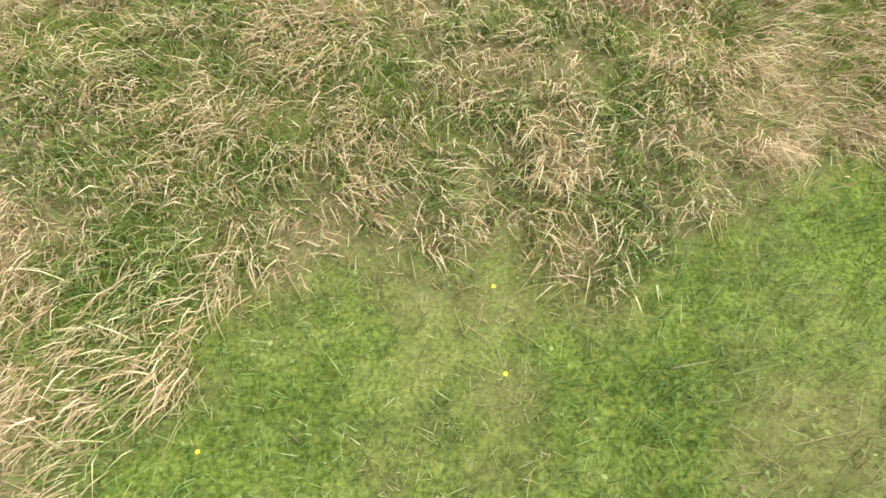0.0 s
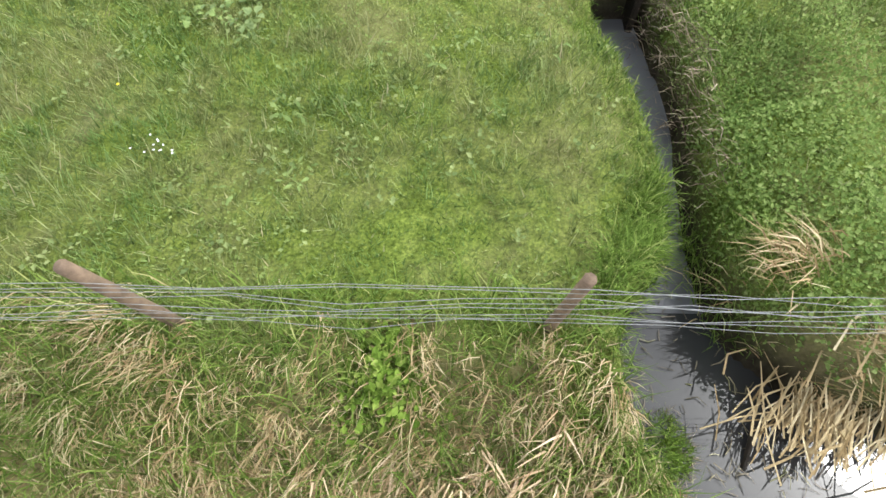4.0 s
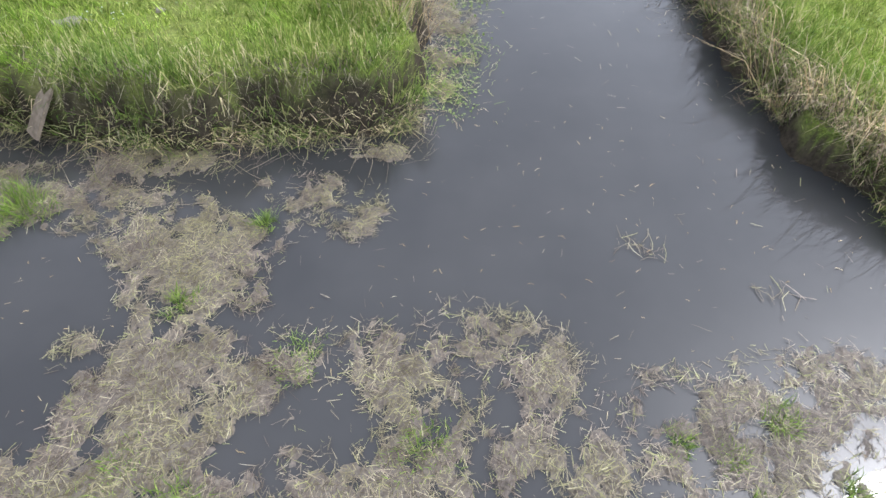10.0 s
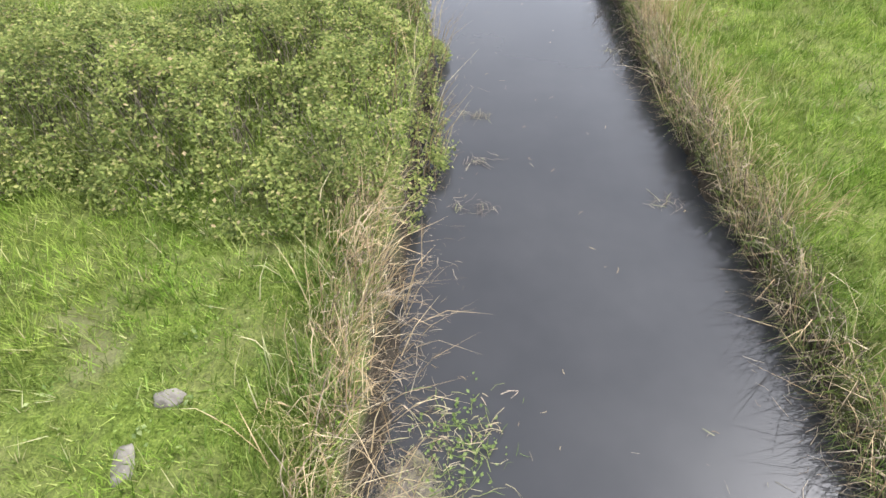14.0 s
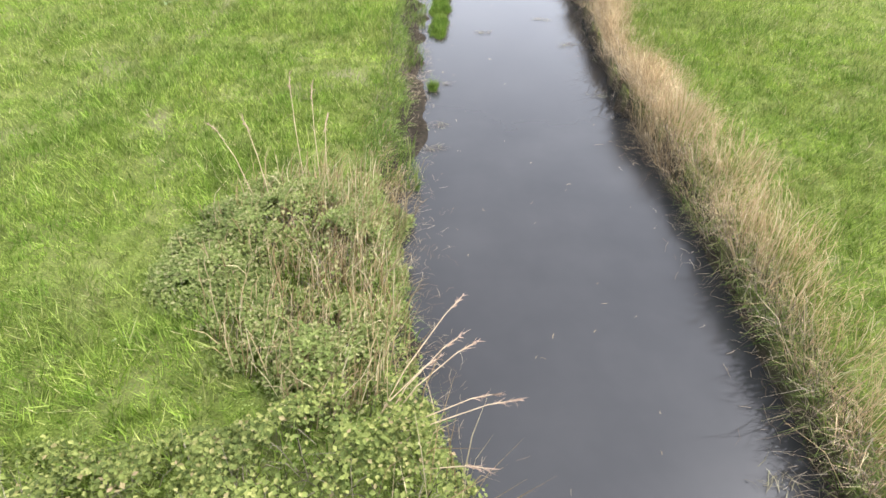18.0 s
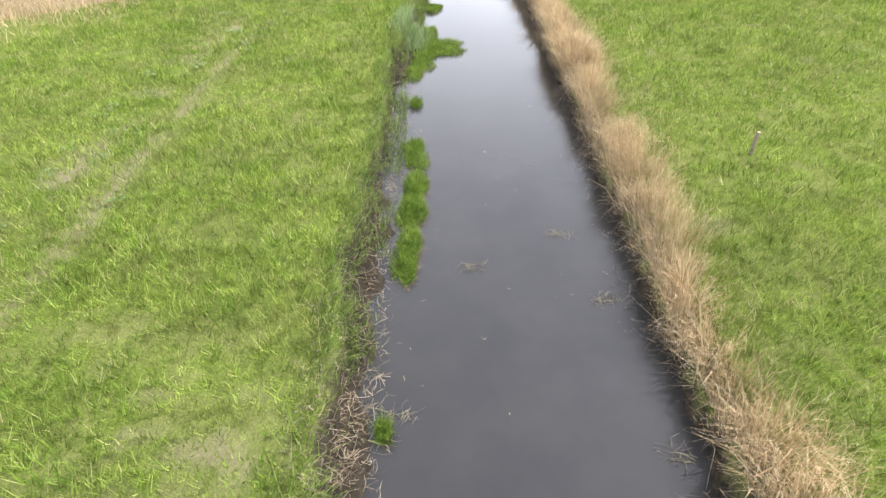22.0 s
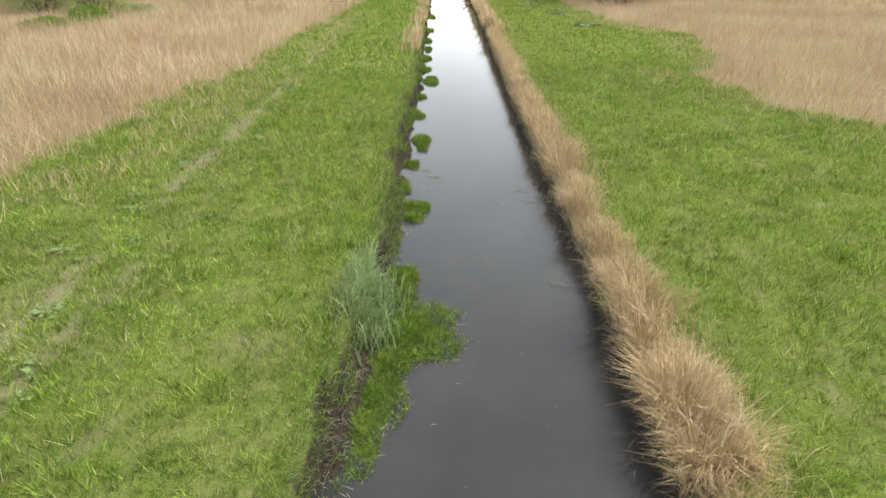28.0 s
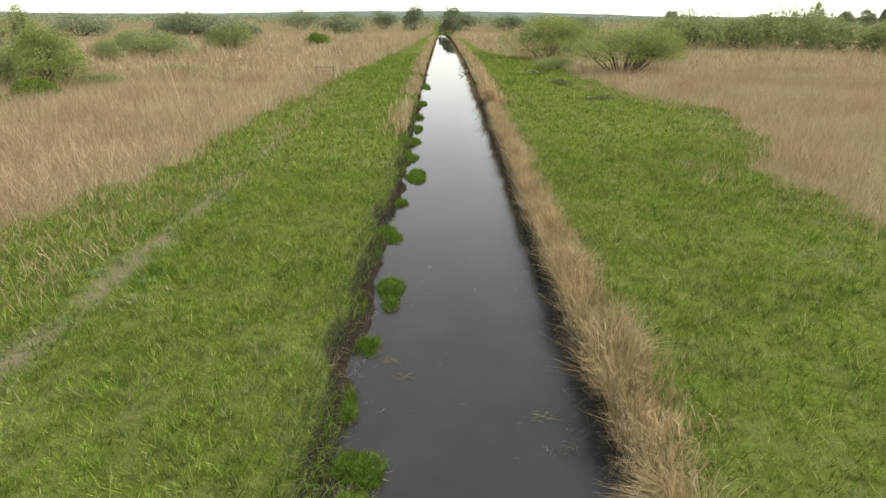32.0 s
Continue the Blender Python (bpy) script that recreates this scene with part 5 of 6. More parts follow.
for k, hz in enumerate((0.42, 0.5, 0.58, 0.66, 0.74, 0.82, 0.88, 0.94)):
    bm = bmesh.new()
    pts = []
    for a, b in zip(FX, FX[1:]):
        for u in (0, 0.25, 0.5, 0.75):
            xx = a + (b - a) * u
            sag = 0.06 * math.sin(math.pi * u) * random.Random(int(a * 10) + k * 7).uniform(0.2, 1.3)
            pts.append((xx, -LEAN * hz - 0.045 + 0.03 * random.Random(k * 31 + int(xx * 9)).uniform(-1, 1) * (u > 0), hz - sag))
    pts.append((FX[-1], -LEAN * hz - 0.045, hz))
    tube(bm, pts, [0.0014] * len(pts), 4)
    part("wire", bm, m_wire, fence)


# ---- rosettes of broad-leaved weeds ----
def leaf_bm(length, width, curl, wave, seed):
    """A broad leaf along +y from its stalk, folded on the midrib."""
    r = random.Random(seed)
    bm = bmesh.new()
    prev = None
    for k in range(7):
        u = k / 6
        w = width * (math.sin(math.pi * min(1, u * 0.92 + 0.06)) ** 0.75) * (1 - 0.15 * u) * r.uniform(0.62, 1.25)
        zc = 0.10 * length * math.sin(u * 2.6) - curl * length * u * u
        wob = [wave * length * r.uniform(-1, 1) for _ in range(2)]
        row = [bm.verts.new((-w / 2, u * length, zc + 0.14 * w + wob[0])), bm.verts.new((0, u * length, zc)), bm.verts.new((w / 2, u * length, zc + 0.14 * w + wob[1]))]
        if prev:
            bm.faces.new((prev[0], prev[1], row[1], row[0]))
            bm.faces.new((prev[1], prev[2], row[2], row[1]))
        prev = row
    tube(bm, [(0, -0.35 * length, -0.1 * length), (0, 0, 0)], [0.004, 0.003], 4, False)
    return bm


def weed_material(name, a, b):
    m, nodes, links, p = mat_base(name, 0.7, 0.15)
    o = nodes.new("ShaderNodeObjectInfo")
    r = ramp_node(nodes, [(0.0, a), (1.0, b)])
    links.new(o.outputs["Random"], r.inputs["Fac"])
    pr = ramp_node(nodes, [(0.3, (0.8, 0.85, 0.8)), (0.7, (1.15, 1.1, 1.1))])
    links.new(noise_node(nodes, links, 30.0, 4.0), pr.inputs["Fac"])
    links.new(mixed(nodes, links, 1.0, r.outputs["Color"], pr.outputs["Color"], "MULTIPLY"), p.inputs["Base Color"])
    return m


m_dock = weed_material("dock_leaf", (0.115, 0.175, 0.05), (0.21, 0.28, 0.09))
m_burdock = weed_material("burdock_leaf", (0.125, 0.18, 0.065), (0.21, 0.275, 0.11))


def rosette(name, label, leaves, length, width, material, seed):
    r = random.Random(seed)
    top = thing(name, label, "weed", (0, 0, -50), "weeds in the turf")
    shapes = []
    for v in range(3):
        me = bpy.data.meshes.new("leaf")
        bm = leaf_bm(length * (0.8 + 0.2 * v), width * (0.85 + 0.15 * v), 0.12 + 0.08 * v, 0.06, seed * 5 + v)
        bm.to_mesh(me)
        bm.free()
        me.materials.append(material)
        me.polygons.foreach_set("use_smooth", [True] * len(me.polygons))
        shapes.append(me)
    for k in range(leaves):
        p = part("leaf", shapes[k % 3], material, top)
        a = 360 * k / leaves + r.uniform(-45, 45)
        s = r.uniform(0.4, 1.15)
        d = radians(a)
        reach = length * r.uniform(0.15, 1.7)
        p.matrix_basis = pose(-math.sin(d) * reach, math.cos(d) * reach, 0.02 + r.uniform(0, 0.04), r.uniform(-12, 18), r.uniform(-18, 18), a + r.uniform(-60, 60)) @ Matrix.Scale(s, 4)
    return top


KINDS = [rosette("dock_plant", "low dock plant with long pale green leaves in short grass", 9, 0.09, 0.045, m_dock, 1),
         rosette("dock_plant", "small dock seedling with few pale leaves in short grass", 5, 0.075, 0.035, m_dock, 2),
         rosette("burdock_plant", "spreading burdock with broad grey-green leaves in the turf", 14, 0.1, 0.088, m_burdock, 3),
         rosette("burdock_plant", "young burdock with round pale green leaves in the turf", 11, 0.072, 0.064, m_dock, 4)]
BURDOCK = ((-1.22, 6.73), (-1.47, 6.75), (-1.09, 6.71), (-0.88, 7.79), (-0.62, 7.91), (-0.71, 7.4), (-0.87, 7.09), (-0.99, 6.99), (-1.32, 6.88), (-0.86, 7.83), (-1.1, 7.73), (-0.73, 7.73), (-1.48, 7.83), (-1.79, 9.11), (-2.09, 8.88), (-1.66, 8.85), (-1.17, 8.52), (-0.61, 8.29))
DOCK = ((-2.14, 8.39), (0.31, 7.59), (1.47, 8.22), (-0.58, 7.29), (-0.79, 7.01), (-0.96, 6.58), (-1.11, 6.47), (-1.46, 6.39), (0.38, 6.53), (-2.49, 9.14), (-2.32, 8.31), (-0.3, 8.22), (-0.08, 8.05), (1.54, 9.51), (0.71, 7.09), (-0.71, 6.27), (-0.72, 5.93), (-0.59, 5.92), (-0.93, 5.37), (-0.56, 5.5), (-0.59, 5.4), (-0.3, 5.59), (-0.17, 6.42), (-0.21, 6.17), (0.17, 6.32), (-2.27, 7.46), (0.91, 6.44), (-1.62, 7.91), (-2.33, 6.98), (-0.76, 8.14), (-1.87, 8.47), (-1.74, 7.96), (-0.66, 7.92), (-0.41, 7.71), (0.08, 8.27), (0.3, 8.01), (0.27, 7.79), (0.0, 7.79), (0.12, 7.95), (-0.04, 8.93), (0.94, 8.13), (1.34, 7.99), (1.12, 8.05), (2.57, 8.82), (2.57, 8.5), (-1.52, 8.48), (-1.9, 8.28), (-0.31, 7.71), (-2.9, 15.6), (-2.3, 16.5), (-3.6, 15.9), (-2.9, 18.2), (-3.8, 20.4), (-3.4, 17.6))
pick = random.Random(11)
for spots, kinds in ((BURDOCK, KINDS[2:]), (DOCK, KINDS[:2])):
    for wx, wy in spots:
        k = pick.choice(kinds)
        copy_thing(k, pose(*at_ground(wx, wy, 0.022), 0, 0, pick.uniform(0, 360)) @ Matrix.Scale(pick.uniform(0.45, 0.75), 4))
for y in np.arange(33, 62, 0.5):
    wx = -4.95 + pick.uniform(-0.8, 1.2)
    copy_thing(pick.choice(KINDS[2:]), pose(*at_ground(wx, float(y) + pick.uniform(-0.4, 0.4), 0.03), 0, 0, pick.uniform(0, 360)) @ Matrix.Scale(pick.uniform(0.6, 1.1), 4))
for k in KINDS:
    for o in (*k.children_recursive, k):
        bpy.data.objects.remove(o)


# ---- flowers ----
m_yellow = plain_material("yellow_petals", (0.75, 0.58, 0.02), (0.85, 0.7, 0.05), 30.0, 0.5, 0.0)
m_white = plain_material("white_petals", (0.75, 0.75, 0.72), (0.85, 0.85, 0.82), 30.0, 0.6, 0.0)
m_stalk = plain_material("flower_stalk", (0.08, 0.14, 0.03), (0.12, 0.19, 0.05), 20.0, 0.6, 0.0)


def flower(name, label, petals, radius, stalk, material):
    top = thing(name, label, "flower", (0, 0, -60), "wild flowers")
    bm = bmesh.new()
    for k in range(petals):
        a, b = 6.2832 * k / petals, 6.2832 * (k + 0.8) / petals
        bm.faces.new([bm.verts.new(v) for v in ((0, 0, stalk), (math.cos(a) * radius, math.sin(a) * radius, stalk + radius * 0.35), (math.cos((a + b) / 2) * radius * 1.15, math.sin((a + b) / 2) * radius * 1.15, stalk + radius * 0.4), (math.cos(b) * radius, math.sin(b) * radius, stalk + radius * 0.35))])
    part("petals", bm, material, top)
    part("stalk", tube(bmesh.new(), [(0, 0, -0.03), (0.004, 0, stalk * 0.5), (0, 0, stalk)], [0.002, 0.0018, 0.0016], 4, False), m_stalk, top)
    return top


butter = flower("buttercup", "yellow buttercup standing in green grass", 5, 0.008, 0.11, m_yellow)
daisy = flower("daisy", "small white daisy in short turf", 9, 0.0062, 0.06, m_white)
pick = random.Random(5)
for fx, fy in ((0.21, 0.78), (0.24, 0.45), (-0.81, 0.19), (1.23, 9.79), (1.39, 9.8), (1.12, 9.62), (1.55, 9.62), (1.77, 9.65), (1.93, 9.63), (1.01, 9.7), (1.5, 8.6), (0.75, 8.9), (2.0, 8.7), (-1.65, 6.0), (0.4, 9.3), (2.3, 9.0)):
    copy_thing(butter, pose(*at_ground(fx, fy, 0.04), 0, 0, pick.uniform(0, 360)))
for k in range(12):
    copy_thing(daisy, pose(*at_ground(-1.37 + pick.gauss(0, 0.08), 5.6 + pick.gauss(0, 0.06), 0.03), 0, 0, pick.uniform(0, 360)))
for k in range(9):
    copy_thing(daisy, pose(*at_ground(-2.75 + pick.gauss(0, 0.15), 15.5 + pick.gauss(0, 0.12), 0.03), 0, 0, pick.uniform(0, 360)))
for k in range(14):
    copy_thing(daisy, pose(*at_ground(pick.uniform(0.8, 2.6), pick.uniform(8.2, 9.0), 0.0), 0, 0, pick.uniform(0, 360)))
for k in (butter, daisy):
    for o in (*k.children_recursive, k):
        bpy.data.objects.remove(o)

# ---- stones, planks and posts ----
def stone(sx, sy, sz, at, rz, label, seed):
    bm = bmesh.new()
    bmesh.ops.create_icosphere(bm, subdivisions=3, radius=1)
    for v in bm.verts:
        k = 1 + 0.5 * noise.noise(v.co * 1.3 + Vector((seed, 0, 0))) + 0.16 * noise.noise(v.co * 4 + Vector((0, seed, 0)))
        c = Vector([math.copysign(abs(a) ** 0.85, a) for a in v.co]) * k
        v.co = Vector((c.x * sx / 2, c.y * sy / 2, c.z * sz / 2))
    me = bpy.data.meshes.new("stone")
    bm.to_mesh(me)
    bm.free()
    me.materials.append(m_stone)
    me.polygons.foreach_set("use_smooth", [True] * len(me.polygons))
    ob = tagged(new("stone", me), label, "stone", "stones in the grass")
    ob.matrix_world = pose(*at, pick.uniform(-8, 8), pick.uniform(-8, 8), rz)


for k, (sx_, sy_, sz_, px, py, rz, text) in enumerate(((0.15, 0.28, 0.09, -1.31, 16.72, 18, "pale angular lump of concrete in the grass"), (0.17, 0.27, 0.06, -1.38, 16.3, 30, "flat grey stone sunk in the grass"), (0.22, 0.15, 0.09, -1.19, 17.18, 10, "grey lump of concrete in the grass"), (0.11, 0.10, 0.08, -2.38, 15.71, 0, "small white stone in the grass"), (0.42, 0.25, 0.07, -3.15, 15.47, 5, "broad flat grey stone sunk in the turf"), (0.10, 0.12, 0.06, -2.62, 16.84, 40, "small pale stone in the grass"), (0.09, 0.07, 0.05, -2.62, 16.98, 70, "small pale stone in the grass"), (0.12, 0.08, 0.05, -0.72, 15.87, 0, "small pale stone near the bank's edge"))):
    stone(sx_ * 0.9, sy_ * 0.85, sz_, at_ground(px, py, -sz_ * 0.05), rz, text, k * 3.1)

plank = tagged(new("plank", bpy.data.meshes.new("plank")), "weathered grey plank leaning down the muddy bank", "plank")
bm = slab_bm(0.19, 0.62, 0.03, 0.005, 0.003, 9, 2)
bm.to_mesh(plank.data)
bm.free()
plank.data.materials.append(m_oldwood)
plank.matrix_world = pose(-3.14, 14.52, 0.38, 48, 0, -42)

gatepost = thing("timber_post", "thick old brown timber post with rusty patches", "post", at_ground(-3.55, 16.6, 0.0))
bm = bmesh.new()
tube(bm, [(0, 0, -0.2), (-0.01, 0, 0.3), (-0.02, 0.01, 0.8), (-0.03, 0.02, 1.25)], [0.15, 0.145, 0.14, 0.13], 12)
part("shaft", bm, m_brownwood, gatepost, smooth=True)
for k, (bx, by, rz) in enumerate(((0.32, -0.12, -12), (0.25, -0.25, 8), (0.38, 0.12, 50))):
    ob = tagged(new("board", bpy.data.meshes.new("board")), "short rotten board lying on bare earth by a post", "board", "boards by the post")
    bm = slab_bm(0.34 - 0.07 * k, 0.07, 0.025, 0.004, 0.003, k)
    bm.to_mesh(ob.data)
    bm.free()
    ob.data.materials.append(m_oldwood)
    ob.matrix_world = pose(*at_ground(-3.55 + bx, 16.6 + by, 0.03), 0, 0, rz)

stake = thing("stake", "short grey wooden stake with a sawn pale top", "stake", at_ground(6.11, 35.28))
part("shaft", tube(bmesh.new(), [(0, 0, -0.2), (0, 0, 0.2), (0.01, 0, 0.42)], [0.034, 0.033, 0.031], 10), m_oldwood, stake)
bm = bmesh.new()
bmesh.ops.create_circle(bm, cap_ends=True, segments=10, radius=0.029)
c = part("sawn_top", bm, m_pale, stake, "pale sawn end")
c.location = (0.01, 0, 0.4245)

rod = thing("marker_rod", "slender pale wooden rod leaning in the reed bed", "rod", at_ground(-12.2, 74.0))
part("shaft", tube(bmesh.new(), [(0.12, 0, -0.3), (0.05, 0, 0.8), (-0.28, 0, 2.9)], [0.05, 0.045, 0.03], 8), m_pale, rod)

stick = tagged(new("dead_stick", bpy.data.meshes.new("dead_stick")), "dark wet stick lying in the ditch pool", "stick")
bm = tube(bmesh.new(), [(-0.05, -0.11, 0.0), (0.0, 0.0, 0.02), (0.05, 0.12, 0.03)], [0.014, 0.018, 0.013], 6)
bm.to_mesh(stick.data)
bm.free()
stick.data.materials.append(m_rust)
stick.matrix_world = pose(1.82, 4.15, 0.005)

# a fallen branch in the canal far on
snag = thing("fallen_branch", "dark forked branch fallen into the canal", "branch", (5.2, 108, 0))
bm = bmesh.new()
for p in (((0.5, 0, -0.1), (0, 0, 0.3), (-0.8, 0, 0.9)), ((0, 0, 0.3), (-0.9, 0.2, 0.1)), ((0.2, 0, 0.2), (0.4, 0.2, 0.9)), ((-0.4, 0, 0.6), (-1.0, -0.3, 0.3))):
    tube(bm, p, [0.07, 0.05, 0.02][:len(p)] if len(p) == 3 else [0.05, 0.02], 6)
part("wood", bm, m_rust, snag)

# old field gate far off by the reeds
gate = thing("field_gate", "low grey field gate standing among the reeds", "gate", (-8.6, 94, 0.42))
for gx in (0, 1.5):
    p = part("gate_post", tube(bmesh.new(), [(0, 0, -0.2), (0, 0, 1.15)], [0.05, 0.045], 8), m_oldwood, gate)
    p.location = (gx, 0, 0)
for gz in (0.4, 0.7, 1.0):
    p = part("rail", slab_bm(1.4, 0.03, 0.05, 0.006), m_oldwood, gate)
    p.location = (0.75, 0, gz)
# ---- brambles on the left bank ----
def thicket(name, label, outline, height, leaves, stems, seed, dry=0.0, material=m_bramble, edge=0.8):
    """A low thicket within an outline (x, y, rx, ry of its mounds): arching stems and a skin of leaves."""
    top = thing(name, label, "bramble", (0, 0, 0))

    def hump(x, y):
        best = np.zeros(len(x))
        for cx, cy, rx, ry, k in outline:
            r2 = ((x - cx) / rx) ** 2 + ((y - cy) / ry) ** 2
            best = np.maximum(best, k * np.clip(1 - r2 + (vnoise(x, y, 1.4, seed + 9) - 0.5) * 0.7, 0, 1) ** edge)
        return best * (0.5 + 0.9 * vnoise(x, y, 1.1, seed)) * (0.75 + 0.5 * vnoise(x, y, 4.0, seed + 3))

    x0, x1 = min(o[0] - o[2] for o in outline), max(o[0] + o[2] for o in outline)
    y0, y1 = min(o[1] - o[3] for o in outline), max(o[1] + o[3] for o in outline)
    sprays = leaves // 5
    x, y = scatter(sprays * 4, x0, x1, y0, y1)
    hh = hump(x, y)
    keep = (hh > 0.08) & (rng.random(len(x)) < 0.1 + 1.1 * step(0.32, 0.6, vnoise(x, y, 3.5, seed + 5)))
    x, y, hh = x[keep][:sprays], y[keep][:sprays], hh[keep][:sprays]
    base = np.maximum(ground_z(x, y), 0.02)
    z = base + hh * height * (1.03 - 0.4 * rng.random(len(x)) ** 2) * (0.88 + 0.24 * vnoise(x, y, 6.0, seed + 7))
    k = np.repeat(np.arange(len(x)), 5)
    x, y, z = (v[k] + rng.normal(0, s, len(k)) for v, s in ((x, 0.034), (y, 0.034), (z, 0.018)))
    ob = new("foliage", leaf_cloud("foliage", x, y, z, rng.uniform(0.022, 0.05, len(x)), material, 0.42))
    ob.parent = top
    m = stems
    x, y = scatter(m * 4, x0, x1, y0, y1)
    hh = hump(x, y)
    keep = hh > 0.1
    x, y, hh = x[keep][:m], y[keep][:m], hh[keep][:m]
    me = blade_mesh("stem_tangle", x, y, np.maximum(ground_z(x, y), 0.02), hh * height * rng.uniform(0.9, 1.25, len(x)), np.full(len(x), 0.008), rng.uniform(0.2, 1.4, len(x)), rng.uniform(0, 6.283, len(x)), m_dead, 0.1)
    ob = new("stem_tangle", me)
    ob.parent = top
    if dry:
        k = int(m * dry)
        rank = np.argsort(-(x + rng.normal(0, 0.5, len(x))))
        px, py = x[rank[:k]], y[rank[:k]]
        me = blade_mesh("dry_growth", px, py, np.maximum(ground_z(px, py), 0.02), rng.uniform(0.5, 1.15, k) * height + 0.1, rng.uniform(0.006, 0.011, k), rng.uniform(0.1, 0.9, k), rng.normal(0.4, 1.2, k), m_straw, 0.05)
        ob = new("dry_growth", me)
        ob.parent = top
        ob["label"] = "dry straw-coloured stalks"


m_scrub = leaf_material("scrub_leaves", [(0.0, (0.14, 0.18, 0.055)), (0.45, (0.21, 0.255, 0.08)), (0.8, (0.28, 0.315, 0.11)), (1.0, (0.37, 0.34, 0.18))], ((0.84, 0.86, 0.84), (1.14, 1.14, 1.08)), 1.3, trans=0.3)
thicket("bramble_thicket", "dense green bramble thicket overhanging the canal", ((-2.9, 20.8, 2.4, 1.9, 1.0), (-0.9, 20.7, 1.75, 2.1, 1.0), (-0.25, 22.3, 1.0, 1.3, 0.6), (-4.9, 21.3, 1.7, 1.4, 0.9), (-1.9, 21.4, 1.6, 1.3, 1.0), (-2.6, 21.0, 3.6, 2.2, 0.25)), 0.95, 62000, 3200, 111, 0.03)
thicket("bramble_thicket", "low bramble thicket mixed with dry stalks", ((-1.15, 25.6, 1.1, 1.1, 0.9), (-0.5, 25.2, 0.7, 1.6, 0.85), (-1.8, 24.9, 0.9, 0.9, 0.35), (-0.35, 23.9, 0.7, 1.0, 0.7), (-1.1, 24.2, 0.9, 0.8, 0.5), (-1.4, 26.3, 0.9, 0.6, 0.4)), 0.46, 26000, 2600, 131, 0.6, m_scrub, 1.5)

n = 420
x, y = rng.normal(-0.3, 0.16, n), rng.normal(27.0, 0.28, n)
blades("dry_tuft", x, y, np.maximum(ground_z(x, y), 0.05), rng.uniform(0.1, 0.34, n), rng.uniform(0.005, 0.009, n), rng.uniform(0.5, 2.6, n), rng.normal(0.2, 1.1, n), m_straw, "pale withered grass tuft hanging at the bank's lip", "grass", 0.3)
# reeds with feathery heads at the thicket's edge
m_plume = plain_material("reed_plume", (0.30, 0.20, 0.14), (0.48, 0.35, 0.25), 60.0, 0.9, 0.3)
REEDS = ((-0.15, 23.1, 0.68, 0.95, 0.12), (-0.1, 23.1, 0.6, 0.52, 0.14), (-0.05, 23.15, 0.67, 0.45, 0.1), (-0.2, 23.0, 0.55, 0.4, 0.16), (0.0, 23.0, 0.72, 0.13, 0.1), (0.0, 22.95, 0.86, 0.15, 0.07), (0.05, 22.7, 0.6, -0.1, 0.06), (-1.2, 26.25, -0.03, 0.3, 1.0), (-1.05, 26.4, 0.02, 0.25, 0.85), (-1.75, 26.1, -0.4, 0.3, 0.5), (-1.5, 25.9, -0.12, 0.1, 0.75), (-0.9, 26.1, 0.05, 0.2, 0.6))
for k, (rx_, ry_, dx, dy, up) in enumerate(REEDS):
    r = thing("reed", "tall dry reed stalk with a feathery seed head", "reed", at_ground(rx_, ry_, 0.0), "reeds with heads")
    bm = tube(bmesh.new(), [(0, 0, 0), (dx * 0.35, dy * 0.35, up * 0.6 + 0.2), (dx * 0.8, dy * 0.8, up * 0.95 + 0.3), (dx, dy, up + 0.3)], [0.005, 0.0045, 0.0035, 0.0025], 5, False)
    part("stalk", bm, m_pale, r)
    bm = bmesh.new()
    q = random.Random(k)
    tip = Vector((dx, dy, up + 0.3))
    d = Vector((dx, dy, up * 0.3)).normalized()
    for i in range(26):
        s = tip + d * q.uniform(-0.14, 0.04)
        e = s + d * q.uniform(0.03, 0.08) + Vector((q.gauss(0, 0.018), q.gauss(0, 0.018), q.gauss(-0.01, 0.018)))
        w = Vector((q.gauss(0, 1), q.gauss(0, 1), q.gauss(0, 1))).normalized() * 0.006
        bm.faces.new([bm.verts.new(v) for v in (s - w, s + w, e)])
    part("seed_head", bm, m_plume, r)


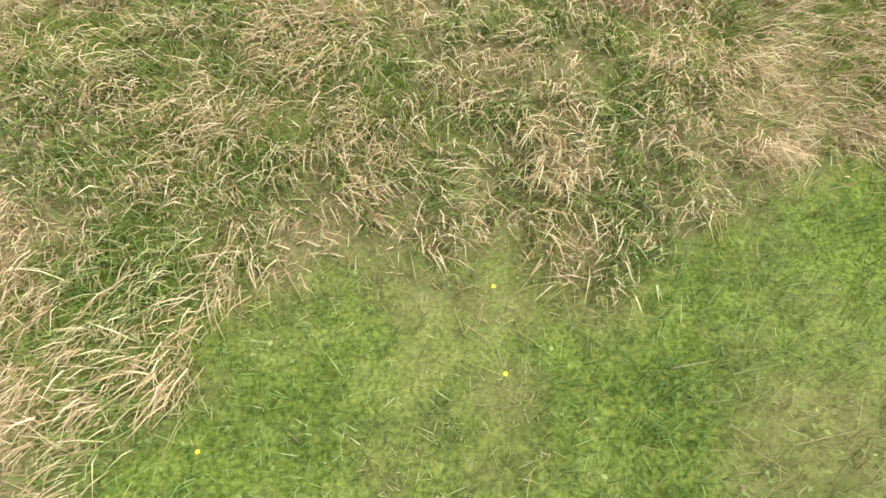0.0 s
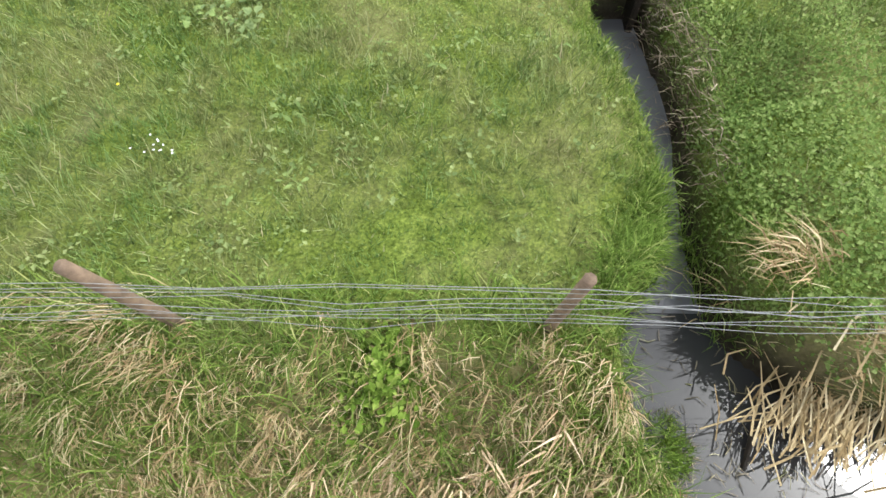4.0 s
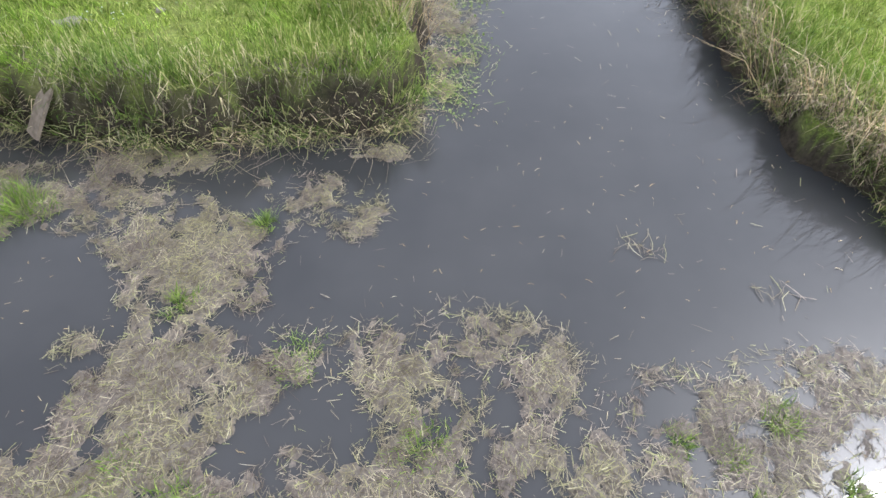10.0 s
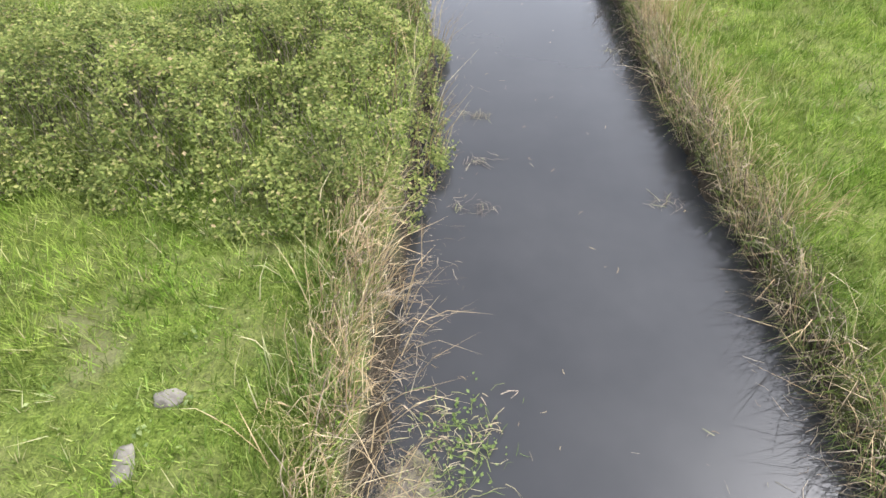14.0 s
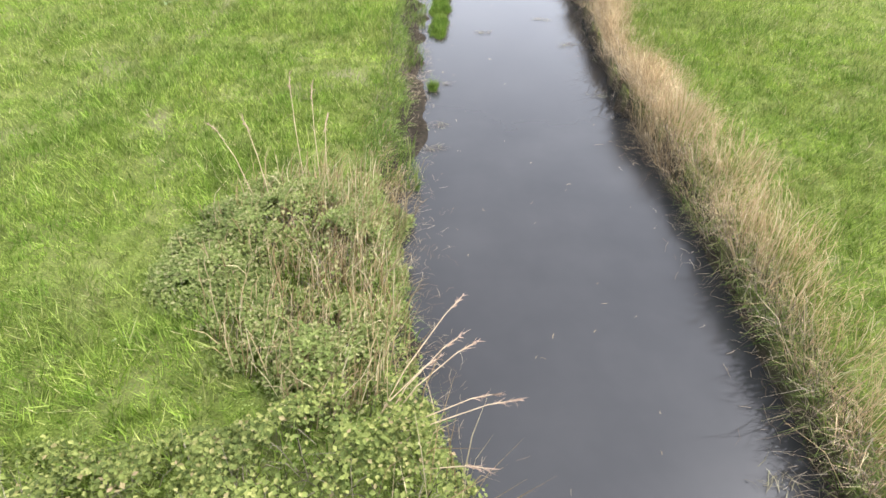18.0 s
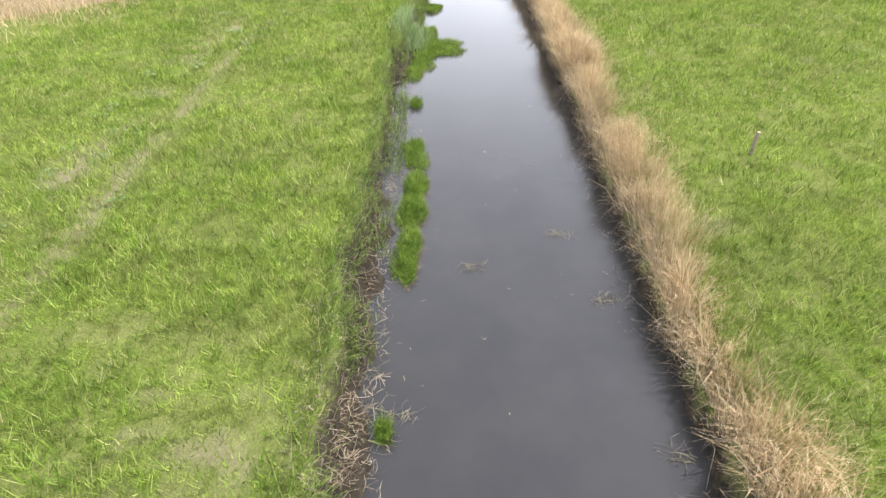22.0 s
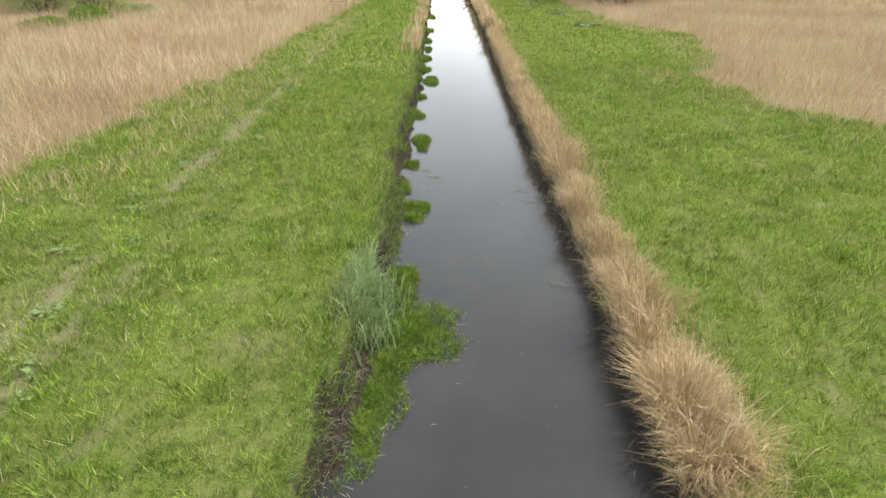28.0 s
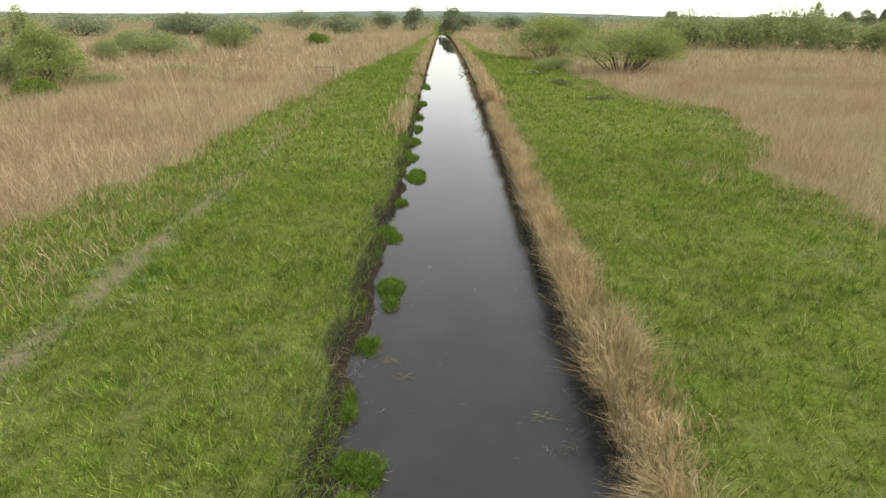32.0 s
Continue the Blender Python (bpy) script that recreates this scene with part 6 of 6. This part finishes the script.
# ---- cress and water grass along the left edge ----
def cress_bed(cx, cy, rx, ry, thin=1.0, fine=1.0):
    n = int(thin * 3000 * min(2.6, rx * ry * 6) + 400)
    lobes = 7
    lx, ly = rng.uniform(-0.6, 0.35, lobes), rng.uniform(-0.62, 0.62, lobes)
    lr = rng.uniform(0.36, 0.72, lobes) * (1 - 0.35 * np.abs(ly))
    k = rng.choice(lobes, n, p=lr ** 2 / (lr ** 2).sum())
    a = rng.uniform(0, 6.283, n)
    r = np.sqrt(rng.random(n)) * (0.55 + 0.75 * vnoise(np.cos(a) * 1.6 + cx, np.sin(a) * 1.6 + cy, 1.0, 143)) + np.abs(rng.normal(0, 0.13, n))
    x = cx + (lx[k] + np.cos(a) * r * lr[k]) * rx
    y = cy + (ly[k] + np.sin(a) * r * lr[k] * 0.8) * ry
    far = fine * min(1.8, 1 + max(0, cy - 35) * 0.014)
    mound = np.clip(1.15 - r, 0.15, 1) * (0.5 + vnoise(x, y, 4.0, 147))
    top = thing("cress_bed", "bright green cress and water grass at the water's edge", "water plant", (0, 0, 0), "cress beds")
    k = n // 3
    ob = new("foliage", leaf_cloud("foliage", x[:k], y[:k], rng.uniform(0.005, 0.1, k) * mound[:k], rng.uniform(0.014, 0.03, k) * far, m_cress, 0.5))
    ob.parent = top
    x, y, mound, a = x[k:], y[k:], mound[k:], a[k:]
    k = len(x)
    ob = new("greenery", blade_mesh("greenery", x, y, np.zeros(k), rng.uniform(0.08, 0.26, k) * fine * (0.3 + 1.0 * mound), rng.uniform(0.006, 0.01, k) * far, rng.uniform(0.2, 1.3, k), a + rng.normal(0, 1.3, k), m_cress, 0.08, True))
    ob.parent = top
    k = n // 10
    j = rng.integers(0, lobes, k)
    a, e = rng.uniform(-1.9, 1.9, k), rng.uniform(0.85, 1.2, k)
    ob = new("withered_edge", blade_mesh("withered_edge", cx + (lx[j] + np.cos(a) * e * lr[j]) * rx, cy + (ly[j] + np.sin(a) * e * lr[j] * 0.8) * ry, np.full(k, 0.004), rng.uniform(0.06, 0.16, k) * fine, rng.uniform(0.005, 0.009, k) * far, rng.uniform(1.5, 5, k), a + rng.normal(0, 1.2, k), m_brown, 0.4, True))
    ob.parent = top
    ob["label"] = "withered brown stalks round the edge"



for bed in ((0.36, 32.9, 0.2, 0.9), (0.44, 33.9, 0.28, 0.9), (0.46, 35.0, 0.24, 0.9), (0.42, 36.3, 0.22, 0.75), (0.3, 38.9, 0.15, 0.32), (0.95, 43.35, 0.68, 0.95), (0.42, 42.0, 0.46, 1.0, 0.6), (0.3, 41.0, 0.3, 0.7, 0.5), (0.75, 42.8, 0.55, 0.7, 0.6), (0.6, 44.7, 0.4, 0.75), (0.68, 47.9, 0.42, 0.75), (0.42, 49.5, 0.2, 0.45), (0.5, 51.2, 0.28, 0.4), (0.78, 53.3, 0.38, 0.8), (0.5, 56.9, 0.3, 0.7), (0.55, 59.8, 0.25, 0.5), (0.95, 62.9, 0.45, 1.1), (0.7, 66.0, 0.32, 0.9), (0.7, 69.4, 0.35, 0.9), (0.75, 72.4, 0.35, 1.0), (0.75, 76, 0.35, 1.0), (0.8, 82, 0.5, 1.4), (1.0, 92, 0.5, 1.8), (0.25, 30.1, 0.1, 0.16)):
    cress_bed(*bed)
for bed in ((2.55, 3.62, 0.5, 0.2, 3.0, 0.5), (1.42, 4.12, 0.18, 0.2, 2.0, 0.5), (3.1, 3.6, 0.5, 0.22, 3.0, 0.5)):
    cress_bed(*bed)
for cx, cy, s in ((0.45, 15.2, 0.2), (0.62, 16.0, 0.2), (0.7, 17.1, 0.2), (0.25, 15.6, 0.25)):
    n = 150
    x, y = rng.normal(cx, s, n), rng.normal(cy, s * 1.2, n)
    straws("herb_raft", x, y, rng.uniform(0.004, 0.05, n), rng.uniform(0.04, 0.18, n), rng.uniform(0.0025, 0.006, n), m_tussock, "loose raft of green and withered water grass")
    x, y = rng.normal(cx, s * 0.8, 170), rng.normal(cy, s, 170)
    stuff("herb_raft_leaves", leaf_cloud("herb_raft_leaves", x, y, rng.uniform(0.01, 0.06, 170), rng.uniform(0.015, 0.04, 170), m_herb, 0.4), "pale green water herbs at the bank's foot", "herbs")
n = 1400
x, y = rng.normal(0.05, 0.2, n), rng.normal(43.7, 0.5, n)
blades("iris_clump", x, y, np.maximum(ground_z(x, y), 0), rng.uniform(0.3, 0.65, n), rng.uniform(0.012, 0.022, n), rng.uniform(0.1, 1.1, n), rng.uniform(0, 6.283, n), leaf_material("iris_blades", [(0.0, (0.15, 0.22, 0.09)), (1.0, (0.34, 0.43, 0.21))]), "clump of grey-green sedge blades at the water's edge", "sedge", 0.15)


def tuft(cx, cy, radius, height, count, label, material=m_lush):
    a = rng.uniform(0, 6.283, count)
    r = radius * rng.random(count) ** 0.7 * (0.4 + 1.5 * vnoise(np.cos(a) + cx, np.sin(a) + cy, 1.5, 145))
    x, y = cx + np.cos(a) * r, cy + np.sin(a) * r
    top = thing("water_grass_tuft", label, "grass tuft", (0, 0, 0), "grass tufts on the mats")
    ob = new("foliage", blade_mesh("foliage", x, y, np.full(count, 0.0), height * rng.uniform(0.5, 1.2, count), rng.uniform(0.004, 0.008, count), rng.uniform(0.3, 2.2, count), a + rng.normal(0, 1.2, count), material, 0.1))
    ob.parent = top


TUFTS = ((-1.91, 10.24, 0.22, 0.2), (-0.65, 10.48, 0.11, 0.2), (-0.75, 10.75, 0.13, 0.14), (-1.25, 11.1, 0.12, 0.12), (-1.14, 11.34, 0.12, 0.13), (-1.07, 13.48, 0.08, 0.13), (-1.55, 12.72, 0.09, 0.13), (0.26, 11.67, 0.2, 0.09), (2.59, 11.82, 0.12, 0.12), (2.3, 11.26, 0.1, 0.1), (-1.58, 11.5, 0.2, 0.08), (-0.61, 12.26, 0.15, 0.08), (2.87, 11.4, 0.08, 0.08), (1.01, 10.22, 0.1, 0.1), (-3.25, 10.6, 0.3, 0.3), (-3.55, 11.4, 0.3, 0.3), (-3.5, 13.2, 0.35, 0.32), (-3.1, 13.6, 0.25, 0.3), (4.25, 13.35, 0.22, 0.25), (4.5, 13.6, 0.3, 0.3), (-2.85, 10.15, 0.2, 0.22), (2.2, 11.6, 0.1, 0.08), (1.9, 11.7, 0.1, 0.07))
for cx, cy, r, h in TUFTS:
    tuft(cx, cy, r, h, int(60 + 900 * r), "bright green grass tuft growing on a floating mat")

# broken white reeds at the basin's left edge
n = 60
x, y = rng.normal(-2.7, 0.15, n), rng.normal(9.98, 0.1, n)
blades("broken_reeds", x, y, ground_z(x, y) + 0.05, rng.uniform(0.15, 0.5, n), rng.uniform(0.007, 0.012, n), rng.uniform(0.5, 2.5, n), rng.normal(0.5, 0.8, n), m_straw, "broken bleached reeds at the water's edge", "reeds", 0.1)
# leafy herb in the overgrown ditch
x, y = rng.normal(-0.05, 0.17, 1700), rng.normal(4.42, 0.11, 1700)
top = thing("leafy_herb", "bright green leafy herb growing out of the ditch", "herb", (0, 0, 0))
ob = new("foliage", leaf_cloud("foliage", x, y, 0.33 + 0.26 * rng.random(1700) * np.exp(-((x + 0.05) / 0.25) ** 2), rng.uniform(0.025, 0.052, 1700), m_cress, 0.45))
ob.parent = top


# ---- shrubs and trees ----
m_bark = plain_material("grey_bark", (0.07, 0.055, 0.04), (0.16, 0.13, 0.1), 8.0, 0.9, 0.5, 20.0)


def shrub(name, label, category, cx, cy, rx, ry, h, leaves, size, material=m_sallow, lobes=7, open_crown=0.0, lift=0.0, seed=0):
    """Limbs and a crown of many leaf sprays in uneven lobes."""
    r = np.random.default_rng(seed)
    top = thing(name, label, category, (cx, cy, 0.4))
    lobes *= 2
    turn, lat = r.uniform(0, 6.283, lobes), np.arcsin(r.random(lobes))
    cxs, cys = np.cos(turn) * np.cos(lat) * rx * 0.62, np.sin(turn) * np.cos(lat) * ry * 0.62
    czs = h * (lift + (1 - lift) * (0.2 + 0.45 * np.sin(lat)))
    rad = np.stack([rx * r.uniform(0.28, 0.5, lobes), ry * r.uniform(0.28, 0.5, lobes), h * (1 - lift) * r.uniform(0.24, 0.4, lobes)], -1)
    leaves, size = int(leaves * 1.65), size * 0.92
    k = r.integers(0, lobes, leaves)
    d = r.normal(0, 1, (leaves, 3))
    d /= np.linalg.norm(d, axis=1)[:, None]
    d[:, 2] = np.where(d[:, 2] < -0.6, -d[:, 2] * 0.6, d[:, 2])
    rr = (1 - open_crown * r.random(leaves)) * (0.8 + 0.28 * r.random(leaves) ** 0.5)
    p = np.stack([cxs[k], cys[k], czs[k]], -1) + d * rad[k] * rr[:, None]
    p[:, 2] = np.clip(p[:, 2], lift * h * 0.6 + 0.05, h * 1.05)
    me = leaf_cloud("crown", p[:, 0], p[:, 1], p[:, 2], size * r.uniform(0.5, 1.15, leaves), material, 0.9)
    ob = new("crown", me)
    ob.parent = top
    bm = bmesh.new()
    q = random.Random(seed)
    for i in range(lobes):
        t = Vector((cxs[i], cys[i], czs[i])) * (0.85 if not open_crown else 1.0)
        b = Vector((cxs[i] * 0.25, cys[i] * 0.25, 0))
        m = b.lerp(t, 0.5) + Vector((q.gauss(0, 0.06), q.gauss(0, 0.06), 0.05)) * h
        k = min(1.0, 4.5 / h)
        tube(bm, [b - Vector((0, 0, 0.2)), m, t], [0.02 * h * k, 0.011 * h * k, 0.004 * h * k], 5, False)
        for j in range(3):
            e = t + Vector((q.gauss(0, 0.6) * rad[i][0], q.gauss(0, 0.6) * rad[i][1], abs(q.gauss(0.5, 0.3)) * rad[i][2]))
            tube(bm, [m.lerp(t, 0.4), e], [0.006 * h * k, 0.002 * h * k], 4, False)
    ob = part("branchwork", bm, m_bark, top)
    return top


SH = "rounded grey-green sallow bush among the reeds"
shrub("sallow_bush", "tall pale sallow bush in fresh leaf among the reeds", "bush", -25.7, 85, 2.9, 2.6, 4.7, 9000, 0.15, m_fresh, lobes=9, seed=1)
shrub("sallow_bush", SH, "bush", -30.5, 86, 3.6, 3.0, 3.7, 9000, 0.15, lobes=9, seed=2)
shrub("sallow_bush", SH, "bush", -38, 88, 4.5, 3.0, 3.6, 7000, 0.18, seed=22)
shrub("sallow_bush", "low yellow-green bush at the reed bed's edge", "bush", -22.8, 78.6, 1.7, 1.3, 1.6, 3200, 0.11, m_cress, seed=3)
shrub("sallow_bush", "low bright green bush at the reed bed's edge", "bush", -24.6, 76.6, 2.2, 1.2, 1.0, 2600, 0.11, m_cress, seed=4)
shrub("sallow_bush", "low dark green bush at the reed bed's edge", "bush", -23.6, 87, 1.9, 1.4, 1.15, 2200, 0.13, seed=23)
shrub("sallow_bush", "low straggling bush along an old fence in the reeds", "bush", -22.5, 99, 2.4, 1.2, 0.9, 1600, 0.14, seed=24)
shrub("sallow_bush", "broad domed grey-green sallow bush among the reeds", "bush", -35.8, 121, 6.0, 4.5, 3.6, 9000, 0.2, lobes=10, seed=5)
shrub("sallow_bush", SH, "bush", -31, 139, 4.3, 3.6, 4.3, 5200, 0.24, seed=6)
shrub("sallow_bush", "small lone bush standing in the reeds", "bush", -36.2, 112, 2.3, 2, 2.5, 2600, 0.17, seed=7)
shrub("sallow_bush", "small bush of fresh yellow-green leaves in the reeds", "bush", -19.7, 153, 2.5, 2.2, 2.7, 2000, 0.24, m_cress, seed=8)
shrub("sallow_bush", "broad domed sallow bush beside the meadow pond", "bush", 17.0, 123, 7.2, 4.8, 5.5, 11000, 0.22, m_fresh, lobes=10, seed=9)
shrub("willow_tree", "spreading open willow with pale spring leaves", "tree", 20.2, 100.5, 6.6, 4.0, 5.4, 14000, 0.16, m_fresh, 12, 0.35, 0.1, seed=10)
shrub("sallow_bush", "low thicket of dark green bushes by the meadow pond", "bush", 14.3, 106, 2.5, 2, 1.4, 2400, 0.16, seed=21)
for k, (bx, by, rx_, h) in enumerate(((44, 146, 9, 5.2), (56, 148, 9, 6.0), (68, 144, 9, 6.0), (80, 140, 9, 6.4), (92, 136, 10, 6.6), (105, 132, 10, 7), (52, 160, 10, 7.0), (72, 165, 11, 7.5))):
    shrub("sallow_bush", "tall dense bush in a dark green hedge of willow scrub", "bush", bx, by, rx_, 5, h, 3300, 0.5, seed=30 + k)
# trees beyond y 180 take the leaves with haze in their colour
for k, (bx, by, rx_, h) in enumerate(((6.5, 242, 4.2, 5.0), (-6, 285, 6, 9), (-20, 300, 7, 8), (14, 290, 7, 7), (9, 300, 5, 9.5), (30, 280, 8, 6), (-34, 290, 8, 7), (-50, 280, 9, 8), (-70, 230, 9, 7), (-58, 190, 9, 6), (-90, 200, 9, 6), (-75, 150, 8, 5), (-60, 110, 7, 4.5), (-45, 92, 6, 3.8), (-48, 190, 8, 4.5), (-26, 215, 8, 5), (48, 240, 9, 6), (-110, 170, 10, 6))):
    shrub("field_tree", "distant rounded tree in fresh leaf", "tree", bx, by, rx_, rx_ * 0.7, h, 2200, 0.55 if by > 180 else 0.42, m_hazed_wood if by > 180 else m_sallow, seed=60 + k)
shrub("bare_tree", "thin tree with a sparse pale crown", "tree", -42.5, 108, 2.0, 1.8, 7.0, 1300, 0.16, m_fresh, 7, 0.6, 0.3, seed=91)
shrub("field_tree", "tall dark tree standing alone on the horizon", "tree", -128, 214, 3.6, 3, 9.2, 1900, 0.4, m_hazed_wood, 8, 0.2, 0.15, seed=92)
shrub("field_tree", "tall pale poplar rising over the hedge", "tree", 81.5, 170, 2.2, 2, 9.8, 1400, 0.28, m_fresh, 9, 0.5, 0.25, seed=93)
shrub("field_tree", "tall dark tree rising over the distant wood", "tree", 113, 330, 3.4, 3, 9.6, 1400, 0.5, m_hazed_wood, 7, 0.2, 0.35, seed=94)
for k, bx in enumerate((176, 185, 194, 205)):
    shrub("field_tree", "round dark tree rising over the hedge", "tree", bx, 300, 4.2, 3.5, 9.5 + 0.6 * (k % 3), 1300, 0.6, m_hazed_wood, 7, 0.15, 0.25, seed=96 + k)

# far woods to the horizon
n = 36000
ang = rng.uniform(-0.85, 0.85, n)
dist = 330 + 520 * rng.random(n) ** 0.8
x, y = np.sin(ang) * dist + 1.7, np.cos(ang) * dist + 42
crown = (0.35 + 0.9 * vnoise(x, y, 0.045, 151)) * (0.6 + 0.7 * vnoise(x, y, 0.11, 153)) * 5.2
z = 0.4 + crown * (0.25 + 0.75 * rng.random(n) ** 0.5)
stuff("far_woods", leaf_cloud("far_woods", x, y, z, rng.uniform(0.9, 1.9, n), m_hazed_wood, 0.9), "far woods and scrub along the horizon", "woods")
a = np.linspace(-1.0, 1.0, 140)
hill = 6 + 13 * np.exp(-((a - 0.02) / 0.3) ** 2) + 5 * vnoise(a * 6, a * 0, 1.0, 161) + 2.5 * vnoise(a * 60, a * 0, 1.0, 163)
hv = np.concatenate([np.stack([np.sin(a) * 1900, np.cos(a) * 1900, np.full(140, -2.0)], -1), np.stack([np.sin(a) * 2100, np.cos(a) * 2100, hill], -1), np.stack([np.sin(a) * 2500, np.cos(a) * 2500, hill * 0.6], -1)])
i = np.arange(139)
hq = np.concatenate([np.stack([i, i + 1, i + 141, i + 140], -1), np.stack([i + 140, i + 141, i + 281, i + 280], -1)])
# no mist is modelled; the hills' base colour is greyed in its place
m_hill = plain_material("wooded_hills", (0.12, 0.15, 0.13), (0.19, 0.22, 0.19), 0.02, 1.0, 0.0)
tagged(new("backdrop", mesh_from("backdrop", hv, [hq], m_hill, True)), "low wooded hills far off, haze put into their grey-green colour", "hills", kind="structure")

# shallow puddles in the meadow beside the reeds
for px, py, rx_, ry_ in ((12.9, 82, 1.4, 0.9), (12.4, 92, 1.1, 3.0), (11.6, 101, 1.0, 4.0)):
    ring = [(px + math.cos(a) * rx_ * (0.75 + 0.4 * noise.noise(Vector((math.cos(a) * 1.5, math.sin(a) * 1.5, py)))), py + math.sin(a) * ry_ * (0.75 + 0.4 * noise.noise(Vector((math.cos(a) * 1.5, 7, math.sin(a) * 1.5)))), 0.5) for a in np.linspace(0, 6.283, 28, endpoint=False)]
    pool = mesh_from("puddle", np.array(ring), [np.arange(28)[None, :]], m_water)
    tagged(new("puddle", pool), "shallow dark puddle in the wet meadow", "puddle", kind="structure")
